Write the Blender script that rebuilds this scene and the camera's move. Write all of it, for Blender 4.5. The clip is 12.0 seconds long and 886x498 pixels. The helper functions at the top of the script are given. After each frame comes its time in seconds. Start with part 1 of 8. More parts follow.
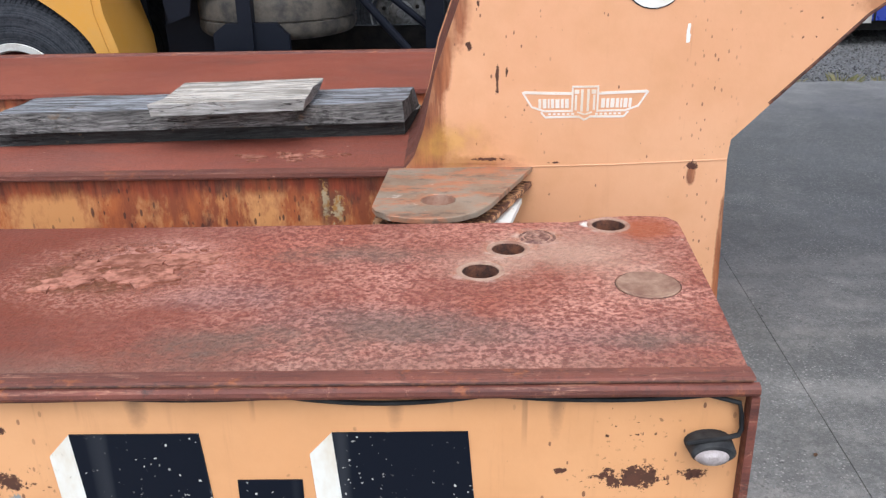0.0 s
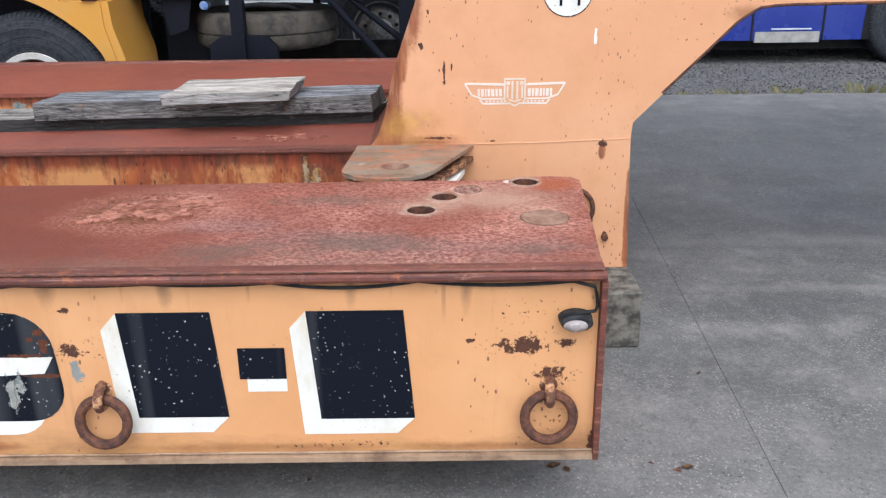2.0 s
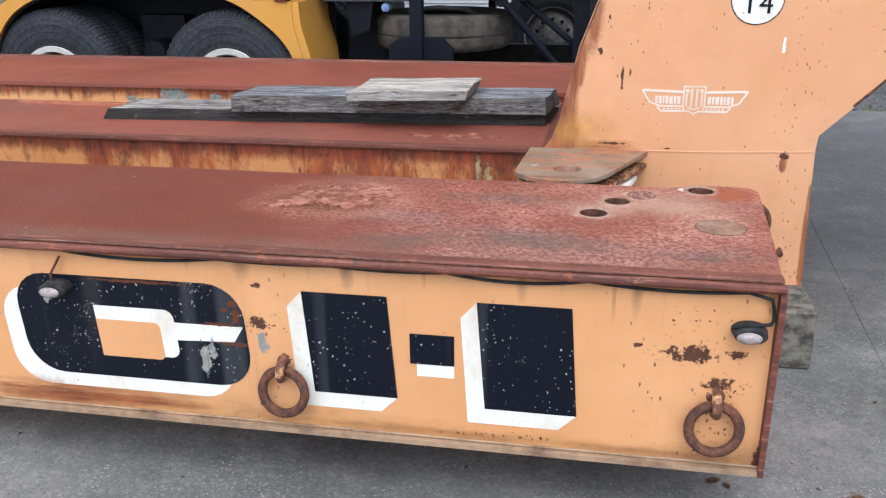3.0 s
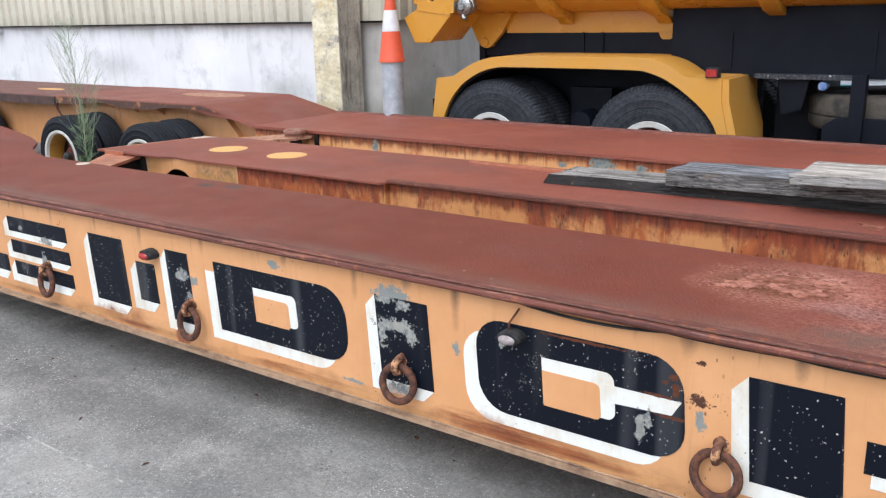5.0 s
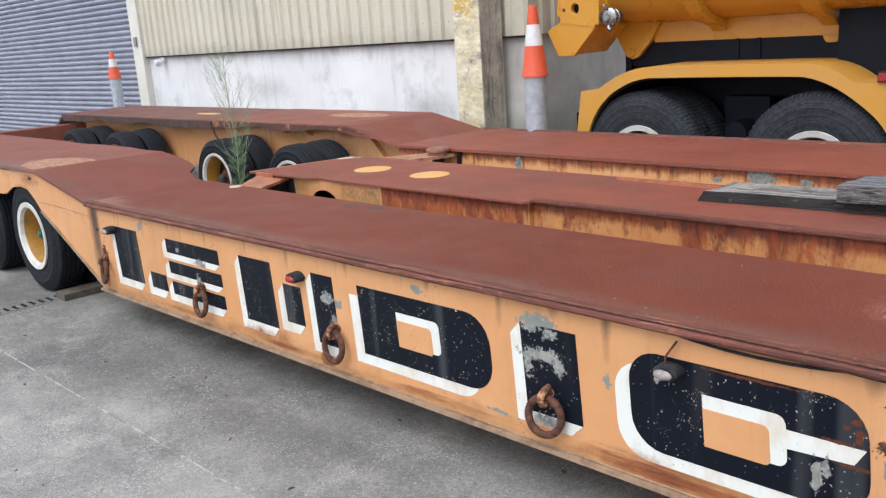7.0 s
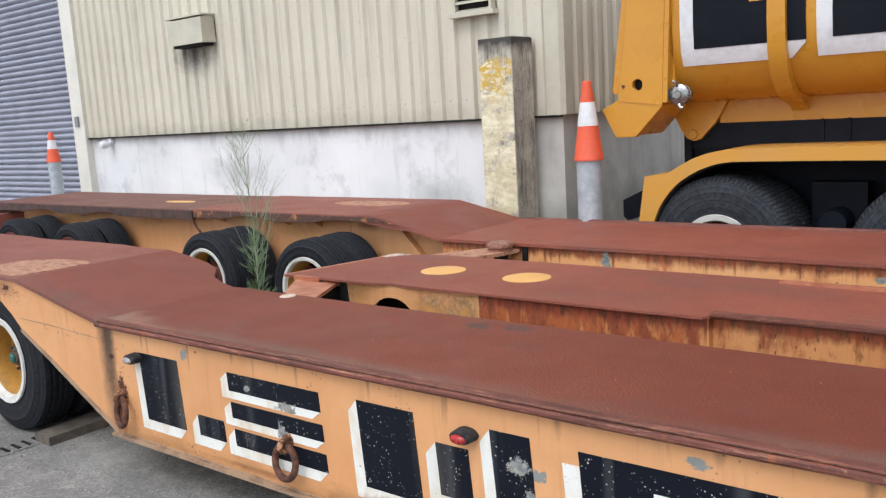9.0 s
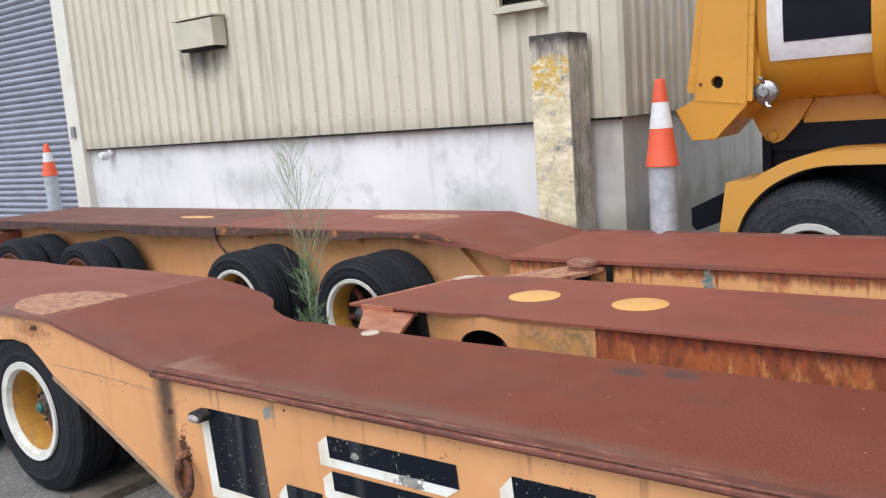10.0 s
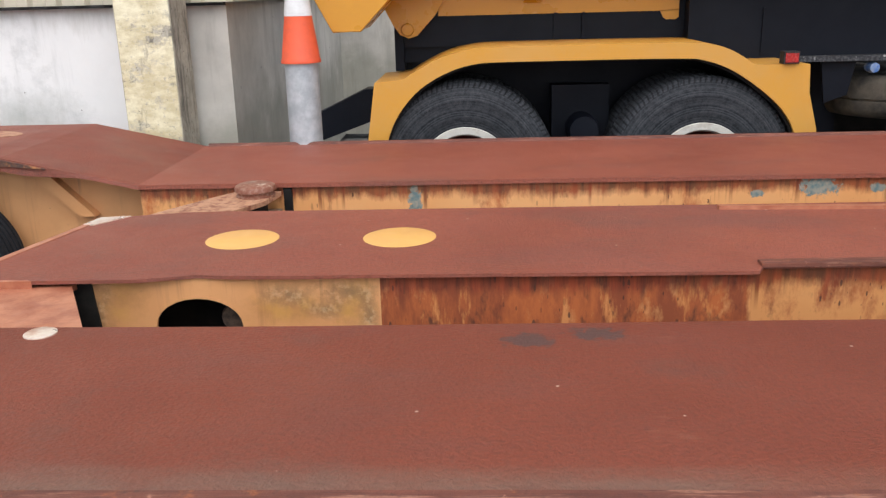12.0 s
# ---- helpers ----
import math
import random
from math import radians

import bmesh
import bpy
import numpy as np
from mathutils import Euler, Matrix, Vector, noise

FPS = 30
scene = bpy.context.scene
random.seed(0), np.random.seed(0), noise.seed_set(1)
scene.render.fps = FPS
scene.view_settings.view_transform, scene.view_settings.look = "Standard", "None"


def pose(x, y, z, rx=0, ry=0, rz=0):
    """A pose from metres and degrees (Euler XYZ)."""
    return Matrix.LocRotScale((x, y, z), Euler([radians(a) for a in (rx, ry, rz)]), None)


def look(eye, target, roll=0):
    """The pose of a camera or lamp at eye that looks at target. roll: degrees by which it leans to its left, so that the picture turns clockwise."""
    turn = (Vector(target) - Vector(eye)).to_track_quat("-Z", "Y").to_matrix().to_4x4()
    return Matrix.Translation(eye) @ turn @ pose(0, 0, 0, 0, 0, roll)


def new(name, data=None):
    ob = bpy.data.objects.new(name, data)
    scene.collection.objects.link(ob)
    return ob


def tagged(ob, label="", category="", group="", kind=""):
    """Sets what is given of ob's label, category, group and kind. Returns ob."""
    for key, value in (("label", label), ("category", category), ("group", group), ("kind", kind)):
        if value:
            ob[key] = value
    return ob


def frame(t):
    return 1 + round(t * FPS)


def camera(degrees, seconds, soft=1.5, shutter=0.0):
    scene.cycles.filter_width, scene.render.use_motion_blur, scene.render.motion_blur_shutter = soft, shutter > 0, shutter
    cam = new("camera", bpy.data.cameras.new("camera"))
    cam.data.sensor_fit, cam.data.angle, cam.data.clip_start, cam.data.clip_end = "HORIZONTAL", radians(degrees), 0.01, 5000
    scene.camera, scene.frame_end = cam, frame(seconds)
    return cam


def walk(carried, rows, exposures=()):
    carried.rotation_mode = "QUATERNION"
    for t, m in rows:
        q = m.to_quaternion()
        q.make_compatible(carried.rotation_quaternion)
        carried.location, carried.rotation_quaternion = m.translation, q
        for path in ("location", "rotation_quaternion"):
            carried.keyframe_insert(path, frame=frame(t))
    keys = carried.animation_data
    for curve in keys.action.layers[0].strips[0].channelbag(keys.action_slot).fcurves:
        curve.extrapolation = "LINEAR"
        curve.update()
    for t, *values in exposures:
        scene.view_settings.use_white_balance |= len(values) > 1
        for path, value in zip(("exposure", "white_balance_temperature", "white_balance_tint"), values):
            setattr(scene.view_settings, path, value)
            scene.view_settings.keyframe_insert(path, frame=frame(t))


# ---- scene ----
cam = camera(54.2, 12.0, 1.3)
PATH = [
    (0, (0.28, 0.156, 1.641), (0.251, 2.008, 0.888), -1.0),
    (0.5, (0.453, 0.02, 1.608), (0.365, 1.833, 0.769), -0.5),
    (1, (0.518, -0.11, 1.615), (0.426, 1.703, 0.774), -1.4),
    (1.5, (0.456, -0.377, 1.635), (0.486, 1.48, 0.894), -1.1),
    (2, (0.413, -0.552, 1.658), (0.41, 1.319, 0.953), -0.7),
    (2.5, (0.393, -0.589, 1.661), (0.238, 1.282, 0.973), -0.5),
    (3, (0.356, -0.617, 1.656), (0.007, 1.228, 0.966), -0.6),
    (3.5, (0.3, -0.649, 1.662), (-0.267, 1.149, 0.992), -0.4),
    (3.7, (0.271, -0.676, 1.679), (-0.391, 1.095, 1.028), -0.4),
    (5.3, (0.151, -0.802, 1.715), (-1.042, 0.719, 1.204), -1.6),
    (5.5, (0.152, -0.821, 1.722), (-1.073, 0.679, 1.22), -1.8),
    (6, (0.148, -0.822, 1.725), (-1.114, 0.65, 1.233), -1.9),
    (6.5, (0.149, -0.768, 1.722), (-1.121, 0.691, 1.216), -2.2),
    (7, (0.059, -0.674, 1.718), (-1.325, 0.684, 1.229), -3.9),
    (7.2, (-0.064, -0.684, 1.716), (-1.502, 0.634, 1.272), -4.4),
    (8.8, (-1.309, -0.599, 1.716), (-2.592, 0.898, 1.383), -3.7),
    (9, (-1.514, -0.604, 1.722), (-2.751, 0.935, 1.405), -3.4),
    (9.5, (-1.936, -0.582, 1.739), (-3.078, 1.027, 1.414), -2.6),
    (10, (-2.369, -0.445, 1.761), (-3.569, 1.124, 1.449), -4.3),
    (10.5, (-2.785, -0.453, 1.747), (-3.898, 1.172, 1.403), -3.0),
    (11, (-3.190, -0.368, 1.710), (-4.122, 1.346, 1.270), -1.6),
    (11.5, (-3.557, -0.059, 1.691), (-4.255, 1.748, 1.193), -3.3),
    (11.7, (-3.613, 0.041, 1.689), (-4.132, 1.898, 1.155), -3.3),
    (12, (-3.791, 0.260, 1.648), (-3.879, 2.175, 1.078), -1.5),
]
EXPOSURE = [(0.0, 0.71, 5900, 10), (3.5, 0.68, 5900, 10), (6.0, 0.53, 6050, 10), (9.0, 0.45, 6180, 10), (11.0, 0.45, 6260, 10), (12.0, 0.55, 6450, 10)]
walk(cam, [(t, look(eye, target, roll)) for t, eye, target, roll in PATH], EXPOSURE)

# ---- light: bright overcast sky with a wide soft sun ----
world = bpy.data.worlds.new("sky")
scene.world = world
world.use_nodes = True
wn = world.node_tree
sky = wn.nodes.new("ShaderNodeTexSky")
sky.sky_type = "NISHITA"
sky.sun_disc = False
sky.sun_elevation = radians(58)
sky.sun_rotation = radians(176)
sky.air_density, sky.dust_density, sky.ozone_density = 1.0, 2.0, 1.0
cloud = wn.nodes.new("ShaderNodeHueSaturation")
cloud.inputs["Saturation"].default_value = 0.3
wn.links.new(sky.outputs["Color"], cloud.inputs["Color"])
wn.links.new(cloud.outputs["Color"], wn.nodes["Background"].inputs["Color"])
wn.nodes["Background"].inputs["Strength"].default_value = 0.18
sun = new("sun", bpy.data.lights.new("sun", "SUN"))
sun.data.energy, sun.data.angle, sun.data.color = 1.1, radians(60), (1.0, 0.98, 0.95)
sun.matrix_world = look((0.5, -7.5, 13), (0, 0, 0))


# ---- material kit ----
class Kit:
    """A small builder for node materials; textures lie in world metres."""

    def __init__(self, name, rough=0.6, metal=0.0):
        self.m = bpy.data.materials.new(name)
        self.m.use_nodes = True
        self.nt = self.m.node_tree
        self.b = self.nt.nodes["Principled BSDF"]
        self.b.inputs["Roughness"].default_value = rough
        self.b.inputs["Metallic"].default_value = metal
        self.where = self.nt.nodes.new("ShaderNodeNewGeometry").outputs["Position"]

    def node(self, kind, **values):
        n = self.nt.nodes.new(kind)
        for key, value in values.items():
            self.put(n.inputs[int(key[1:]) if key[0] == "i" and key[1:].isdigit() else key.replace("_", " ")], value)
        return n

    def put(self, socket, value):
        if isinstance(value, bpy.types.NodeSocket):
            self.nt.links.new(value, socket)
        else:
            if socket.type == "RGBA" and len(value) == 3:
                value = (*value, 1)
            socket.default_value = value

    def scaled(self, s):
        n = self.node("ShaderNodeVectorMath", i0=self.where, i1=s)
        n.operation = "MULTIPLY"
        return n.outputs[0]

    def noise(self, scale, detail=5, rough=0.6, stretch=None):
        n = self.node("ShaderNodeTexNoise", Vector=self.scaled(stretch) if stretch else self.where, Scale=scale, Detail=detail, Roughness=rough)
        return n.outputs["Fac"]

    def cells(self, scale, warp=0.012):
        """Ragged cells: the distance to the nearest of scattered points, with a warped outline."""
        w = self.node("ShaderNodeTexNoise", Vector=self.where, Scale=scale * 2.2, Detail=3)
        w = self.node("ShaderNodeVectorMath", i0=w.outputs["Color"], i1=(warp, warp, warp))
        w.operation = "MULTIPLY"
        v = self.node("ShaderNodeVectorMath", i0=self.where, i1=w.outputs[0])
        v.operation = "ADD"
        return self.node("ShaderNodeTexVoronoi", Vector=v.outputs[0], Scale=scale).outputs["Distance"]

    def line(self, scale, detail=2):
        """Noise that runs along x alone."""
        v = self.node("ShaderNodeCombineXYZ", X=self.axis(0))
        return self.node("ShaderNodeTexNoise", Vector=v.outputs[0], Scale=scale, Detail=detail).outputs["Fac"]

    def tears(self, sx, sz, size, share):
        """Upright drops scattered over a face that runs along x; share is the part of the cells that hold one."""
        v = self.node("ShaderNodeCombineXYZ", X=self.calc("MULTIPLY", self.axis(0), sx), Z=self.calc("MULTIPLY", self.axis(2), sz))
        n = self.node("ShaderNodeTexVoronoi", Vector=v.outputs[0], Scale=1.0)
        tint = self.node("ShaderNodeSeparateColor", i0=n.outputs["Color"])
        wide = self.calc("MULTIPLY", size, self.fade(tint.outputs[1], 0.0, 1.0, 0.45, 1.3))
        drop = self.fade(self.calc("SUBTRACT", wide, n.outputs["Distance"]), 0.0, 0.05)
        return self.calc("MULTIPLY", drop, self.calc("LESS_THAN", tint.outputs[0], share))

    def stretch_x(self, a, b, soft=0.1):
        """One between a and b along x, with a ragged end."""
        x = self.calc("ADD", self.axis(0), self.calc("MULTIPLY", self.calc("SUBTRACT", self.noise(5), 0.5), soft * 2))
        return self.calc("MINIMUM", self.fade(x, a, a + soft), self.fade(x, b, b - soft))

    def cell_tint(self, scale):
        n = self.node("ShaderNodeTexVoronoi", Vector=self.where, Scale=scale)
        return n.outputs["Color"]

    def calc(self, op, a, b=0.0, clamp=False):
        n = self.node("ShaderNodeMath", i0=a, i1=b)
        n.operation = op
        n.use_clamp = clamp
        return n.outputs[0]

    def fade(self, value, lo, hi, a=0.0, b=1.0):
        n = self.node("ShaderNodeMapRange", i0=value, i1=lo, i2=hi, i3=a, i4=b)
        return n.outputs[0]

    def axis(self, i):
        return self.node("ShaderNodeSeparateXYZ", i0=self.where).outputs[i]

    def blot(self, centre, size, ragged=0.6, scale=14, edge=0.25):
        """A stain of that half-size round a place, with a ragged outline."""
        d = self.node("ShaderNodeVectorMath", i0=self.where, i1=centre)
        d.operation = "SUBTRACT"
        q = self.node("ShaderNodeVectorMath", i0=d.outputs[0], i1=tuple(1 / v for v in size))
        q.operation = "MULTIPLY"
        n = self.node("ShaderNodeVectorMath", i0=q.outputs[0])
        n.operation = "LENGTH"
        r = self.calc("ADD", n.outputs["Value"], self.calc("MULTIPLY", self.calc("SUBTRACT", self.noise(scale, 7, 0.75), 0.5), ragged * 4))
        return self.fade(r, 1.0, 1.0 - edge)

    def mix(self, f, a, b):
        n = self.nt.nodes.new("ShaderNodeMix")
        n.data_type = "RGBA"
        self.put(n.inputs[0], f)
        self.put(n.inputs[6], a)
        self.put(n.inputs[7], b)
        return n.outputs[2]

    def blend(self, a, b, f):
        n = self.nt.nodes.new("ShaderNodeMix")
        self.put(n.inputs[0], f)
        self.put(n.inputs[2], a)
        self.put(n.inputs[3], b)
        return n.outputs[0]

    def most(self, *fs):
        out = fs[0]
        for f in fs[1:]:
            out = self.calc("MAXIMUM", out, f)
        return out

    def chance(self):
        return self.node("ShaderNodeObjectInfo").outputs["Random"]

    def finish(self, colour, rough=None, bump=None, strength=0.3, distance=0.004, metal=None):
        self.put(self.b.inputs["Base Color"], colour)
        if rough is not None:
            self.put(self.b.inputs["Roughness"], rough)
        if metal is not None:
            self.put(self.b.inputs["Metallic"], metal)
        if bump is not None:
            n = self.node("ShaderNodeBump", Strength=strength, Distance=distance, Height=bump)
            self.put(self.b.inputs["Normal"], n.outputs[0])
        return self.m


ORANGE, ORANGE_PALE = (0.645, 0.305, 0.122), (0.70, 0.36, 0.162)
RUST, RUST_DARK, RUST_LIGHT = (0.092, 0.025, 0.012), (0.020, 0.007, 0.005), (0.36, 0.125, 0.045)


def paint_trailer(name, streak=0.35, blots=(), greys=(), speck=0.5, drips=True, base=(ORANGE, ORANGE_PALE), smears=(), runs=(0.60, 0.69, 0.6), zones=(), stains=(), low=0.0, tear=(), chips=(), yellows=(), moulds=()):
    """Faded orange paint with chalking, rust specks and run-down stains."""
    k = Kit(name)
    c = k.mix(k.fade(k.noise(1.3), 0.35, 0.65), *base)
    c = k.mix(k.calc("MULTIPLY", k.fade(k.noise(9, 6), 0.45, 0.75), 0.35), c, (0.55, 0.27, 0.11))
    run = k.fade(k.noise(1.0, 6, 0.7, (16, 16, 0.9)), 0.60 - 0.1 * streak, 0.80 - 0.16 * streak)
    c = k.mix(k.calc("MULTIPLY", run, streak), c, (0.26, 0.115, 0.045) if streak < 0.8 else (0.20, 0.062, 0.025))
    if drips:
        grime = k.fade(k.noise(1.0, 3, 0.5, (2.3, 2.3, 0.35)), 0.6, 0.78)
        c = k.mix(k.calc("MULTIPLY", grime, 0.22), c, (0.30, 0.15, 0.06))
        reach = k.fade(k.line(4.0), 0.35, 0.75, 0.0, 0.22)
        deep = k.calc("SUBTRACT", reach, k.calc("SUBTRACT", 0.775, k.axis(2)))
        drip = k.calc("MULTIPLY", k.fade(deep, 0.0, 0.07), k.fade(k.line(21.0, 3), runs[0], runs[1]))
        c = k.mix(k.calc("MULTIPLY", drip, runs[2]), c, (0.11, 0.05, 0.028))
    if streak > 0.5:
        sheet = k.calc("MULTIPLY", k.fade(k.noise(1.0, 6, 0.75, (5, 5, 1.6)), 0.44, 0.62), 0.75 * streak)
        c = k.mix(sheet, c, k.mix(k.noise(1.0, 5, 0.7, (30, 30, 2)), (0.22, 0.065, 0.025), (0.52, 0.20, 0.07)))
        dark = k.fade(k.noise(1.0, 4, 0.6, (9, 9, 4)), 0.62, 0.70)
        c = k.mix(k.calc("MULTIPLY", dark, streak), c, (0.075, 0.025, 0.015))
    spots = k.fade(k.cells(34), 0.16, 0.08)
    spots = k.calc("MULTIPLY", spots, k.fade(k.noise(2.2, 3), 0.72 - 0.22 * speck, 0.80 - 0.2 * speck))
    for centre, size in smears:
        c = k.mix(k.calc("MULTIPLY", k.blot(centre, tuple(v * 1.3 for v in size), 0.55, 9, 0.8), 0.75), c, k.mix(k.noise(16, 5), (0.16, 0.052, 0.022), (0.42, 0.17, 0.06)))
    for x, wide, tall, amount in stains:
        f = k.blot((x, 1.58, 0.775), (wide, 1.0, tall), 0.22, 16, 0.95)
        c = k.mix(k.calc("MULTIPLY", f, amount), c, (0.075, 0.042, 0.026))
    if low:
        band = k.fade(k.calc("ADD", k.axis(2), k.calc("MULTIPLY", k.calc("SUBTRACT", k.noise(1.0, 5, 0.65, (3, 3, 7)), 0.5), 0.22)), 0.30, 0.235)
        c = k.mix(k.calc("MULTIPLY", band, low), c, k.mix(k.fade(k.noise(1.0, 5, 0.7, (6, 6, 20)), 0.4, 0.6), (0.42, 0.22, 0.075), (0.17, 0.075, 0.032)))
    for centre, size in zones:
        level = size[2] < 0.3 * size[0]
        z = k.calc("MULTIPLY", k.blot(centre, size, 0.3, 6, 0.6 if level else 0.3), k.fade(k.noise(1.0, 6, 0.7, (3, 3, 46) if level else (14, 14, 1.2)), 0.36 if level else 0.30, 0.52 if level else 0.48))
        c = k.mix(k.calc("MULTIPLY", z, 0.9), c, k.mix(k.fade(k.noise(1.0, 6, 0.75, (5, 5, 60) if level else (26, 26, 3)), 0.35, 0.65), (0.10, 0.026, 0.012), (0.36, 0.11, 0.035)))
    for x0, x1, share, size in tear:
        f = k.calc("MULTIPLY", k.tears(85, 40, size, share), k.stretch_x(x0, x1))
        c = k.mix(k.calc("MULTIPLY", f, 0.85), c, (0.15, 0.055, 0.028))
        run = k.calc("MULTIPLY", k.fade(k.line(46, 2), 0.70 - 0.2 * share, 0.76 - 0.2 * share), k.fade(k.noise(1.0, 3, 0.5, (10, 10, 5)), 0.55, 0.66))
        c = k.mix(k.calc("MULTIPLY", k.calc("MULTIPLY", run, k.stretch_x(x0, x1)), 0.6), c, (0.24, 0.085, 0.03))
    for centre, size in yellows:
        c = k.mix(k.calc("MULTIPLY", k.blot(centre, size, 0.5, 9, 0.8), 0.6), c, k.mix(k.fade(k.noise(14, 5), 0.4, 0.6), (0.50, 0.27, 0.05), (0.36, 0.17, 0.05)))
    for centre, size in moulds:
        f = k.calc("MULTIPLY", k.blot(centre, size, 0.5, 10, 0.9), k.fade(k.noise(18, 6, 0.75), 0.35, 0.55, 0.2, 0.65))
        c = k.mix(f, c, k.mix(k.fade(k.noise(40, 4), 0.5, 0.64), (0.11, 0.085, 0.052), (0.42, 0.36, 0.24)))
    rust = spots
    for centre, size in blots:
        rust = k.most(rust, k.calc("MULTIPLY", k.blot(centre, (size[0] * 0.72, size[1], size[2] * 1.0), 1.35, 46, 0.12), 0.96))
    for centre, size in chips:
        near = k.blot(centre, size, 0.5, 10, 0.5)
        rust = k.most(rust, k.calc("MULTIPLY", k.calc("MULTIPLY", k.fade(k.cells(62, 0.02), 0.30, 0.20), k.fade(k.noise(26, 3), 0.46, 0.52)), near))
    c = k.mix(rust, c, k.mix(k.noise(40), RUST_DARK, RUST))
    for centre, size in greys:
        c = k.mix(k.blot(centre, size, 1.1, 40, 0.1), c, k.mix(k.noise(30), (0.30, 0.29, 0.26), (0.16, 0.2, 0.2)))
    rough = k.blend(k.fade(k.noise(6), 0.3, 0.7, 0.38, 0.55), 0.85, rust)
    return k.finish(c, rough, k.calc("ADD", k.noise(60, 3), k.calc("MULTIPLY", rust, 0.8)), 0.25, 0.002)


def web_paint(name, heavy, top, share, amount, greys=(), base=((0.68, 0.33, 0.125), (0.74, 0.41, 0.185)), flecks=()):
    """Orange paint under rust that has run down from the plate's edge."""
    k = Kit(name)
    c = k.mix(k.fade(k.noise(1.3), 0.35, 0.65), *base)
    h = k.fade(k.axis(0), -90.0, -91.0)
    for a, b, f in heavy:
        h = k.most(h, k.calc("MULTIPLY", k.stretch_x(a, b, 0.05), f))
    fine = k.noise(1.0, 6, 0.72, (24, 24, 1.6))
    sheet = k.fade(k.calc("ADD", k.noise(1.0, 6, 0.68, (6, 6, 3.0)), k.calc("MULTIPLY", h, 0.24)), 0.56, 0.70)
    stain = k.mix(k.fade(k.noise(1.0, 6, 0.7, (13, 13, 4)), 0.40, 0.60), (0.20, 0.036, 0.012), (0.40, 0.098, 0.024))
    stain = k.mix(k.calc("MULTIPLY", k.fade(k.noise(1.0, 6, 0.72, (11, 11, 2.2)), 0.57, 0.65), 0.75), stain, (0.64, 0.27, 0.085))
    c = k.mix(k.calc("MULTIPLY", sheet, 0.92), c, stain)
    dark = k.fade(k.calc("ADD", k.noise(1.0, 5, 0.65, (9, 9, 4)), k.calc("MULTIPLY", h, 0.06)), 0.64, 0.72)
    c = k.mix(k.calc("MULTIPLY", dark, 0.8), c, (0.065, 0.022, 0.014))
    reach = k.fade(k.line(5.0), 0.35, 0.7, 0.01, 0.17)
    deep = k.calc("SUBTRACT", reach, k.calc("SUBTRACT", top, k.axis(2)))
    run = k.calc("MULTIPLY", k.fade(deep, 0.0, 0.08), k.fade(k.line(30.0, 4), 0.50, 0.62))
    c = k.mix(k.calc("MULTIPLY", run, amount), c, k.mix(fine, (0.07, 0.018, 0.010), (0.27, 0.065, 0.02)))
    band = k.fade(k.calc("ADD", k.axis(2), k.calc("MULTIPLY", k.calc("SUBTRACT", k.noise(1.0, 5, 0.7, (14, 14, 5)), 0.5), 0.12)), top - 0.058, top - 0.02)
    c = k.mix(k.calc("MULTIPLY", band, amount), c, k.mix(k.fade(fine, 0.4, 0.6), (0.09, 0.020, 0.010), (0.27, 0.045, 0.014)))
    for sx, sz, size, part_of in ((30, 9, 0.20, 0.6), (70, 24, 0.26, 1.0)):
        c = k.mix(k.calc("MULTIPLY", k.calc("MULTIPLY", k.tears(sx, sz, size, share * part_of), k.fade(k.noise(4, 3), 0.42, 0.55)), 0.85), c, (0.06, 0.02, 0.012))
    for centre, size in greys:
        c = k.mix(k.blot(centre, size, 0.8, 34, 0.1), c, k.mix(k.fade(k.noise(40), 0.4, 0.6), (0.30, 0.29, 0.24), (0.12, 0.19, 0.20)))
    for centre, size in flecks:
        c = k.mix(k.calc("MULTIPLY", k.blot(centre, tuple(v * 2.2 for v in size), 0.5, 12, 0.7), 0.7), c, (0.11, 0.052, 0.026))
        c = k.mix(k.blot(centre, size, 1.1, 46, 0.1), c, k.mix(k.fade(k.noise(50), 0.4, 0.6), (0.42, 0.33, 0.20), (0.36, 0.17, 0.04)))
    return k.finish(c, k.fade(sheet, 0, 1, 0.45, 0.8), k.noise(60, 4), 0.3, 0.002)


def lip_paint(name, dark, mid, bright):
    """Rolled edge of red steel, rubbed along its length, with dust lying on it."""
    k = Kit(name, 0.5)
    c = k.mix(k.fade(k.noise(1.0, 6, 0.7, (2.5, 40, 40)), 0.36, 0.64), dark, mid)
    c = k.mix(k.calc("MULTIPLY", k.fade(k.noise(1.0, 6, 0.75, (5, 60, 60)), 0.56, 0.66), 0.65), c, bright)
    c = k.mix(k.calc("MULTIPLY", k.fade(k.noise(48, 4, 0.8), 0.56, 0.66), 0.6), c, (0.06, 0.024, 0.018))
    c = k.mix(k.calc("MULTIPLY", k.fade(k.noise(13, 6, 0.75), 0.58, 0.66), 0.6), c, (0.34, 0.105, 0.032))
    c = k.mix(k.calc("MULTIPLY", k.fade(k.noise(30, 6, 0.8), 0.62, 0.67), 0.75), c, bright)
    c = k.mix(k.calc("MULTIPLY", k.fade(k.noise(17, 6, 0.8, (0.7, 1, 1)), 0.60, 0.66), 0.7), c, (0.045, 0.022, 0.018))
    return k.finish(c, k.fade(k.noise(9), 0.3, 0.7, 0.52, 0.75), k.noise(55, 6, 0.75), 0.8, 0.004)


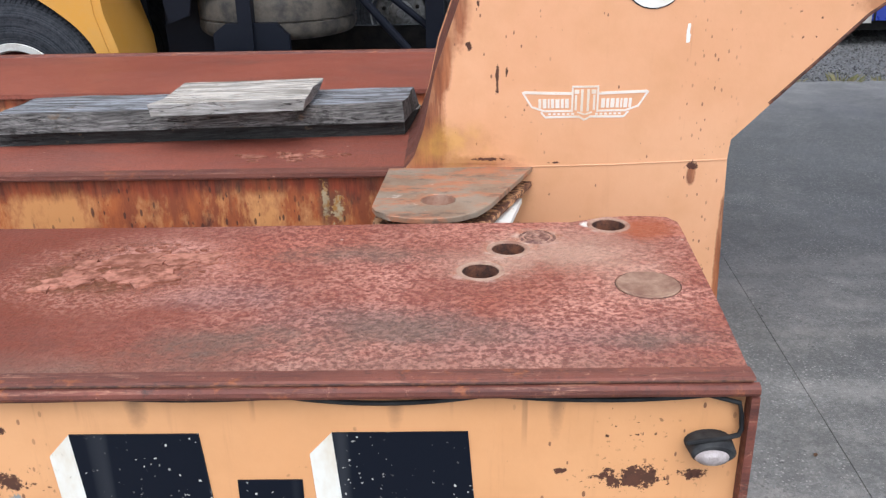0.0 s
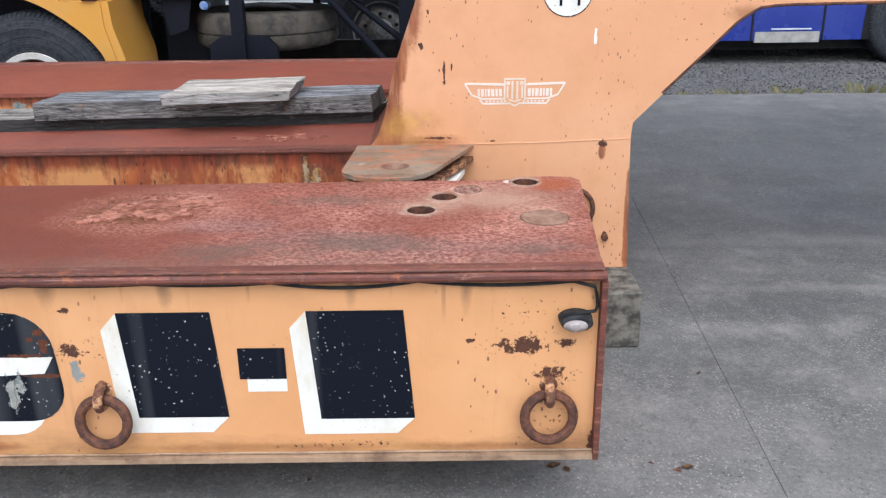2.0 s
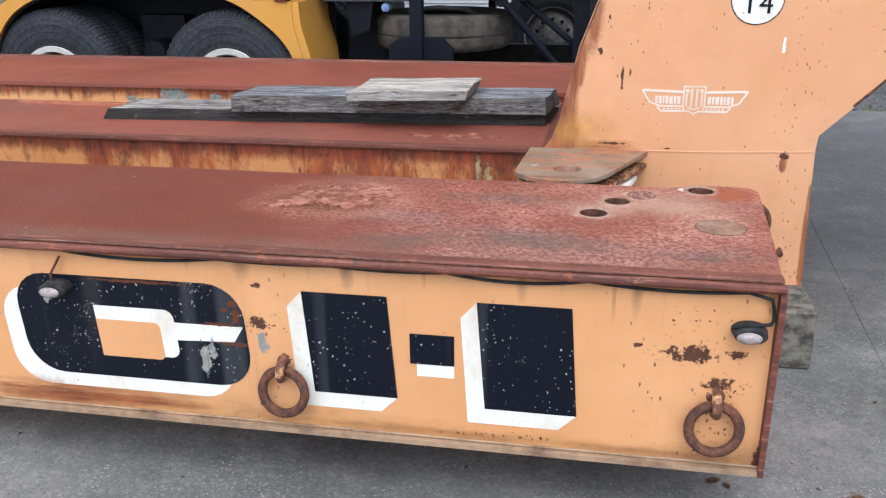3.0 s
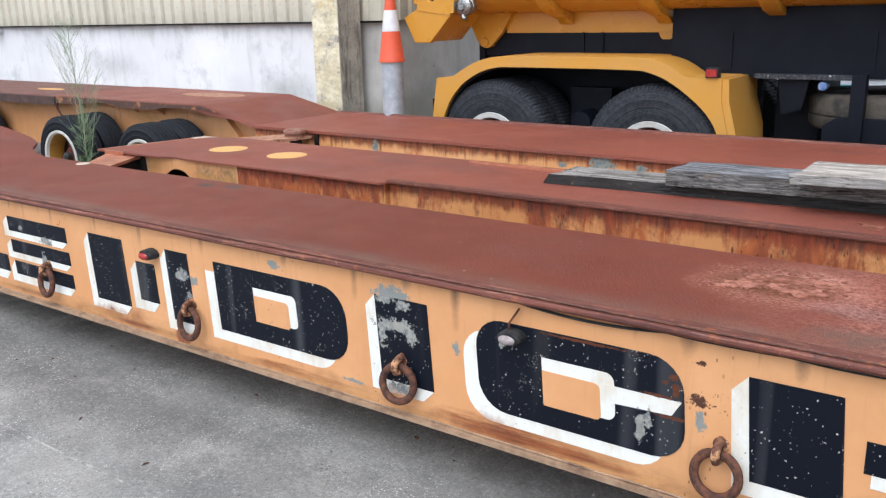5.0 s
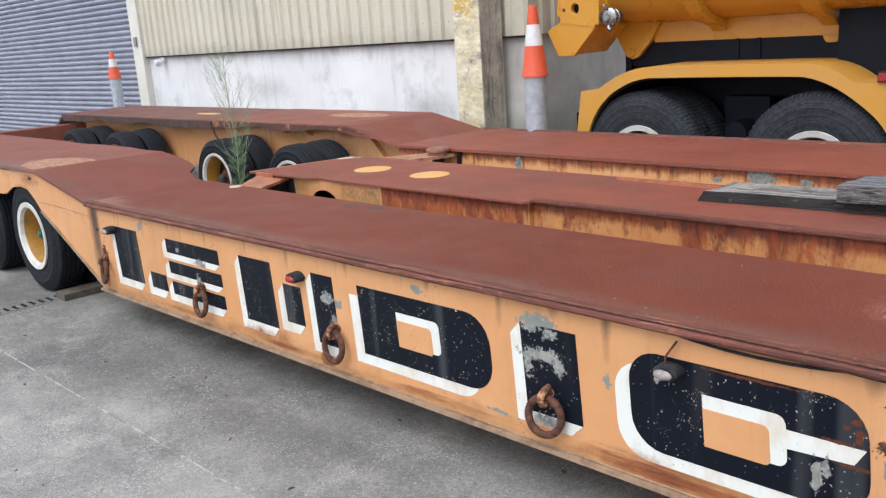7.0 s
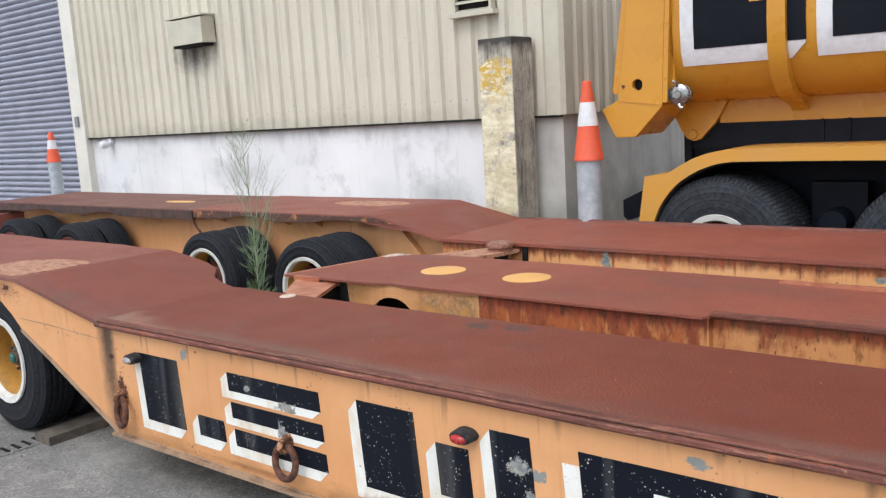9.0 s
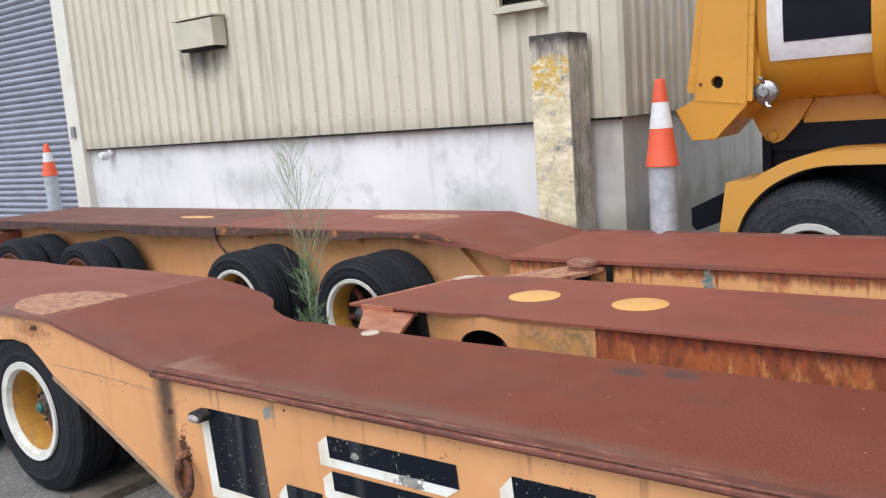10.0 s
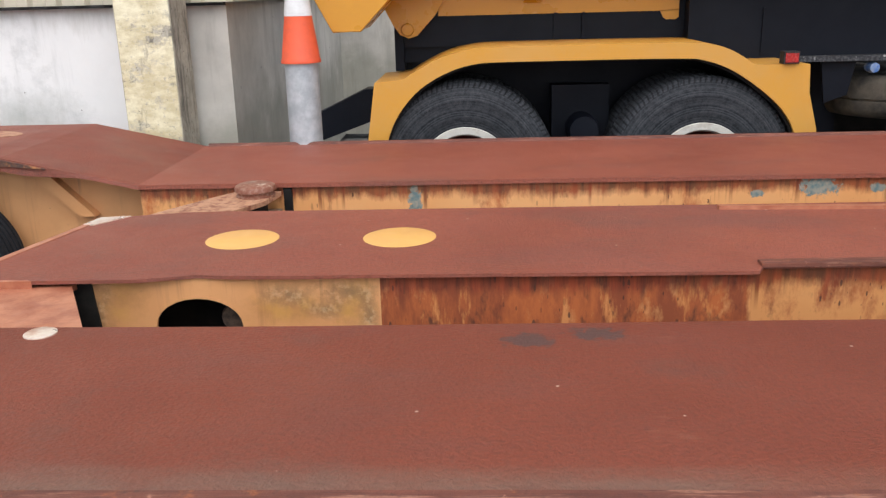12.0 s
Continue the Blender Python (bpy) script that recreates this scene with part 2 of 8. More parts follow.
def rusty_plate(name, pitted=False, tone=1.0, grey=0.0):
    """Red-brown primer worn to rust on thick steel plate."""
    k = Kit(name)
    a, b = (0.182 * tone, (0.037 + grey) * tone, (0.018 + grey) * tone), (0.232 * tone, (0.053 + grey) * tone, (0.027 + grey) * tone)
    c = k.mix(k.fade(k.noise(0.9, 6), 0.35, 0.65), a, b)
    c = k.mix(k.calc("MULTIPLY", k.fade(k.noise(1.7, 6, 0.65, (0.7, 1.6, 1)), 0.50, 0.66), 0.35 * tone), c, (0.15, 0.065, 0.052))
    c = k.mix(k.calc("MULTIPLY", k.fade(k.noise(85, 4, 0.8), 0.45, 0.65), 0.6), c, (0.10, 0.030, 0.017))
    c = k.mix(k.calc("MULTIPLY", k.fade(k.noise(2.1, 7, 0.65), 0.60, 0.74), 0.4), c, (0.1, 0.06, 0.045))
    c = k.mix(k.calc("MULTIPLY", k.fade(k.noise(4.0, 5, 0.7, (0.4, 1.4, 1)), 0.66, 0.74), 0.35), c, (0.33, 0.14, 0.085))
    pits = k.calc("ADD", k.calc("MULTIPLY", k.noise(80, 4, 0.65), 1.7), k.calc("MULTIPLY", k.noise(5), 0.6))
    strength = 0.75
    if pitted:
        zone = k.fade(k.calc("ADD", k.axis(0), k.calc("MULTIPLY", k.noise(2.4), 0.7)), -0.28, 0.22)
        pit = k.fade(k.cells(95, 0.006), 0.24, 0.5)
        grain = k.calc("MULTIPLY", k.fade(k.noise(64, 4, 0.7), 0.42, 0.55), k.fade(pit, 0.0, 1.0, 0.35, 1.0))
        big = k.fade(k.noise(3.2, 6, 0.7, (1, 1.5, 1)), 0.34, 0.66)
        worn = k.mix(grain, (0.215, 0.060, 0.042), k.mix(big, (0.35, 0.125, 0.085), (0.62, 0.30, 0.22)))
        worn = k.mix(k.calc("MULTIPLY", k.fade(k.noise(2.3, 5, 0.6, (1, 1.4, 1)), 0.50, 0.60), 0.6), worn, k.mix(grain, (0.20, 0.045, 0.028), (0.42, 0.12, 0.07)))
        c = k.mix(k.calc("MULTIPLY", zone, k.fade(k.noise(2.7, 5, 0.6), 0.35, 0.6, 0.5, 0.95)), c, worn)
        for centre, size in (((0.52, 1.74, 0.8), (0.38, 0.13, 0.5)), ((0.1, 1.82, 0.8), (0.3, 0.10, 0.5)), ((-0.25, 1.95, 0.8), (0.2, 0.1, 0.5))):
            c = k.mix(k.calc("MULTIPLY", k.blot(centre, size, 0.5, 6, 0.8), 0.5), c, k.mix(grain, (0.13, 0.068, 0.06), (0.27, 0.15, 0.132)))
        flake = k.blot((-0.54, 2.12, 0.8), (0.24, 0.21, 0.5), 0.35, 8, 0.35)
        c = k.mix(k.calc("MULTIPLY", flake, 0.85), c, k.mix(k.fade(k.noise(60, 6, 0.75), 0.42, 0.58), (0.115, 0.032, 0.016), (0.30, 0.095, 0.055)))
        ring_zone = k.calc("SUBTRACT", k.blot((-0.53, 2.11, 0.8), (0.33, 0.29, 0.5), 0.3, 7, 0.4), k.calc("MULTIPLY", flake, 0.75), True)
        c = k.mix(k.calc("MULTIPLY", ring_zone, k.fade(k.noise(80, 4, 0.75), 0.47, 0.56, 0.0, 0.6)), c, (0.56, 0.28, 0.205))
        lace = k.calc("MULTIPLY", k.blot((-0.46, 2.20, 0.8), (0.20, 0.14, 0.5), 0.5, 9, 0.5), k.fade(k.noise(42, 6, 0.8), 0.485, 0.53))
        c = k.mix(k.calc("MULTIPLY", lace, 0.8), c, (0.55, 0.265, 0.20))
        core = k.blot((-0.60, 2.06, 0.8), (0.19, 0.11, 0.5), 0.7, 10, 0.4)
        c = k.mix(k.calc("MULTIPLY", core, 0.8), c, (0.155, 0.050, 0.018))
        for centre, size in (((0.02, 2.2, 0.8), (0.26, 0.08, 0.5)), ((0.12, 1.76, 0.8), (0.34, 0.13, 0.5)), ((0.7, 1.72, 0.8), (0.16, 0.05, 0.5)), ((-0.2, 1.74, 0.8), (0.2, 0.1, 0.5))):
            c = k.mix(k.calc("MULTIPLY", k.blot(centre, size, 0.6, 8, 0.8), 0.58), c, (0.125, 0.092, 0.068))
        for centre, size, f in (((0.58, 2.2, 0.8), (0.26, 0.19, 0.5), 0.6), ((0.35, 2.12, 0.8), (0.16, 0.13, 0.5), 0.45), ((0.72, 2.0, 0.8), (0.13, 0.13, 0.5), 0.35)):
            c = k.mix(k.calc("MULTIPLY", k.blot(centre, size, 0.35, 9, 0.8), f), c, (0.50, 0.33, 0.235))
        for cx, cy in ((0.34, 2.08), (0.415, 2.22), (0.70, 2.385), (0.495, 2.305)):
            c = k.mix(k.calc("MULTIPLY", k.blot((cx, cy, 0.8), (0.075, 0.075, 0.5), 0.25, 20, 0.25), 0.55), c, k.mix(k.fade(k.noise(30, 4), 0.4, 0.6), (0.62, 0.46, 0.36), (0.40, 0.17, 0.09)))
        c = k.mix(k.calc("MULTIPLY", k.blot((0.642, 2.392, 0.8), (0.024, 0.026, 0.5), 0.4, 24, 0.4), 0.75), c, (0.80, 0.76, 0.70))
        edge = k.blot((0.79, 2.36, 0.8), (0.11, 0.10, 0.5), 0.35, 12, 0.5)
        c = k.mix(k.calc("MULTIPLY", edge, 0.8), c, (0.32, 0.075, 0.025))
        dust = k.fade(k.calc("ADD", k.axis(1), k.calc("MULTIPLY", k.calc("SUBTRACT", k.noise(1.0, 5, 0.65, (1.5, 9, 9)), 0.5), 0.16)), 1.70, 1.60)
        c = k.mix(k.calc("MULTIPLY", dust, 0.2), c, k.mix(k.fade(k.noise(40, 4, 0.7), 0.4, 0.6), (0.15, 0.085, 0.058), (0.34, 0.20, 0.14)))
        pits = k.calc("ADD", pits, k.calc("MULTIPLY", k.most(zone, flake), k.calc("ADD", pit, k.noise(30, 6, 0.8))))
        strength = 0.75
    # Level top paler than the ramp: its sky sheen is put into the colour.
    flat_sheen = k.fade(k.axis(0), -6.255, -6.285)
    c = k.mix(k.calc("MULTIPLY", flat_sheen, k.fade(k.noise(4, 6, 0.7), 0.3, 0.7, 0.10, 0.36)), c, (0.36, 0.15, 0.11))
    for centre in ((-3.67, 2.29, 0.8), (-3.50, 2.33, 0.8)):
        c = k.mix(k.calc("MULTIPLY", k.blot(centre, (0.075, 0.045, 0.5), 0.9, 34, 0.3), 0.7), c, (0.055, 0.045, 0.043))
    for centre, size in (((-5.20, 1.615, 0.8), (0.42, 0.05, 0.5)), ((-5.42, 1.70, 0.8), (0.07, 0.16, 0.5)), ((-5.30, 1.68, 0.8), (0.20, 0.09, 0.5))):
        c = k.mix(k.calc("MULTIPLY", k.blot(centre, size, 0.5, 9, 0.8), 0.38), c, (0.36, 0.235, 0.16))
    grime = k.fade(k.calc("ADD", k.axis(1), k.calc("MULTIPLY", k.calc("SUBTRACT", k.noise(1.0, 5, 0.65, (2.5, 9, 9)), 0.5), 0.20)), 1.71, 1.62)
    c = k.mix(k.calc("MULTIPLY", grime, k.fade(k.noise(1.6, 4), 0.40, 0.60, 0.0, 0.5)), c, (0.15, 0.112, 0.085))
    c = k.mix(k.fade(k.cells(7.0), 0.035, 0.022), c, (0.5, 0.36, 0.28))
    k.b.inputs["Specular IOR Level"].default_value = 0.42 if pitted else 0.6
    return k.finish(c, k.fade(k.noise(3.0), 0.3, 0.7, 0.5, 0.7), pits, strength, 0.0042)


def bare_plate():
    """Worn steel plate: bare metal, rust and oily dirt."""
    k = Kit("worn_steel_with_rust", 0.5, 0.1)
    c = k.mix(k.fade(k.noise(7, 6, 0.65), 0.40, 0.62), (0.27, 0.215, 0.16), (0.22, 0.145, 0.095))
    c = k.mix(k.calc("MULTIPLY", k.fade(k.noise(6, 6, 0.7, (1, 2.2, 1)), 0.49, 0.60), 0.85), c, (0.40, 0.155, 0.075))
    c = k.mix(k.calc("MULTIPLY", k.fade(k.noise(11, 6, 0.7, (1, 2, 1)), 0.54, 0.64), 0.7), c, (0.10, 0.072, 0.055))
    c = k.mix(k.calc("MULTIPLY", k.fade(k.noise(9, 6, 0.7), 0.62, 0.68), 0.7), c, (0.58, 0.50, 0.42))
    return k.finish(c, k.fade(k.noise(12), 0.3, 0.7, 0.4, 0.65), k.noise(50, 5, 0.7), 0.4, 0.002)


RUST_RUNS = (((-3.62, 1.58, 0.282), (0.18, 0.1, 0.05)), ((-3.37, 1.58, 0.285), (0.08, 0.1, 0.07)), ((-2.33, 1.58, 0.272), (0.24, 0.1, 0.04)), ((-1.40, 1.58, 0.285), (0.22, 0.1, 0.045)), ((-1.75, 1.58, 0.31), (0.08, 0.1, 0.04)), ((-2.75, 1.58, 0.26), (0.16, 0.1, 0.03)))


def letter_paint(name, colour, chip, amount, scrapes=(), blisters=(), rusty=()):
    k = Kit(name)
    chips = k.calc("MULTIPLY", k.fade(k.cells(58), 0.17, 0.09), k.fade(k.noise(7, 4), 0.60 - amount, 0.70 - amount))
    chips = k.most(chips, k.fade(k.noise(30, 6, 0.75), 0.700 - 0.1 * amount, 0.715 - 0.1 * amount))
    crumbs = k.calc("MULTIPLY", k.fade(k.cells(120, 0.012), 0.26, 0.16), k.fade(k.noise(5.5, 4, 0.7), 0.60, 0.68))
    streaks = k.calc("MULTIPLY", k.fade(k.noise(1.0, 4, 0.7, (70, 70, 34)), 0.645, 0.67), k.fade(k.noise(6.5, 3), 0.60, 0.68))
    chips = k.most(chips, crumbs, streaks)
    runs = k.fade(k.noise(1.0, 3, 0.5, (2.6, 2.6, 0.3)), 0.58, 0.74)
    c = k.mix(k.calc("MULTIPLY", k.calc("MULTIPLY", runs, k.fade(k.noise(1.0, 3, 0.5, (16, 16, 0.8)), 0.35, 0.65, 0.4, 1.0)), 0.30), colour, (0.30, 0.28, 0.24))
    c = k.mix(k.calc("MULTIPLY", k.fade(k.noise(1.0, 5, 0.7, (6, 6, 3)), 0.46, 0.68), 0.5 if colour[0] > 0.3 else 0.0), c, (0.55, 0.40, 0.22))
    if colour[0] < 0.3:
        c = k.mix(k.calc("MULTIPLY", k.fade(k.noise(1.0, 2, 0.5, (8, 8, 0.25)), 0.58, 0.74), 0.5), c, (0.115, 0.118, 0.125))
    c = k.mix(chips, c, chip)
    for centre, size in rusty:
        f = k.calc("MULTIPLY", k.blot(centre, size, 0.5, 9, 0.8), k.fade(k.noise(1.0, 6, 0.75, (9, 9, 26)), 0.34, 0.52, 0.35, 1.0))
        c = k.mix(f, c, k.mix(k.fade(k.noise(26, 5), 0.4, 0.6), (0.42, 0.17, 0.06), (0.20, 0.06, 0.02)))
    for centre, size in scrapes:
        c = k.mix(k.blot(centre, size, 1.0, 44, 0.1), c, k.mix(k.fade(k.noise(60, 5, 0.75), 0.42, 0.58), (0.36, 0.345, 0.30), (0.17, 0.19, 0.195)))
    for centre, size in blisters:
        c = k.mix(k.blot(centre, size, 0.9, 60, 0.15), c, k.mix(k.noise(90), (0.04, 0.015, 0.010), (0.18, 0.06, 0.028)))
    k.b.inputs["Specular IOR Level"].default_value = 0.18
    return k.finish(c, k.blend(0.45, 0.7, chips), k.noise(50, 3), 0.12, 0.001)


def plain(name, colour, second, scale=8, rough=0.5, metal=0.0, spread=(0.4, 0.65), bump=0.15, fine=60, chance=0.0):
    """A painted or cast surface with cloudy wear at one scale and grain at another."""
    k = Kit(name, rough, metal)
    c = k.mix(k.fade(k.noise(scale, 6, 0.65), *spread), colour, second)
    c = k.mix(k.calc("MULTIPLY", k.fade(k.noise(fine, 4), 0.45, 0.75), 0.3), c, second)
    if chance:
        c = k.mix(k.calc("MULTIPLY", k.chance(), chance), c, second)
    return k.finish(c, k.fade(k.noise(scale * 1.7), 0.3, 0.7, max(rough - 0.08, 0.02), min(rough + 0.1, 1)), k.noise(fine, 4), bump, 0.002)


def tyre_rubber(name, radius, dark, pale, notch=0.0):
    """Dusty rubber with moulded rings round the wall and, where notch is set, cut blocks at the shoulder."""
    k = Kit(name, 0.75)
    k.where = k.nt.nodes.new("ShaderNodeTexCoord").outputs["Object"]
    x, z = k.axis(0), k.axis(2)
    r = k.calc("SQRT", k.calc("ADD", k.calc("MULTIPLY", x, x), k.calc("MULTIPLY", z, z)))
    turn = k.calc("ARCTAN2", z, x)
    rings = k.node("ShaderNodeTexNoise", Vector=k.node("ShaderNodeCombineXYZ", X=r).outputs[0], Scale=75.0, Detail=3).outputs["Fac"]
    rubbed = k.calc("ADD", k.calc("MULTIPLY", rings, 0.5), k.calc("MULTIPLY", k.noise(38, 6, 0.8), 0.5))
    c = k.mix(k.fade(rubbed, 0.40, 0.62), dark, pale)
    c = k.mix(k.calc("MULTIPLY", k.fade(k.noise(4, 4), 0.45, 0.65), 0.3), c, dark)
    relief = rubbed
    if notch:
        wave_in = k.calc("SINE", k.calc("ADD", k.calc("MULTIPLY", turn, 104.0), k.calc("MULTIPLY", r, 60.0)))
        cut = k.calc("MULTIPLY", k.fade(wave_in, 0.25, 0.6), k.fade(r, radius - 0.040, radius - 0.030))
        c = k.mix(k.calc("MULTIPLY", cut, notch), c, (0.004, 0.004, 0.005))
        relief = k.calc("SUBTRACT", rubbed, k.calc("MULTIPLY", cut, 1.5))
    return k.finish(c, 0.75, relief, 0.6, 0.004)


def concrete_ground(name, pale):
    k = Kit(name)
    c = k.mix(k.fade(k.noise(0.55, 6, 0.6), 0.36, 0.66), (0.088, 0.084, 0.078), (0.25, 0.238, 0.22))
    c = k.mix(k.calc("MULTIPLY", k.fade(k.noise(1.5, 5, 0.6, (0.45, 1.6, 1)), 0.5, 0.68), 0.5), c, (0.085, 0.086, 0.084))
    c = k.mix(k.calc("MULTIPLY", k.fade(k.noise(3.4, 6, 0.7), 0.50, 0.66), 0.6), c, (0.325, 0.305, 0.275))
    c = k.mix(k.calc("MULTIPLY", k.fade(k.noise(60, 4, 0.9), 0.55, 0.63), k.fade(k.noise(2.2, 4), 0.4, 0.65, 0.15, 0.85)), c, (0.36, 0.355, 0.34))
    c = k.mix(k.calc("MULTIPLY", k.fade(k.noise(14, 6, 0.75), 0.52, 0.66), 0.45), c, (0.27, 0.265, 0.25))
    c = k.mix(k.calc("MULTIPLY", k.fade(k.noise(6, 6, 0.75), 0.55, 0.68), 0.45), c, (0.075, 0.076, 0.075))
    c = k.mix(k.calc("MULTIPLY", k.fade(k.noise(52, 4, 0.9), 0.56, 0.64), 0.7), c, (0.055, 0.069, 0.067))
    c = k.mix(k.fade(k.cells(9), 0.03, 0.016), c, (0.03, 0.026, 0.024))
    c = k.mix(k.calc("MULTIPLY", k.blot((3.0, 3.24, 0), (1.6, 0.07, 1), 0.3, 5, 0.8), 0.35), c, (0.27, 0.25, 0.21))
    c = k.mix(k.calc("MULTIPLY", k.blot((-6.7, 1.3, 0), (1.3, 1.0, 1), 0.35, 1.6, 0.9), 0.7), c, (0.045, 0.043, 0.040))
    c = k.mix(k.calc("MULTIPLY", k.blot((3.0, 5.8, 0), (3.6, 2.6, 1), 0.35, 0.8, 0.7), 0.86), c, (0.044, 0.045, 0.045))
    # Yard stains, with the shade along the trailer's edge put into the ground colour.
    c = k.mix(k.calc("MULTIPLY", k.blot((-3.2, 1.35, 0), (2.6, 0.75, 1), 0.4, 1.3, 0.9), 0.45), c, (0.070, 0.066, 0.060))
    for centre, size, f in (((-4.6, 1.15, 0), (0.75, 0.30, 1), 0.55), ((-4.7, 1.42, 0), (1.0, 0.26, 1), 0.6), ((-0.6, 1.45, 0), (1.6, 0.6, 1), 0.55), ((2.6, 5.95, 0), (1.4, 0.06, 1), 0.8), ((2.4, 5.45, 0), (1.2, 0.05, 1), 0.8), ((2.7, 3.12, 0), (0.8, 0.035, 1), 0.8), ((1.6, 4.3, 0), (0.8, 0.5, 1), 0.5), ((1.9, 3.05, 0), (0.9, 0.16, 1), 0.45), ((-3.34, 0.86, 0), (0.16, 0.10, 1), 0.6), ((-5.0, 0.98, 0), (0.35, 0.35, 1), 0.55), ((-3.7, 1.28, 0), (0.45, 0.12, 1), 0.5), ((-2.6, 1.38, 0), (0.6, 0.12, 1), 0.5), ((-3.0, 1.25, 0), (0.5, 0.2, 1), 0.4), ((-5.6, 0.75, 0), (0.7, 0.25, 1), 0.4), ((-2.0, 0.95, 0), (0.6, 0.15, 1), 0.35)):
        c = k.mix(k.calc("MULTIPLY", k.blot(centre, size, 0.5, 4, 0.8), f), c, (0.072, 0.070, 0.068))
    for centre, size in (((-3.9, 0.95, 0), (0.5, 0.14, 1)), ((-2.9, 0.75, 0), (0.6, 0.2, 1)), ((2.6, 3.9, 0), (1.3, 0.10, 1)), ((2.2, 2.3, 0), (0.5, 0.25, 1)), ((2.0, 3.5, 0), (0.22, 0.07, 1)), ((1.75, 2.82, 0), (0.40, 0.09, 1)), ((2.4, 3.27, 0), (1.3, 0.06, 1)), ((2.3, 4.0, 0), (0.16, 0.08, 1))):
        c = k.mix(k.calc("MULTIPLY", k.blot(centre, size, 0.5, 5, 0.9), 0.3), c, (0.40, 0.375, 0.335))
    stone = k.node("ShaderNodeSeparateColor", i0=k.cell_tint(85)).outputs[0]
    grit = k.node("ShaderNodeSeparateColor", i0=k.cell_tint(190)).outputs[0]
    c = k.mix(k.fade(stone, 0.62, 1.0, 0.0, 0.16), c, (0.40, 0.38, 0.345))
    c = k.mix(k.fade(stone, 0.35, 0.0, 0.0, 0.17), c, (0.045, 0.042, 0.038))
    c = k.mix(k.fade(grit, 0.5, 0.0, 0.0, 0.22), c, (0.06, 0.056, 0.05))
    c = k.mix(k.calc("MULTIPLY", k.fade(k.noise(130, 3, 0.9), 0.585, 0.65), k.fade(k.noise(1.7, 4), 0.38, 0.6, 0.25, 0.75)), c, (0.40, 0.39, 0.365))
    c = k.mix(k.calc("MULTIPLY", k.fade(k.noise(88, 4, 0.9), 0.60, 0.66), 0.65), c, (0.045, 0.044, 0.042))
    pale_grit = k.calc("MULTIPLY", k.fade(k.cells(62, 0.010), 0.27, 0.15), k.fade(k.noise(2.6, 5, 0.7), 0.44, 0.58))
    c = k.mix(k.calc("MULTIPLY", pale_grit, 0.75), c, (0.46, 0.44, 0.40))
    dark_grit = k.calc("MULTIPLY", k.fade(k.cells(38, 0.014), 0.24, 0.12), k.fade(k.noise(3.1, 5, 0.7), 0.48, 0.60))
    c = k.mix(k.calc("MULTIPLY", dark_grit, 0.75), c, (0.035, 0.034, 0.032))
    shade = k.nt.nodes.new("ShaderNodeVectorMath")
    shade.operation = "SCALE"
    k.put(shade.inputs[0], c)
    worn = k.calc("ADD", k.axis(0), k.calc("MULTIPLY", k.noise(0.8, 5), 1.6))
    k.put(shade.inputs["Scale"], k.fade(worn, 0.9, -1.6, 0.95, pale))
    c = shade.outputs[0]
    c = k.mix(k.fade(worn, 1.2, 2.2, 0.0, 0.22), c, (0.098, 0.098, 0.088))
    return k.finish(c, k.fade(k.noise(1.2), 0.3, 0.7, 0.65, 0.9), k.calc("ADD", k.noise(110, 4, 0.8), k.noise(9)), 0.5, 0.002)


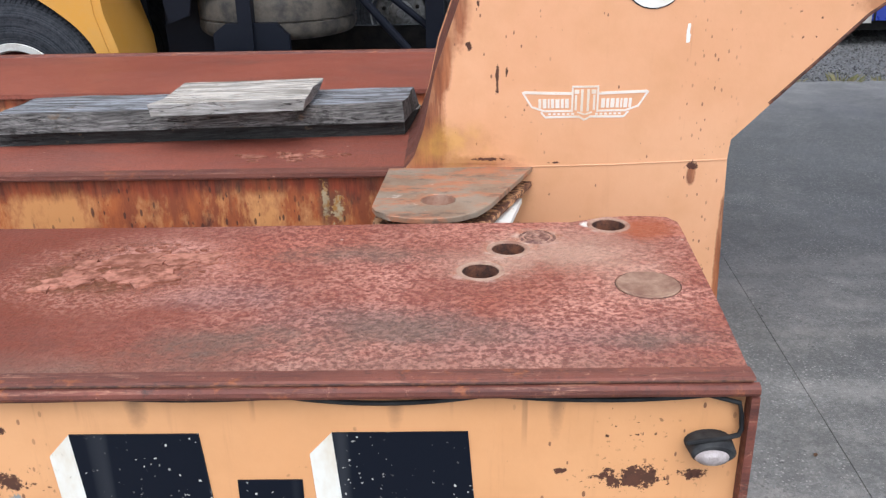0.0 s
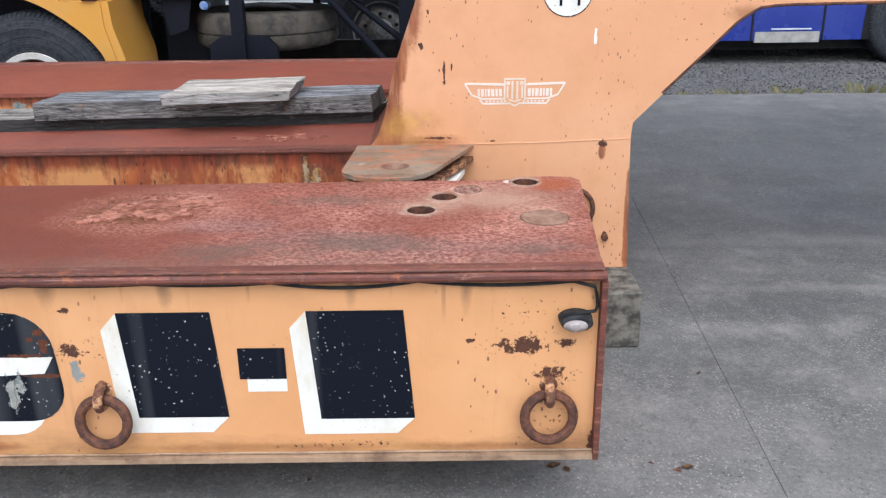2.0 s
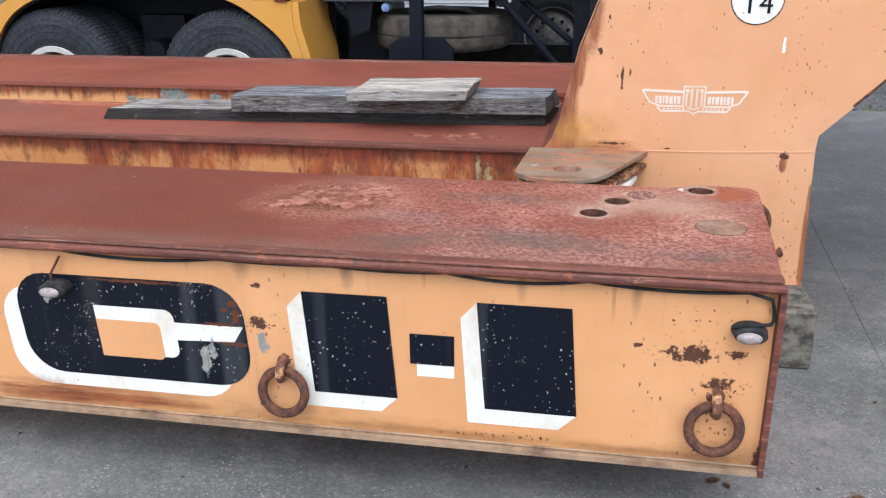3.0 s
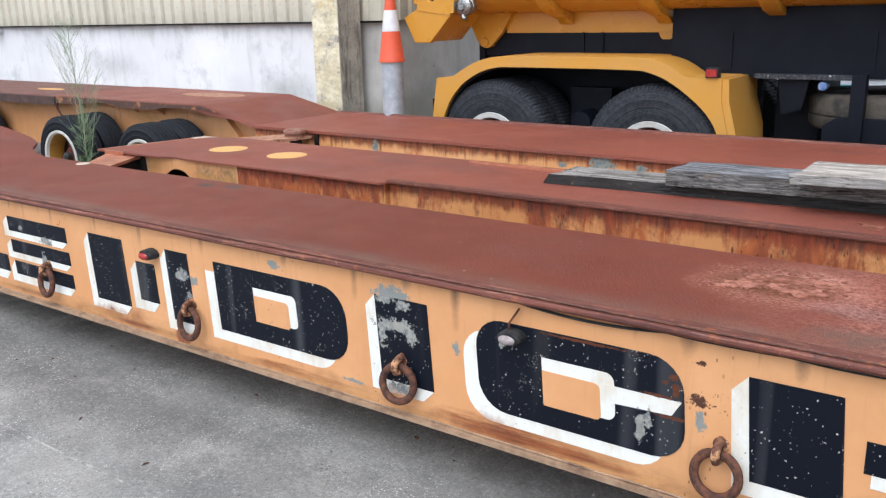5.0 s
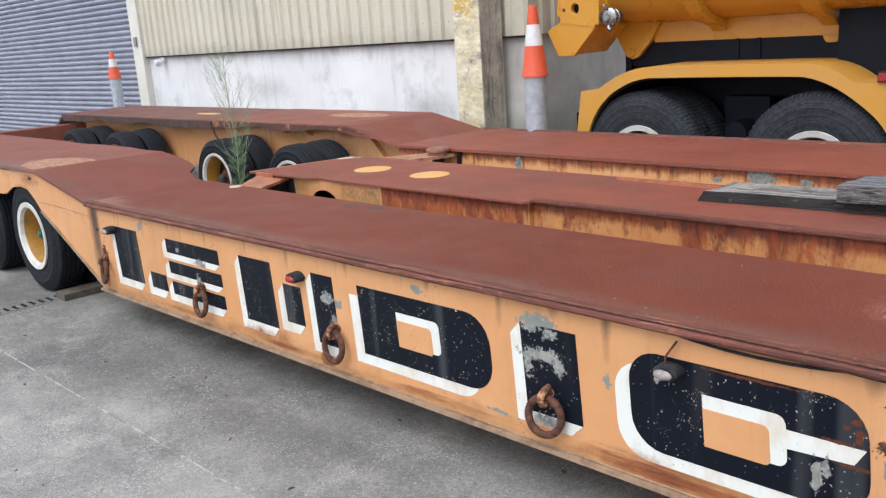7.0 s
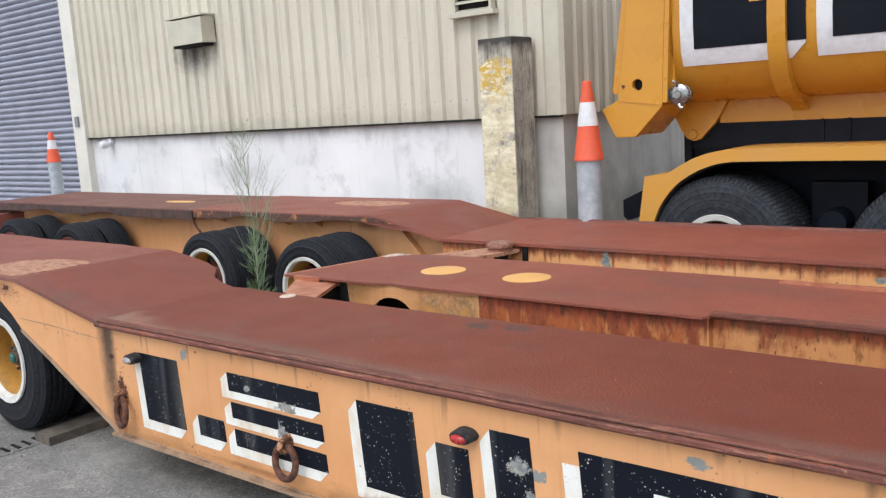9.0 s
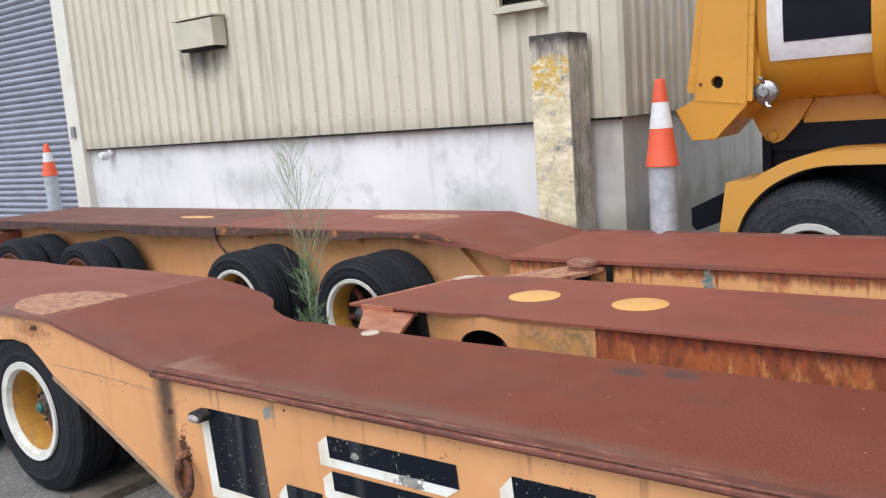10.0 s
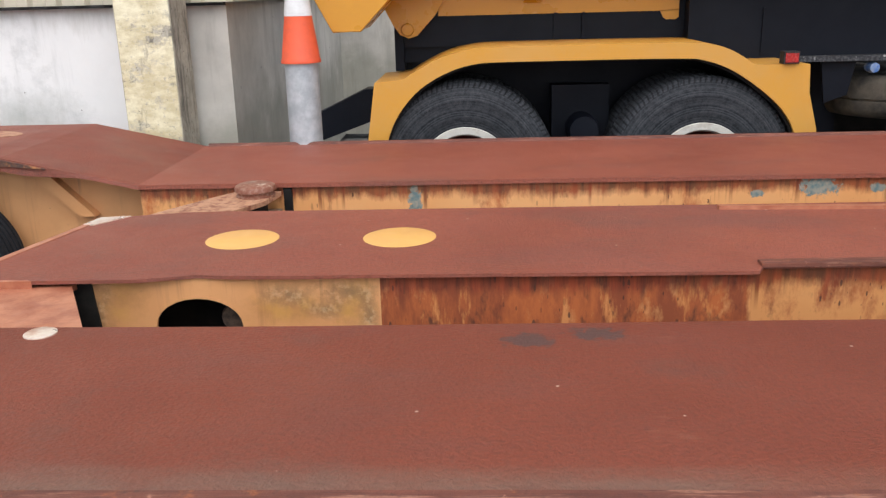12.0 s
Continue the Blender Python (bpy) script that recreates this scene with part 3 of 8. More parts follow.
def wood_grey(name, dark, pale, top):
    """Weathered timber: fine grain and open checks along x; upward faces paler, the sides' shade put into the colour.
    """
    k = Kit(name, 0.9)
    bend = k.calc("MULTIPLY", k.calc("SUBTRACT", k.noise(2.2, 3), 0.5), 0.05)
    flow = k.node("ShaderNodeCombineXYZ", X=k.axis(0), Y=k.calc("ADD", k.axis(1), bend), Z=k.calc("ADD", k.axis(2), bend))
    def along(sx, sy, detail, rough):
        v = k.node("ShaderNodeVectorMath", i0=flow.outputs[0], i1=(sx, sy, sy))
        v.operation = "MULTIPLY"
        return k.node("ShaderNodeTexNoise", Vector=v.outputs[0], Scale=1.0, Detail=detail, Roughness=rough).outputs["Fac"]
    g = along(7.0, 150, 8, 0.75)
    band = along(2.4, 34, 5, 0.65)
    crack = k.calc("MULTIPLY", k.fade(k.calc("ABSOLUTE", k.calc("SUBTRACT", along(1.7, 46, 4, 0.6), 0.5)), 0.016, 0.004), k.fade(k.noise(4.0, 4), 0.40, 0.55))
    c = k.mix(k.fade(g, 0.36, 0.66), (dark, dark * 0.94, dark * 0.84), (pale, pale * 0.96, pale * 0.90))
    c = k.mix(k.calc("MULTIPLY", k.fade(band, 0.48, 0.62), 0.55), c, (dark * 0.9, dark * 0.85, dark * 0.75))
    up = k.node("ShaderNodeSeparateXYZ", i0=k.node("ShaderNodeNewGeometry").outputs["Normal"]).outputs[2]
    up_pale = k.fade(k.calc("ADD", up, k.calc("MULTIPLY", k.noise(9), 0.4)), 0.6, 1.05)
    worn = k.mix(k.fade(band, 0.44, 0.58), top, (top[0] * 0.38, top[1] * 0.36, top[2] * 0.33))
    c = k.mix(k.calc("MULTIPLY", up_pale, k.fade(g, 0.40, 0.54, 0.12, 1.0)), c, worn)
    c = k.mix(k.calc("MULTIPLY", k.fade(k.noise(5.5, 6, 0.75), 0.56, 0.64), 0.65), c, (dark * 1.3, dark * 1.2, dark * 1.0))
    c = k.mix(k.calc("MULTIPLY", k.fade(k.noise(16, 6, 0.75, (0.5, 1, 1)), 0.60, 0.66), 0.6), c, (0.20, 0.13, 0.075))
    c = k.mix(k.calc("MULTIPLY", crack, 0.95), c, (0.012, 0.011, 0.010))
    return k.finish(c, 0.9, k.calc("SUBTRACT", k.calc("ADD", g, band), k.calc("MULTIPLY", crack, 1.5)), 0.8, 0.005)


def cladding_paint():
    k = Kit("cream_sheet_steel", 0.5)
    c = k.mix(k.fade(k.noise(0.7, 4), 0.35, 0.65), (0.565, 0.52, 0.415), (0.625, 0.585, 0.475))
    c = k.mix(k.calc("MULTIPLY", k.fade(k.noise(1.0, 6, 0.7, (7, 7, 0.5)), 0.52, 0.72), 0.4), c, (0.24, 0.235, 0.18))
    c = k.mix(k.calc("MULTIPLY", k.blot((-10.5, 6, 2.55), (0.48, 0.3, 0.26), 0.35, 11, 0.8), 0.8), c, (0.075, 0.072, 0.062))
    streak = k.calc("MULTIPLY", k.fade(k.noise(1.0, 4, 0.6, (11, 11, 0.25)), 0.54, 0.64), k.fade(k.noise(1.1, 4), 0.42, 0.62))
    c = k.mix(k.calc("MULTIPLY", streak, 0.4), c, (0.27, 0.24, 0.17))
    foot = k.fade(k.calc("ADD", k.axis(2), k.calc("MULTIPLY", k.calc("SUBTRACT", k.noise(5, 5), 0.5), 0.3)), 1.78, 1.66)
    c = k.mix(k.calc("MULTIPLY", foot, 0.35), c, (0.30, 0.285, 0.22))
    c = k.mix(k.calc("MULTIPLY", k.fade(k.noise(22, 5), 0.62, 0.72), 0.3), c, (0.2, 0.2, 0.16))
    return k.finish(c, 0.5, k.noise(30), 0.08, 0.002)


def wall_paint():
    k = Kit("painted_concrete_wall", 0.75)
    c = k.mix(k.fade(k.noise(0.8, 6, 0.6), 0.35, 0.65), (0.67, 0.67, 0.675), (0.80, 0.797, 0.795))
    c = k.mix(k.calc("MULTIPLY", k.fade(k.noise(1.7, 7, 0.7), 0.56, 0.72), 0.55), c, (0.34, 0.35, 0.35))
    c = k.mix(k.calc("MULTIPLY", k.fade(k.noise(1.0, 6, 0.7, (6, 6, 0.5)), 0.56, 0.75), 0.35), c, (0.3, 0.31, 0.3))
    # Darker towards the top of the base, with a ragged lower edge.
    upper_tone = k.fade(k.calc("ADD", k.axis(2), k.calc("MULTIPLY", k.calc("SUBTRACT", k.noise(1.0, 6, 0.7, (4, 4, 1)), 0.5), 0.9)), 1.46, 1.66)
    c = k.mix(k.calc("MULTIPLY", upper_tone, 0.45), c, (0.36, 0.345, 0.31))
    c = k.mix(k.fade(k.cells(5, 0.03), 0.035, 0.02), c, (0.2, 0.19, 0.17))
    c = k.mix(k.calc("MULTIPLY", k.blot((-6.9, 6.03, 0.9), (0.5, 0.5, 0.2), 0.4, 5, 0.9), 0.5), c, (0.22, 0.24, 0.21))
    c = k.mix(k.calc("MULTIPLY", k.blot((-10.0, 6.03, 1.1), (0.7, 0.5, 0.25), 0.4, 5, 0.9), 0.4), c, (0.28, 0.29, 0.28))
    return k.finish(c, 0.75, k.noise(40, 5), 0.2, 0.003)


def post_paint():
    k = Kit("weathered_concrete_with_old_yellow_paint", 0.85)
    c = k.mix(k.fade(k.noise(5, 7, 0.7), 0.35, 0.65), (0.33, 0.305, 0.25), (0.58, 0.54, 0.45))
    c = k.mix(k.calc("MULTIPLY", k.fade(k.noise(1.0, 6, 0.75, (16, 16, 2.2)), 0.50, 0.62), 0.75), c, (0.085, 0.078, 0.066))
    c = k.mix(k.fade(k.noise(34, 5, 0.8), 0.60, 0.66), c, (0.06, 0.055, 0.048))
    face = k.node("ShaderNodeSeparateXYZ", i0=k.node("ShaderNodeNewGeometry").outputs["Normal"]).outputs[1]
    front = k.fade(face, -0.6, -0.9)
    worn = k.calc("MULTIPLY", k.fade(k.noise(1.0, 7, 0.75, (6, 6, 10)), 0.38, 0.47), k.fade(k.noise(38, 5, 0.8), 0.66, 0.58))
    low = k.fade(k.calc("ADD", k.axis(2), k.calc("MULTIPLY", k.noise(6), 0.25)), 2.26, 2.2)
    cream = k.mix(k.fade(k.noise(1.0, 6, 0.7, (4, 4, 7)), 0.40, 0.60), (0.56, 0.49, 0.31), (0.80, 0.75, 0.56))
    strong = k.calc("MULTIPLY", k.fade(k.noise(1.0, 6, 0.75, (9, 9, 16)), 0.46, 0.52), k.fade(k.calc("ADD", k.axis(2), k.calc("MULTIPLY", k.noise(5), 0.2)), 1.86, 1.96))
    cream = k.mix(strong, cream, (0.58, 0.38, 0.06))
    c = k.mix(k.calc("MULTIPLY", k.calc("MULTIPLY", front, worn), low), c, cream)
    c = k.mix(k.calc("MULTIPLY", k.fade(k.noise(1.0, 6, 0.75, (10, 10, 3)), 0.60, 0.68), 0.5), c, (0.20, 0.17, 0.12))
    c = k.mix(k.fade(k.calc("ADD", k.axis(2), k.calc("MULTIPLY", k.noise(9), 0.16)), 2.24, 2.34), c, (0.06, 0.055, 0.05))
    return k.finish(c, 0.85, k.noise(25, 6, 0.7), 0.6, 0.006)


def return_wall():
    """Bare concrete with rain streaks and a green stain near the ground."""
    k = Kit("bare_stained_concrete", 0.85)
    c = k.mix(k.fade(k.noise(1.4, 6, 0.65), 0.36, 0.64), (0.47, 0.455, 0.42), (0.66, 0.64, 0.59))
    c = k.mix(k.calc("MULTIPLY", k.fade(k.noise(1.0, 6, 0.7, (5, 5, 0.6)), 0.50, 0.66), 0.45), c, (0.28, 0.265, 0.235))
    wet = k.fade(k.calc("ADD", k.axis(2), k.calc("MULTIPLY", k.calc("SUBTRACT", k.noise(2.2, 5), 0.5), 1.1)), 1.05, 0.75)
    c = k.mix(k.calc("MULTIPLY", wet, 0.5), c, (0.23, 0.23, 0.17))
    c = k.mix(k.fade(k.cells(6, 0.02), 0.05, 0.03), c, (0.10, 0.095, 0.085))
    return k.finish(c, 0.85, k.noise(45, 5, 0.7), 0.35, 0.003)


M_FACE = paint_trailer("faded_orange_side_paint", 0.3, blots=(
    ((0.62, 1.58, 0.565), (0.07, 0.1, 0.022)), ((0.74, 1.58, 0.575), (0.03, 0.1, 0.014)), ((0.48, 1.58, 0.585), (0.022, 0.1, 0.006)),
    ((0.70, 1.58, 0.485), (0.05, 0.1, 0.018)), ((-0.62, 1.58, 0.57), (0.05, 0.1, 0.018)), ((0.83, 1.58, 0.26), (0.02, 0.1, 0.03)),
    ((-5.33, 1.58, 0.45), (0.04, 0.1, 0.08)), ((-1.75, 1.58, 0.46), (0.035, 0.1, 0.03)), ((0.17, 1.58, 0.37), (0.02, 0.1, 0.006)),
    ((-6.42, 1.58, 0.885), (0.06, 0.1, 0.016)), ((-5.4, 1.58, 0.62), (0.03, 0.1, 0.012)), ((-4.7, 1.58, 0.735), (0.008, 0.1, 0.008)), ((-0.62, 1.58, 0.69), (0.02, 0.1, 0.008))),
    greys=(((-1.79, 1.58, 0.70), (0.08, 0.1, 0.03)), ((-0.61, 1.58, 0.50), (0.015, 0.1, 0.035)), ((-4.79, 1.58, 0.71), (0.025, 0.1, 0.025)),
           ((-2.41, 1.58, 0.715), (0.03, 0.1, 0.02)), ((-1.5, 1.58, 0.55), (0.015, 0.1, 0.025)), ((-2.0, 1.58, 0.3), (0.05, 0.1, 0.007)),
           ((-2.95, 1.58, 0.56), (0.04, 0.1, 0.02))),
    smears=(((-6.46, 1.58, 0.87), (0.17, 0.1, 0.045)), ((-6.62, 1.58, 0.80), (0.10, 0.1, 0.03)), ((-3.60, 1.58, 0.285), (0.14, 0.1, 0.035)), ((-3.40, 1.58, 0.30), (0.07, 0.1, 0.05)), ((-1.22, 1.58, 0.262), (0.34, 0.1, 0.026)), ((-3.35, 1.58, 0.262), (0.28, 0.1, 0.018)), ((-2.35, 1.58, 0.258), (0.3, 0.1, 0.014)),
            ((-0.1, 1.58, 0.25), (0.45, 0.1, 0.014)), ((-4.4, 1.58, 0.262), (0.3, 0.1, 0.014)),  ((0.55, 1.58, 0.25), (0.3, 0.1, 0.012))), zones=(((-1.28, 1.58, 0.275), (0.34, 0.1, 0.050)), ((-1.35, 1.58, 0.27), (0.2, 0.1, 0.035)), ((-1.05, 1.58, 0.265), (0.3, 0.1, 0.022)), ((-3.4, 1.58, 0.258), (0.2, 0.1, 0.018)), ((-3.05, 1.58, 0.27), (0.06, 0.1, 0.05)), ((-2.3, 1.58, 0.27), (0.3, 0.1, 0.016)), ((-5.36, 1.58, 0.36), (0.05, 0.1, 0.14))), speck=0.45, low=0.6, chips=(((0.64, 1.58, 0.57), (0.15, 0.3, 0.06)), ((0.70, 1.58, 0.46), (0.10, 0.3, 0.06)), ((0.70, 1.58, 0.35), (0.07, 0.3, 0.06)), ((-0.58, 1.58, 0.57), (0.09, 0.3, 0.05)), ((0.62, 1.58, 0.68), (0.1, 0.3, 0.05)), ((0.72, 1.58, 0.26), (0.12, 0.3, 0.03)), ((-6.4, 1.58, 0.84), (0.3, 0.3, 0.06)), ((-5.8, 1.58, 0.70), (0.3, 0.3, 0.03)), ((-6.8, 1.58, 0.88), (0.3, 0.3, 0.04)), ((0.1, 1.58, 0.26), (0.25, 0.3, 0.02)), ((-1.75, 1.58, 0.48), (0.07, 0.3, 0.05)), ((-5.36, 1.58, 0.47), (0.1, 0.3, 0.12)), ((-4.75, 1.58, 0.27), (0.2, 0.3, 0.03))),
    stains=((-5.43, 0.09, 0.9, 1.0), (-5.40, 0.05, 0.6, 0.9), (-5.12, 0.012, 0.11, 0.7), (-4.76, 0.012, 0.16, 0.7), (-4.45, 0.014, 0.07, 0.7), (-4.05, 0.012, 0.11, 0.6), (-3.66, 0.012, 0.1, 0.6), (-3.30, 0.014, 0.12, 0.6), (-2.86, 0.02, 0.09, 0.6), (-2.35, 0.025, 0.07, 0.7), (-1.97, 0.02, 0.16, 0.6), (-1.50, 0.026, 0.17, 0.8), (-1.72, 0.03, 0.06, 0.7), (-0.66, 0.035, 0.09, 0.75), (-0.34, 0.026, 0.09, 0.75), (0.16, 0.02, 0.09, 0.6), (0.47, 0.02, 0.12, 0.65), (0.82, 0.025, 0.09, 0.7)),
    tear=((0.36, 0.84, 0.16, 0.24), (-0.72, -0.5, 0.2, 0.24), (-5.45, -5.15, 0.2, 0.26)))
M_WEB = web_paint("rust_streaked_orange_paint", ((-4.2, -2.90, 1.0), (-2.95, -2.0, 0.24), (-2.05, -1.0, 0.66), (-1.05, 0.3, 0.78)), 0.756, 0.7, 0.88, base=((0.55, 0.235, 0.078), (0.65, 0.315, 0.12)), flecks=(((-0.16, 2.946, 0.69), (0.013, 0.1, 0.07)), ((-0.12, 2.946, 0.66), (0.022, 0.1, 0.04))))
M_WEB_PALE = paint_trailer("dirty_orange_paint", 0.4, speck=0.2)
M_WEB_OVAL = paint_trailer("smudged_orange_paint", 0.45, speck=0.5, yellows=(((-4.42, 2.888, 0.66), (0.2, 0.1, 0.07)), ((-4.2, 2.888, 0.68), (0.09, 0.1, 0.12)), ((-4.98, 2.888, 0.7), (0.1, 0.1, 0.1))), moulds=(((-4.42, 2.905, 0.715), (0.14, 0.1, 0.055)), ((-4.22, 2.905, 0.72), (0.11, 0.1, 0.05)), ((-4.30, 2.905, 0.66), (0.1, 0.1, 0.04)), ((-5.08, 2.905, 0.66), (0.09, 0.1, 0.14)), ((-4.16, 2.905, 0.62), (0.04, 0.1, 0.14))))
M_NECK = paint_trailer("faded_orange_gooseneck_paint", 0.12, blots=(
    ((0.42, 2.94, 1.09), (0.007, 0.1, 0.05)), ((1.07, 2.94, 0.80), (0.026, 0.1, 0.010)), ((1.10, 2.94, 0.4), (0.012, 0.1, 0.012)), 
    ((0.33, 2.94, 1.2), (0.012, 0.1, 0.012)), ((0.40, 2.94, 0.83), (0.07, 0.1, 0.006)), ((0.36, 2.94, 1.33), (0.006, 0.1, 0.012)), ((0.45, 2.94, 1.12), (0.004, 0.1, 0.02)), ((0.62, 2.94, 0.815), (0.03, 0.1, 0.004))), smears=(((0.15, 2.94, 0.86), (0.06, 0.1, 0.12)), ((0.34, 2.94, 0.825), (0.16, 0.1, 0.022)), ((0.40, 2.94, 0.70), (0.05, 0.1, 0.10)), ((0.165, 2.94, 0.88), (0.022, 0.1, 0.07)), ((0.19, 2.94, 0.97), (0.02, 0.1, 0.07)), ((0.225, 2.94, 1.1), (0.02, 0.1, 0.1)), ((0.27, 2.94, 1.22), (0.02, 0.1, 0.08)), ((0.32, 2.94, 1.36), (0.025, 0.1, 0.12)), ((1.205, 2.94, 0.5), (0.02, 0.1, 0.28)), ((1.62, 2.94, 1.31), (0.08, 0.1, 0.03))), zones=(((0.175, 2.94, 0.87), (0.10, 0.1, 0.12)), ((0.205, 2.94, 1.0), (0.06, 0.1, 0.16)), ((0.24, 2.94, 1.17), (0.034, 0.1, 0.18)), ((0.30, 2.94, 1.34), (0.036, 0.1, 0.16)), ((1.195, 2.94, 0.5), (0.02, 0.1, 0.3)), ((1.07, 2.94, 0.765), (0.018, 0.1, 0.04)), ((0.33, 2.94, 0.81), (0.2, 0.1, 0.012))), yellows=(((0.27, 2.94, 0.88), (0.20, 0.1, 0.10)), ((0.36, 2.94, 0.70), (0.2, 0.1, 0.09))), speck=0.6, drips=False, tear=((0.2, 0.62, 0.16, 0.24), (0.55, 1.5, 0.04, 0.2), (1.02, 1.22, 0.5, 0.22)), base=((0.65, 0.315, 0.155), (0.69, 0.36, 0.19)))
M_DECK = rusty_plate("rusted_red_deck_plate", True, 0.89)
M_DECK_FAR = rusty_plate("rusted_red_steel_plate", False, 1.0)
# Lighter copy of the plate: grazing sky sheen put into its colour.
M_DECK_MID = rusty_plate("sky_sheen_red_steel_plate", False, 1.3, 0.008)
M_LIP = lip_paint("rust_red_rolled_edge", (0.085, 0.026, 0.018), (0.20, 0.062, 0.039), (0.42, 0.20, 0.13))
M_BAR = lip_paint("rubbed_red_edge_bar", (0.080, 0.022, 0.015), (0.195, 0.056, 0.035), (0.42, 0.20, 0.125))
M_RUST = plain("brown_rusted_steel", (0.048, 0.020, 0.014), (0.17, 0.062, 0.030), 38, 0.8, 0.0, (0.42, 0.66), 0.9, 110)
M_LUG = plain("lug_with_worn_orange_paint", (0.10, 0.036, 0.02), (0.55, 0.29, 0.14), 32, 0.7, 0.0, (0.50, 0.58), 0.6)
M_BARE = bare_plate()
M_SHINY = plain("bright_worn_steel", (0.82, 0.72, 0.62), (0.55, 0.28, 0.18), 9, 0.3, 0.5, (0.5, 0.7), 0.2)
M_PINK = plain("rubbed_red_steel", (0.50, 0.21, 0.12), (0.32, 0.10, 0.055), 9, 0.4, 0.15, (0.4, 0.65), 0.25)
M_TAN = plain("rust_stained_steel_disc", (0.40, 0.26, 0.185), (0.24, 0.115, 0.075), 14, 0.6, 0.0, (0.4, 0.65), 0.4)
M_PLUG = plain("ringed_rusty_plug", (0.14, 0.06, 0.045), (0.36, 0.20, 0.14), 60, 0.6, 0.1, (0.45, 0.6), 0.6)
M_DISC_WORN = plain("flush_disc_with_dirt", (0.34, 0.215, 0.145), (0.19, 0.095, 0.062), 22, 0.7, 0.0, (0.38, 0.62), 0.7, 70)
M_SKIRT = plain("rust_blotched_skirt", (0.065, 0.034, 0.028), (0.42, 0.17, 0.065), 8, 0.7, 0.0, (0.55, 0.64), 0.5)
M_SKIRT_DARK = plain("dark_brown_rusted_edge", (0.050, 0.030, 0.026), (0.105, 0.055, 0.042), 9, 0.75, 0.0, (0.42, 0.66), 0.6, 60)
M_WEB_REAR = paint_trailer("dusty_orange_and_ochre_paint", 0.35, speck=0.4, yellows=(((-9.35, 4.42, 0.82), (0.42, 0.2, 0.14)), ((-10.6, 4.42, 0.8), (0.5, 0.2, 0.12)), ((-7.1, 4.42, 0.78), (0.3, 0.2, 0.1))), smears=(((-8.55, 4.42, 0.86), (0.2, 0.2, 0.05)), ((-6.3, 4.42, 0.84), (0.12, 0.2, 0.04))))
M_CAP = plain("rusted_cap_with_rubbed_rim", (0.21, 0.075, 0.045), (0.62, 0.52, 0.42), 11, 0.5, 0.1, (0.55, 0.66), 0.4)
M_PATCH = plain("rubbed_bare_patch", (0.46, 0.25, 0.15), (0.21, 0.072, 0.042), 21, 0.6, 0.0, (0.47, 0.61), 0.6, 60)
M_FLAKE = plain("lifted_rust_scale", (0.47, 0.20, 0.135), (0.17, 0.052, 0.026), 34, 0.8, 0.0, (0.42, 0.60), 0.9, 70, 0.55)
M_DISC = plain("fresh_orange_paint", (0.72, 0.40, 0.12), (0.66, 0.36, 0.12), 5, 0.45)
SCRAPES = tuple(((x, 1.578, z), (a, 0.1, b)) for x, z, a, b in (
    (-1.775, 0.578, 0.085, 0.028), (-1.70, 0.548, 0.03, 0.032), (-1.84, 0.545, 0.02, 0.05), (-1.82, 0.685, 0.05, 0.028), (-1.74, 0.66, 0.03, 0.02), (-3.01, 0.575, 0.045, 0.024), (-2.96, 0.47, 0.03, 0.03),
    (-4.12, 0.575, 0.06, 0.026), (-4.16, 0.46, 0.025, 0.05), (-4.36, 0.62, 0.02, 0.012), (-1.31, 0.60, 0.012, 0.012), (-1.13, 0.505, 0.014, 0.018), (-0.80, 0.445, 0.015, 0.055), (-0.775, 0.47, 0.012, 0.03), (-1.75, 0.33, 0.05, 0.02)))
BLISTERS = tuple(((x, 1.578, z), (a, 0.1, b)) for x, z, a, b in ((-0.70, 0.625, 0.016, 0.012), (-0.69, 0.585, 0.012, 0.022), (-0.725, 0.605, 0.01, 0.008), (-0.75, 0.555, 0.05, 0.006), (-0.70, 0.492, 0.06, 0.006), (-1.0, 0.676, 0.16, 0.005), (-1.78, 0.585, 0.02, 0.008)))
M_BLACK = letter_paint("chipped_black_paint", (0.004, 0.006, 0.012), (0.55, 0.53, 0.48), 0.17, SCRAPES, BLISTERS)
M_WHITE = letter_paint("chipped_white_paint", (0.76, 0.76, 0.71), (0.30, 0.25, 0.19), 0.08, SCRAPES, BLISTERS, RUST_RUNS)
M_GREY = plain("grey_filler", (0.33, 0.32, 0.28), (0.22, 0.22, 0.2), 20, 0.8)
M_RUBBER = tyre_rubber("black_tyre_rubber", 0.43, (0.008, 0.009, 0.012), (0.032, 0.034, 0.039))
M_RUBBER_GREY = tyre_rubber("dusty_tyre_rubber", 0.565, (0.012, 0.014, 0.018), (0.062, 0.066, 0.074), 0.6)
M_RIM_WHITE = plain("white_painted_wheel_rim", (0.66, 0.65, 0.60), (0.45, 0.40, 0.33), 9, 0.5, 0, (0.55, 0.75))
M_RIM_ORANGE = plain("mustard_wheel_centre", (0.46, 0.23, 0.035), (0.2, 0.1, 0.03), 9, 0.6, 0, (0.5, 0.75))
M_BRAKE = plain("faded_red_brake_paint", (0.19, 0.035, 0.025), (0.06, 0.025, 0.02), 16, 0.6, 0, (0.45, 0.62))
M_HUB = plain("greasy_grey_brown_hub", (0.05, 0.042, 0.036), (0.15, 0.11, 0.085), 30, 0.55, 0.2, (0.42, 0.62), 0.5)
M_DRUM = plain("red_brown_brake_drum", (0.16, 0.035, 0.025), (0.06, 0.03, 0.025), 12, 0.7)
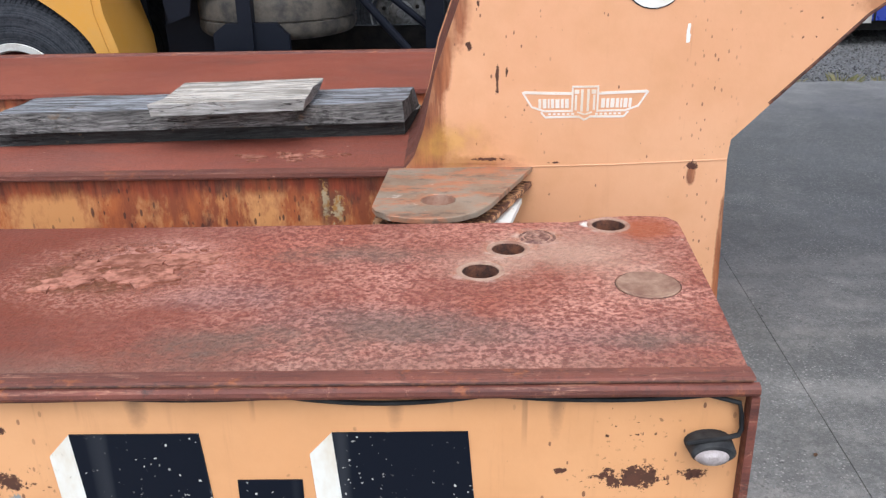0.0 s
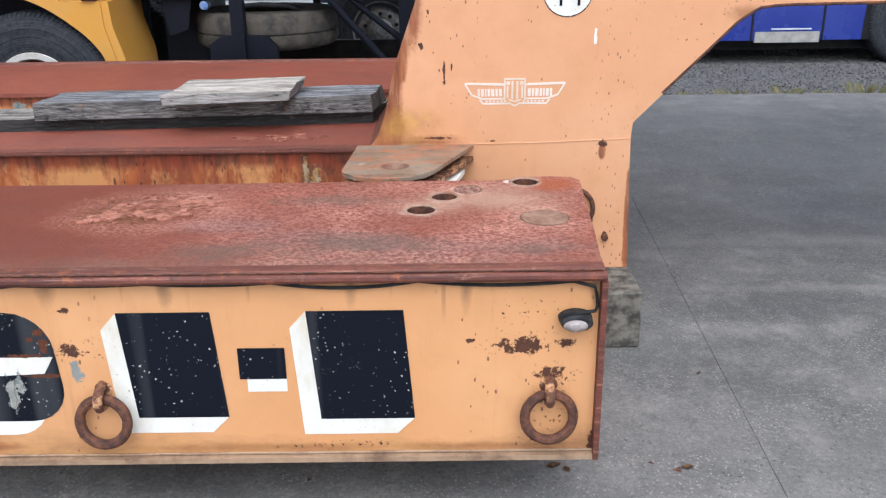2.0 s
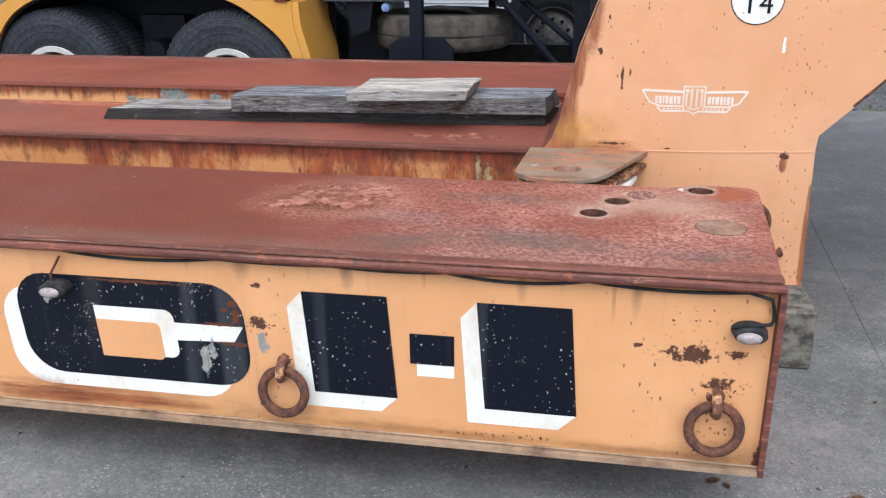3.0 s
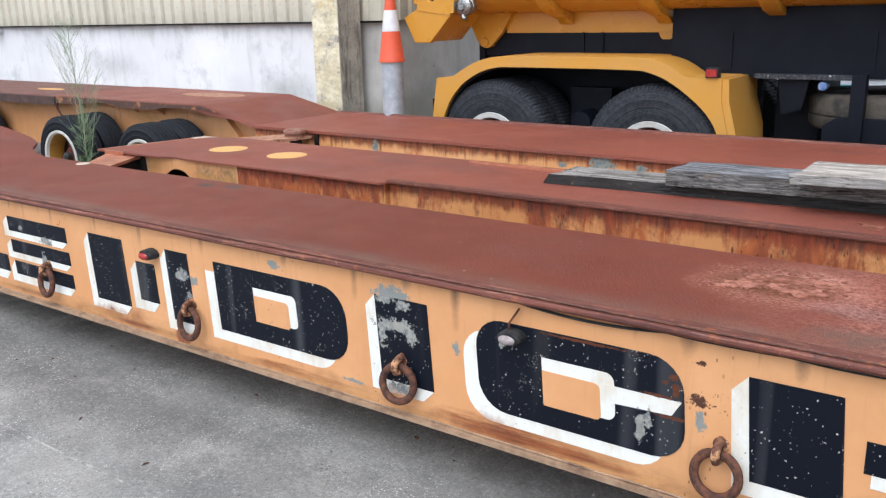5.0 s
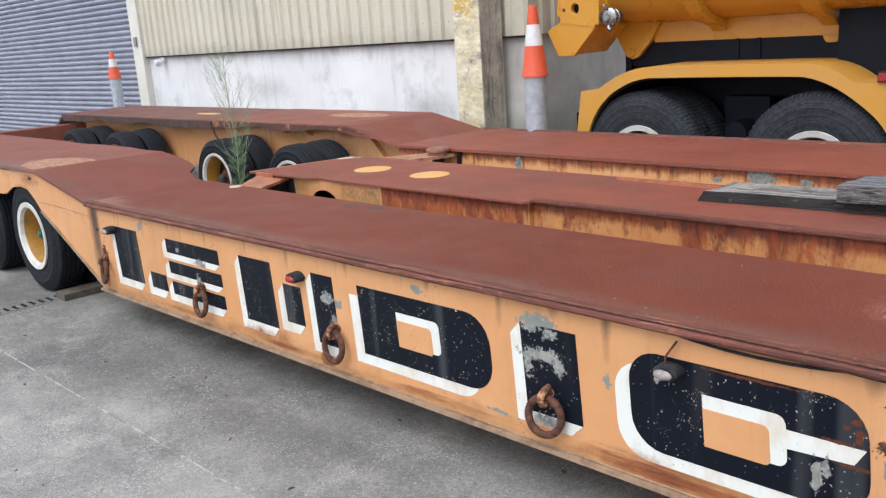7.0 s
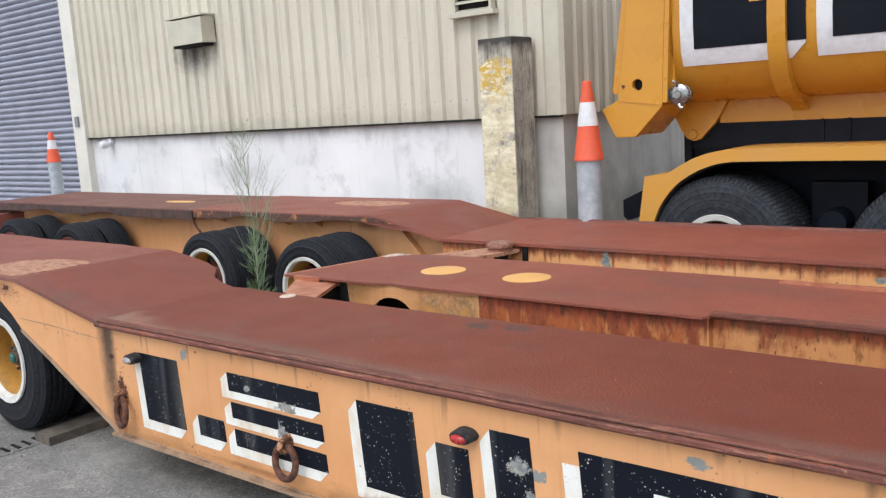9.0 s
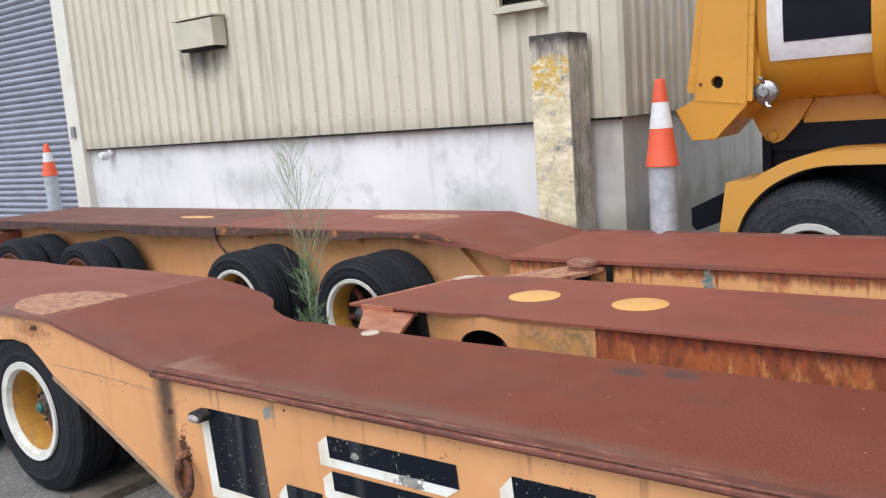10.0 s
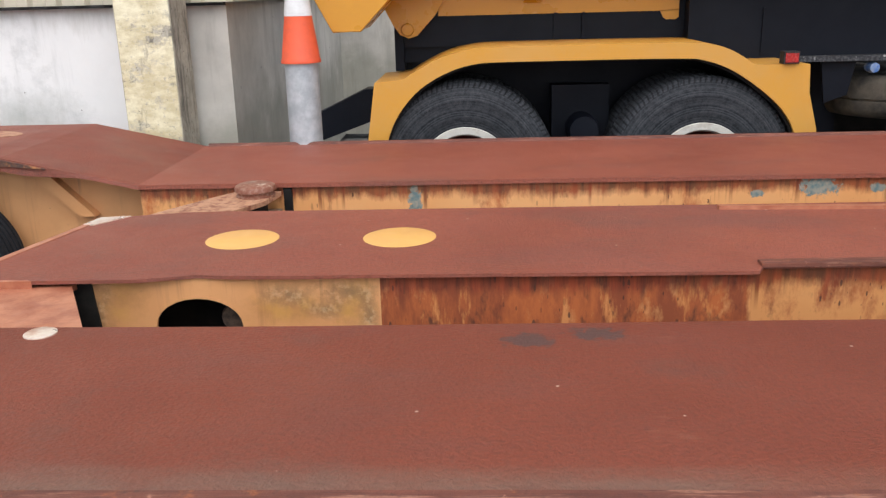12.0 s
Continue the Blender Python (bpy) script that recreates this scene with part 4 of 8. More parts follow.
# Serves dark greasy steel and also the sheets that stand for shade.
M_STEEL_SHADE = plain("dark_greasy_steel_and_shade", (0.008, 0.008, 0.009), (0.022, 0.02, 0.018), 9, 0.65)
M_GALV = plain("galvanised_steel", (0.36, 0.40, 0.43), (0.5, 0.54, 0.57), 14, 0.5, 0.35, (0.4, 0.65))
M_CABLE = plain("black_cable", (0.012, 0.012, 0.013), (0.03, 0.03, 0.03), 20, 0.6)
M_LENS = plain("cloudy_marker_lens", (0.40, 0.345, 0.33), (0.24, 0.20, 0.185), 40, 0.25)
M_LENS_RED = plain("red_marker_lens", (0.42, 0.025, 0.02), (0.25, 0.02, 0.02), 40, 0.25)
M_LAMP_BODY = plain("black_rubber_lamp_body", (0.02, 0.02, 0.021), (0.045, 0.045, 0.045), 30, 0.6)
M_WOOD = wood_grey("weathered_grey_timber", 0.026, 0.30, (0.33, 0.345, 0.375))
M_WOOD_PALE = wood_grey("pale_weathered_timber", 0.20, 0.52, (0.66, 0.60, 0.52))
# Lowest plank: the shade on its sides is put into a darker tone.
M_WOOD_DARK = wood_grey("dark_sided_timber", 0.014, 0.060, (0.50, 0.47, 0.43))
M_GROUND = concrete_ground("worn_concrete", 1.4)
M_JOINT = plain("pale_joint_filler", (0.46, 0.44, 0.405), (0.22, 0.21, 0.19), 24, 0.9, 0, (0.42, 0.6), 0.5)
M_JOINT_DIRT = plain("dirt_in_joint", (0.045, 0.043, 0.040), (0.19, 0.18, 0.165), 2.6, 0.9, 0, (0.46, 0.62), 0.5)
M_BLOCK = plain("mossy_concrete_block", (0.20, 0.18, 0.145), (0.045, 0.042, 0.034), 16, 0.9, 0, (0.40, 0.60), 0.9, 70)
M_CLAD = cladding_paint()
M_WALL = wall_paint()
M_POST = post_paint()
M_RETURN = return_wall()
M_TRIM = plain("cream_flashing", (0.56, 0.53, 0.42), (0.48, 0.455, 0.36), 4, 0.5)
M_JAMB = plain("pale_cream_jamb_paint", (0.70, 0.675, 0.60), (0.62, 0.595, 0.52), 3, 0.5)
M_SWITCH = plain("grey_switch_plastic", (0.16, 0.16, 0.165), (0.3, 0.3, 0.3), 40, 0.5)
M_CHOCK = plain("grey_brown_timber", (0.16, 0.135, 0.105), (0.075, 0.062, 0.05), 7, 0.9, 0, (0.4, 0.62), 0.6)
M_DOOR = plain("blue_grey_roller_shutter", (0.31, 0.32, 0.385), (0.255, 0.265, 0.32), 3, 0.5)
M_YELLOW = plain("glossy_golden_yellow_paint", (0.575, 0.272, 0.026), (0.53, 0.245, 0.024), 2.5, 0.3, 0, (0.4, 0.7), 0.04)
M_FENDER = plain("dusty_golden_yellow_paint", (0.56, 0.275, 0.034), (0.52, 0.285, 0.075), 1.6, 0.5, 0, (0.42, 0.72), 0.04)
M_CHASSIS = plain("dark_navy_chassis_paint", (0.0045, 0.006, 0.011), (0.008, 0.010, 0.016), 3, 0.5, 0, (0.4, 0.7), 0.05)
M_SCUFFED = plain("scuffed_dark_paint", (0.014, 0.016, 0.022), (0.42, 0.42, 0.42), 26, 0.55, 0.1, (0.62, 0.68), 0.3)
M_CHROME = plain("polished_coupling_metal", (0.36, 0.36, 0.35), (0.22, 0.22, 0.21), 30, 0.28, 0.85)
M_CONE = plain("orange_red_cone_plastic", (0.72, 0.10, 0.035), (0.60, 0.085, 0.035), 9, 0.5)
M_BAND = plain("white_reflective_sleeve", (0.72, 0.73, 0.74), (0.6, 0.6, 0.6), 12, 0.4)
M_BLUE = plain("deep_blue_coach_paint", (0.012, 0.028, 0.22), (0.02, 0.04, 0.25), 2, 0.25, 0, (0.4, 0.7), 0.02)
M_SILVER = plain("silver_step_panel", (0.45, 0.43, 0.39), (0.3, 0.29, 0.27), 9, 0.4, 0.3)
M_COACH = plain("white_coach_paint", (0.62, 0.64, 0.67), (0.55, 0.57, 0.6), 2, 0.3)
M_TEAL = plain("teal_stripe_paint", (0.03, 0.21, 0.25), (0.03, 0.18, 0.22), 3, 0.35)
M_GRAVEL = plain("dark_grey_gravel_bed", (0.07, 0.069, 0.068), (0.16, 0.155, 0.15), 18, 0.9, 0, (0.4, 0.65), 0.9, 80)
M_LEAF = plain("feathery_green_leaf", (0.13, 0.21, 0.09), (0.22, 0.31, 0.17), 12, 0.6)
M_GRASS = plain("dry_green_grass", (0.15, 0.16, 0.06), (0.28, 0.23, 0.12), 14, 0.7)
M_DEAD_LEAF = plain("dry_brown_leaf", (0.22, 0.12, 0.06), (0.09, 0.045, 0.025), 60, 0.8)
M_STEM = plain("pale_green_stem", (0.27, 0.34, 0.19), (0.33, 0.36, 0.24), 15, 0.7)


def stone_mat():
    k = Kit("loose_grey_stone", 0.9)
    n = k.node("ShaderNodeNewGeometry").outputs["Random Per Island"]
    return k.finish(k.mix(n, (0.038, 0.037, 0.035), (0.20, 0.195, 0.185)), 0.9)


M_STONE = stone_mat()
M_SILL = plain("dirty_tan_flange", (0.37, 0.245, 0.15), (0.15, 0.088, 0.055), 11, 0.75, 0, (0.46, 0.70), 0.5)
for m in (M_RUBBER, M_RUBBER_GREY, M_CHASSIS, M_STEEL_SHADE, M_CABLE, M_LAMP_BODY):
    m.node_tree.nodes["Principled BSDF"].inputs["Specular IOR Level"].default_value = 0.15


# ---- mesh kit ----
def thing(name, base, label, category, group="", kind=""):
    """An empty at the base of a thing; its parts hang under it."""
    ob = new(name)
    ob.location = base
    ob.empty_display_size = 0.1
    return tagged(ob, label, category, group, kind)


def mesh_of(name, bm, material, bevel=0.0, smooth=35, segments=1):
    if bevel:
        sharp = [e for e in bm.edges if len(e.link_faces) == 2 and e.calc_face_angle(0) > 0.6]
        bmesh.ops.bevel(bm, geom=sharp, offset=bevel, segments=segments, affect="EDGES", clamp_overlap=True)
    bmesh.ops.recalc_face_normals(bm, faces=bm.faces)
    me = bpy.data.meshes.new(name)
    bm.to_mesh(me)
    bm.free()
    me.materials.append(material)
    for p in me.polygons:
        p.use_smooth = True
    me.set_sharp_from_angle(angle=radians(smooth))
    return me


def part(name, bm, material, parent, label="", bevel=0.0, smooth=35, segments=1):
    """Links a bmesh, built in world metres, as one mesh object under a thing or a part."""
    ob = new(name, mesh_of(name, bm, material, bevel, smooth, segments))
    ob.parent = parent
    top = parent
    base = Vector(top.location)
    while top.parent:
        top = top.parent
        base = Vector(top.location)
    if parent.parent is None and parent.type == "EMPTY":
        ob.matrix_parent_inverse = Matrix.Translation(-base)
    return tagged(ob, label)


def whole(name, bm, material, label, category, group="", kind="", bevel=0.0, smooth=35):
    """A thing or a piece of the setting that is one mesh."""
    return tagged(new(name, mesh_of(name, bm, material, bevel, smooth)), label, category, group, kind)


def box(x0, x1, y0, y1, z0, z1, bm=None):
    bm = bm or bmesh.new()
    v = [bm.verts.new(p) for p in ((x0, y0, z0), (x1, y0, z0), (x1, y1, z0), (x0, y1, z0), (x0, y0, z1), (x1, y0, z1), (x1, y1, z1), (x0, y1, z1))]
    for f in ((0, 3, 2, 1), (4, 5, 6, 7), (0, 1, 5, 4), (1, 2, 6, 5), (2, 3, 7, 6), (3, 0, 4, 7)):
        bm.faces.new([v[i] for i in f])
    return bm


def prism(poly, a, b, plane="xz", bm=None):
    """A polygon of the plane xz, xy or yz, drawn out from a to b along the third axis."""
    bm = bm or bmesh.new()
    def at(p, h):
        return {"xz": (p[0], h, p[1]), "xy": (p[0], p[1], h), "yz": (h, p[0], p[1])}[plane]
    lo = [bm.verts.new(at(p, a)) for p in poly]
    hi = [bm.verts.new(at(p, b)) for p in poly]
    n = len(poly)
    bm.faces.new(lo)
    bm.faces.new(hi[::-1])
    for i in range(n):
        bm.faces.new((lo[i], hi[i], hi[(i + 1) % n], lo[(i + 1) % n]))
    return bm


def pierced(outer, holes, a, b, plane="xy"):
    """A plate with holes through it."""
    bm = bmesh.new()
    def at(p, h):
        return {"xz": (p[0], h, p[1]), "xy": (p[0], p[1], h)}[plane]
    rings = []
    for h in (a, b):
        loops, edges = [], []
        for loop in (outer, *holes):
            vs = [bm.verts.new(at(p, h)) for p in loop]
            edges += [bm.edges.new((vs[i], vs[(i + 1) % len(vs)])) for i in range(len(vs))]
            loops.append(vs)
        bmesh.ops.triangle_fill(bm, use_beauty=True, use_dissolve=False, edges=edges)
        rings.append(loops)
    for lo, hi in zip(*rings):
        for i in range(len(lo)):
            j = (i + 1) % len(lo)
            bm.faces.new((lo[i], hi[i], hi[j], lo[j]))
    return bm


def round_poly(cx, cy, r, n=20, ry=None):
    return [(cx + r * math.cos(2 * math.pi * i / n), cy + (ry or r) * math.sin(2 * math.pi * i / n)) for i in range(n)]


def lathe(profile, centre, axis="y", n=48, bm=None, closed=False):
    """Turns a profile of (radius, height) round an axis through centre."""
    bm = bm or bmesh.new()
    rows = []
    for i in range(n):
        a = 2 * math.pi * i / n
        c, s = math.cos(a), math.sin(a)
        row = []
        for r, h in profile:
            p = {"y": (r * c, h, r * s), "z": (r * c, r * s, h), "x": (h, r * c, r * s)}[axis]
            row.append(bm.verts.new(Vector(centre) + Vector(p)))
        rows.append(row)
    m = len(profile)
    for i in range(n):
        a, b = rows[i], rows[(i + 1) % n]
        for j in range(m if closed else m - 1):
            bm.faces.new((a[j], b[j], b[(j + 1) % m], a[(j + 1) % m]))
    bmesh.ops.remove_doubles(bm, verts=bm.verts, dist=1e-6)
    return bm


def tube(path, r, n=8, bm=None, taper=1.0):
    """A round bar along a path."""
    bm = bm or bmesh.new()
    path = [Vector(p) for p in path]
    rows = []
    for i, p in enumerate(path):
        d = (path[min(i + 1, len(path) - 1)] - path[max(i - 1, 0)]).normalized()
        u = d.orthogonal().normalized() if i == 0 else (u - d * u.dot(d)).normalized()
        w = d.cross(u)
        q = r * (1 + (taper - 1) * i / max(len(path) - 1, 1))
        rows.append([bm.verts.new(p + q * (u * math.cos(2 * math.pi * k / n) + w * math.sin(2 * math.pi * k / n))) for k in range(n)])
    for a, b in zip(rows, rows[1:]):
        for k in range(n):
            bm.faces.new((a[k], a[(k + 1) % n], b[(k + 1) % n], b[k]))
    bm.faces.new(rows[0][::-1])
    bm.faces.new(rows[-1])
    return bm


def loop_bar(centre, radius, r, tilt=Matrix(), n=32, m=10, squash=1.0):
    """A closed ring of round bar, standing in the plane xz before the tilt."""
    bm = bmesh.new()
    rows = []
    for i in range(n):
        a = 2 * math.pi * i / n
        out = Vector((math.cos(a), 0, math.sin(a) * squash))
        wob = 1 + 0.06 * noise.noise((math.cos(a) * 3 + centre[0] * 7, math.sin(a) * 3, 1))
        rows.append([bm.verts.new(Vector(centre) + tilt @ (out * radius + r * wob * (out * math.cos(2 * math.pi * k / m) + Vector((0, 1, 0)) * math.sin(2 * math.pi * k / m)))) for k in range(m)])
    for i in range(n):
        a, b = rows[i], rows[(i + 1) % n]
        for k in range(m):
            bm.faces.new((a[k], a[(k + 1) % m], b[(k + 1) % m], b[k]))
    return bm


def grid_sheet(xs, ys, height):
    """A sheet over the grid xs by ys, at the height that the function gives."""
    bm = bmesh.new()
    rows = [[bm.verts.new((x, y, height(x, y))) for y in ys] for x in xs]
    for a, b in zip(rows, rows[1:]):
        for j in range(len(ys) - 1):
            bm.faces.new((a[j], b[j], b[j + 1], a[j + 1]))
    return bm


def span(a, b, n):
    return [a + (b - a) * i / n for i in range(n + 1)]


# ---- ground ----
bm = grid_sheet(span(-400, 400, 8), span(-400, 400, 8), lambda x, y: -0.06)
whole("ground", bm, M_GRAVEL, "dark grey gravel yard reaching to the horizon", "ground", kind="structure")

JOINT, WIDE = 0.0018, 0.006
slabs = tagged(new("pavement"), "grey worn concrete yard slabs with joints", "pavement", kind="structure")
def joint_x(y):
    """The dark joint runs a little aslant to the trailer."""
    return 1.46 + 0.052 * (y - 1.76)


LINE = 0.893
for before in (True, False):
    for y0, y1 in ((-30.0, LINE), (LINE, 8.2)):
        far = y1 > 8
        a0, b0 = (-45.0, joint_x(y0) - JOINT) if before else (joint_x(y0) + JOINT, 32.0)
        x0, x1 = (-45.0, joint_x(y1)) if before else (joint_x(y1), 32.0)
        xs = span(x0 + JOINT, x1 - JOINT, 40)
        bm = bmesh.new()
        outline = [(a0, y0 + WIDE), (b0, y0 + WIDE)]
        if far:
            outline += [(x, y1 + 0.06 * noise.noise((x * 0.9, 0, 3)) + 0.03 * noise.noise((x * 4, 0, 5))) for x in reversed(xs)]
        else:
            outline += [(x1 - JOINT, y1 - WIDE), (x0 + JOINT, y1 - WIDE)]
        prism(outline, -0.15, 0.0, "xy", bm)
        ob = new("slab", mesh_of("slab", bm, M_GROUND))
        ob.parent = slabs
bm = prism([(joint_x(-30) - 0.03, -30), (joint_x(-30) + 0.03, -30), (joint_x(8.1) + 0.03, 8.1), (joint_x(8.1) - 0.03, 8.1)], -0.15, -0.0025, "xy")
pale = prism([(-45, LINE - 0.03), (32, LINE - 0.03), (32, LINE + 0.03), (-45, LINE + 0.03)], -0.15, -0.0015, "xy")
ob = new("joint_filler", mesh_of("joint_filler", pale, M_JOINT))
ob.parent = slabs
ob = new("joint_filler", mesh_of("joint_filler", bm, M_JOINT_DIRT))
ob.parent = slabs

# slotted drain across the slab by the trailer wheels
drain = thing("drain_grate", (-6.33, 0.6, 0.0), "narrow grey metal drain grate set in the concrete", "drain")
part("channel", box(-6.41, -6.25, -2.0, 2.6, 0.0005, 0.004), M_GROUND, drain)
slot = mesh_of("slot", box(-0.05, 0.05, -0.010, 0.010, 0.0, 0.0035), M_STEEL_SHADE)
for i in range(76):
    ob = new("slot", slot)
    ob.parent = drain
    ob.location = (0, -2.55 + i * 0.06, 0.004)

# loose stones past the slab edge, and bits lying on the concrete
def scatter(count, spread, size, lift):
    vs, fs = [], []
    for _ in range(count):
        x, y = spread()
        s = size * random.uniform(0.5, 1.5)
        o = len(vs)
        for px, py, pz in ((1, 0, 0), (-0.5, 0.9, 0), (-0.6, -0.8, 0), (0.1, 0.1, 0.8)):
            a = random.uniform(0, 6.3)
            vs.append((x + s * (px * math.cos(a) - py * math.sin(a)), y + s * (px * math.sin(a) + py * math.cos(a)), lift + s * (pz + random.uniform(-0.1, 0.2))))
        fs += [(o, o + 1, o + 3), (o + 1, o + 2, o + 3), (o + 2, o, o + 3), (o, o + 2, o + 1)]
    me = bpy.data.meshes.new("stones")
    me.from_pydata(vs, [], fs)
    return me


me = scatter(26000, lambda: (random.uniform(1.5, 9.0), 8.22 + 3.6 * random.random() ** 1.3), 0.0125, -0.06)
me.materials.append(M_STONE)
tagged(new("loose_gravel", me), "loose crushed grey stones beside the concrete slab", "gravel", kind="stuff")
me = scatter(260, lambda: (random.uniform(-7, 4), random.choice((random.uniform(0.3, 1.9), random.uniform(0.5, 7.5)))), 0.007, 0.0)
me.materials.append(M_STONE)
tagged(new("yard_litter", me), "tiny stones and crumbs lying on the concrete", "litter", kind="stuff")

me = scatter(70, lambda: (random.uniform(-7, 4), random.uniform(0.2, 2.2)), 0.016, 0.0)
for v in me.vertices:
    v.co.z = min(v.co.z, 0.006)
me.materials.append(M_RUST)
tagged(new("leaf_litter", me), "small dead brown leaves scattered on the concrete", "litter", kind="stuff")


def dead_leaf(x, y, size, turn):
    bm = bmesh.new()
    for f, w in ((-1.0, 0.05), (-0.5, 0.42), (0.0, 0.55), (0.5, 0.40), (1.0, 0.04)):
        for side in (-1, 0, 1):
            px, py = f * size, side * w * size
            bm.verts.new((x + px * math.cos(turn) - py * math.sin(turn), y + px * math.sin(turn) + py * math.cos(turn), 0.003 + 0.25 * size * abs(side) * (1 - abs(f)) + 0.15 * size * f * f))
    bm.verts.ensure_lookup_table()
    for i in range(4):
        for j in range(2):
            a = i * 3 + j
            bm.faces.new([bm.verts[q] for q in (a, a + 3, a + 4, a + 1)])
    bmesh.ops.solidify(bm, geom=bm.faces[:], thickness=0.0012)
    whole("dead_leaf", bm, M_DEAD_LEAF, "curled dry brown leaf lying on the concrete", "leaf", "dead leaves on the concrete")


for x, y, size, turn in ((0.76, 1.83, 0.028, 0.4), (0.80, 1.81, 0.018, 2.0), (1.19, 1.815, 0.022, 0.1), (1.40, 2.435, 0.012, 1.0), (-1.85, 1.78, 0.02, 2.6)):
    dead_leaf(x, y, size, turn)


def tuft(x, y, n, h):
    bm = bmesh.new()
    for _ in range(n):
        a, r = random.uniform(0, 6.3), random.uniform(0, 0.1)
        px, py = x + r * math.cos(a) * 1.6, y + r * math.sin(a)
        lean = random.uniform(0.2, 0.9) * h
        t = random.uniform(0.5, 1.0) * h
        c, s = math.cos(a), math.sin(a)
        v = [bm.verts.new(p) for p in ((px - 0.004 * s, py + 0.004 * c, -0.06), (px + 0.004 * s, py - 0.004 * c, -0.06), (px + lean * 0.5 * c, py + lean * 0.5 * s, t * 0.6 - 0.05), (px + lean * c, py + lean * s, t - 0.06))]
        bm.faces.new((v[0], v[1], v[2]))
        bm.faces.new((v[0], v[2], v[3]))
    return bm


for x, y, n, h in ((3.35, 8.26, 80, 0.12), (3.9, 8.27, 110, 0.14), (4.3, 8.3, 60, 0.1), (4.75, 8.3, 140, 0.16), (5.2, 8.27, 160, 0.13), (5.6, 8.28, 90, 0.12), (2.95, 8.3, 40, 0.09), (6.2, 8.3, 150, 0.16)):
    whole("grass_tuft", tuft(x, y, int(n * 0.6), h), M_GRASS, "short dry green grass tuft at the slab edge", "grass", "grass along the slab edge")

# ---- building behind ----
def corrugated(a, b, z0, z1, place):
    """Ribbed sheet steel from a to b; place(u, out, z) gives the point."""
    bm = bmesh.new()
    us = []
    u = a
    while u < b - 0.19:
        us += [(u, 0.0), (u + 0.078, 0.0), (u + 0.100, 0.034), (u + 0.168, 0.034)]
        u += 0.19
    us.append((b, 0.0))
    lo = [bm.verts.new(place(u, o, z0)) for u, o in us]
    hi = [bm.verts.new(place(u, o, z1)) for u, o in us]
    for i in range(len(us) - 1):
        bm.faces.new((lo[i], lo[i + 1], hi[i + 1], hi[i]))
    return bm


wall = thing("wall_north", (-9, 6, 0), "cream corrugated steel wall on a pale painted concrete base", "wall", kind="structure")
part("cladding", corrugated(-13.14, -5.53, 1.62, 6.5, lambda u, o, z: (u, 6.0 - o, z)), M_CLAD, wall, "cream ribbed sheet steel")
part("cladding", corrugated(6.12, 22.0, 1.62, 6.5, lambda u, o, z: (-5.40 + o, u, z)), M_CLAD, wall)
part("corner_flashing", prism([(-5.54, 5.965), (-5.40, 5.965), (-5.365, 6.0), (-5.365, 6.12), (-5.40, 6.12), (-5.42, 6.02), (-5.54, 6.02)], 1.62, 6.5, "xy"), M_TRIM, wall)
part("concrete_base", box(-13.14, -5.83, 6.05, 6.3, 0, 1.66), M_WALL, wall, "pale painted stained concrete", 0.01)
part("concrete_pier", box(-5.83, -5.43, 6.05, 6.3, 0, 1.66), M_RETURN, wall, "bare stained concrete", 0.01)
part("concrete_base", box(-5.67, -5.43, 6.3, 22, 0, 1.66), M_RETURN, wall, bevel=0.01)
part("backing", box(-13.14, -5.41, 6.06, 6.3, 1.66, 6.5), M_TRIM, wall)
part("backing", box(-5.67, -5.41, 6.3, 22, 1.66, 6.5), M_TRIM, wall)
# The shadow line below the overhanging sheets is drawn as a black strip.
part("shadow_strip", box(-13.14, -5.43, 5.99, 6.049, 1.600, 1.6195), M_LAMP_BODY, wall, "dark strip drawn as the shadow under the sheets")
screw = mesh_of("screw", lathe([(0.0, -0.01), (0.006, -0.008), (0.008, 0.0)], (0, 0, 0), "y", 8), M_GALV)
for i in range(40):
    ob = new("screw", screw)
    ob.parent = wall
    ob.location = (-13.14 + 0.058 + 0.19 * i + 9, -0.001, 1.80)
part("concrete_base", box(-5.43, -3.6, 10.8, 11.0, 0, 1.66), M_RETURN, wall, bevel=0.01)
part("cladding", corrugated(-5.40, -3.6, 1.62, 6.5, lambda u, o, z: (u, 10.78 - o, z)), M_CLAD, wall)
part("roof_edge", box(-30, -5.2, 5.8, 22, 6.5, 6.75), M_TRIM, wall)

jamb = thing("door_frame", (-13.3, 6, 0), "cream steel jamb of the roller door", "door frame", kind="structure")
part("jamb", box(-13.44, -13.14, 5.95, 6.3, 0, 6.5), M_JAMB, jamb, bevel=0.01)
part("jamb", box(-22.6, -22.2, 5.95, 6.3, 0, 6.5), M_JAMB, jamb, bevel=0.01)
part("head", box(-22.2, -13.44, 5.95, 6.3, 5.2, 6.5), M_TRIM, jamb, bevel=0.01)
far_wall = whole("wall_west", corrugated(-34, -22.6, 0, 6.5, lambda u, o, z: (u, 6.0 - o, z)), M_CLAD, "cream corrugated steel wall past the roller door", "wall", kind="structure")
door = thing("door_1", (-17.8, 6.12, 0), "closed blue-grey steel roller shutter door", "roller door", kind="structure")
slat = mesh_of("slat", prism([(6.115, 0.0), (6.08, 0.03), (6.075, 0.05), (6.085, 0.07), (6.12, 0.088), (6.14, 0.088), (6.14, 0.0)], -22.2, -13.44, "yz"), M_DOOR)
for i in range(58):
    ob = new("slat", slat)
    ob.parent = door
    ob.matrix_parent_inverse = Matrix.Translation((17.8, -6.12, 0))
    ob.location = (0, 0, 0.09 * i)


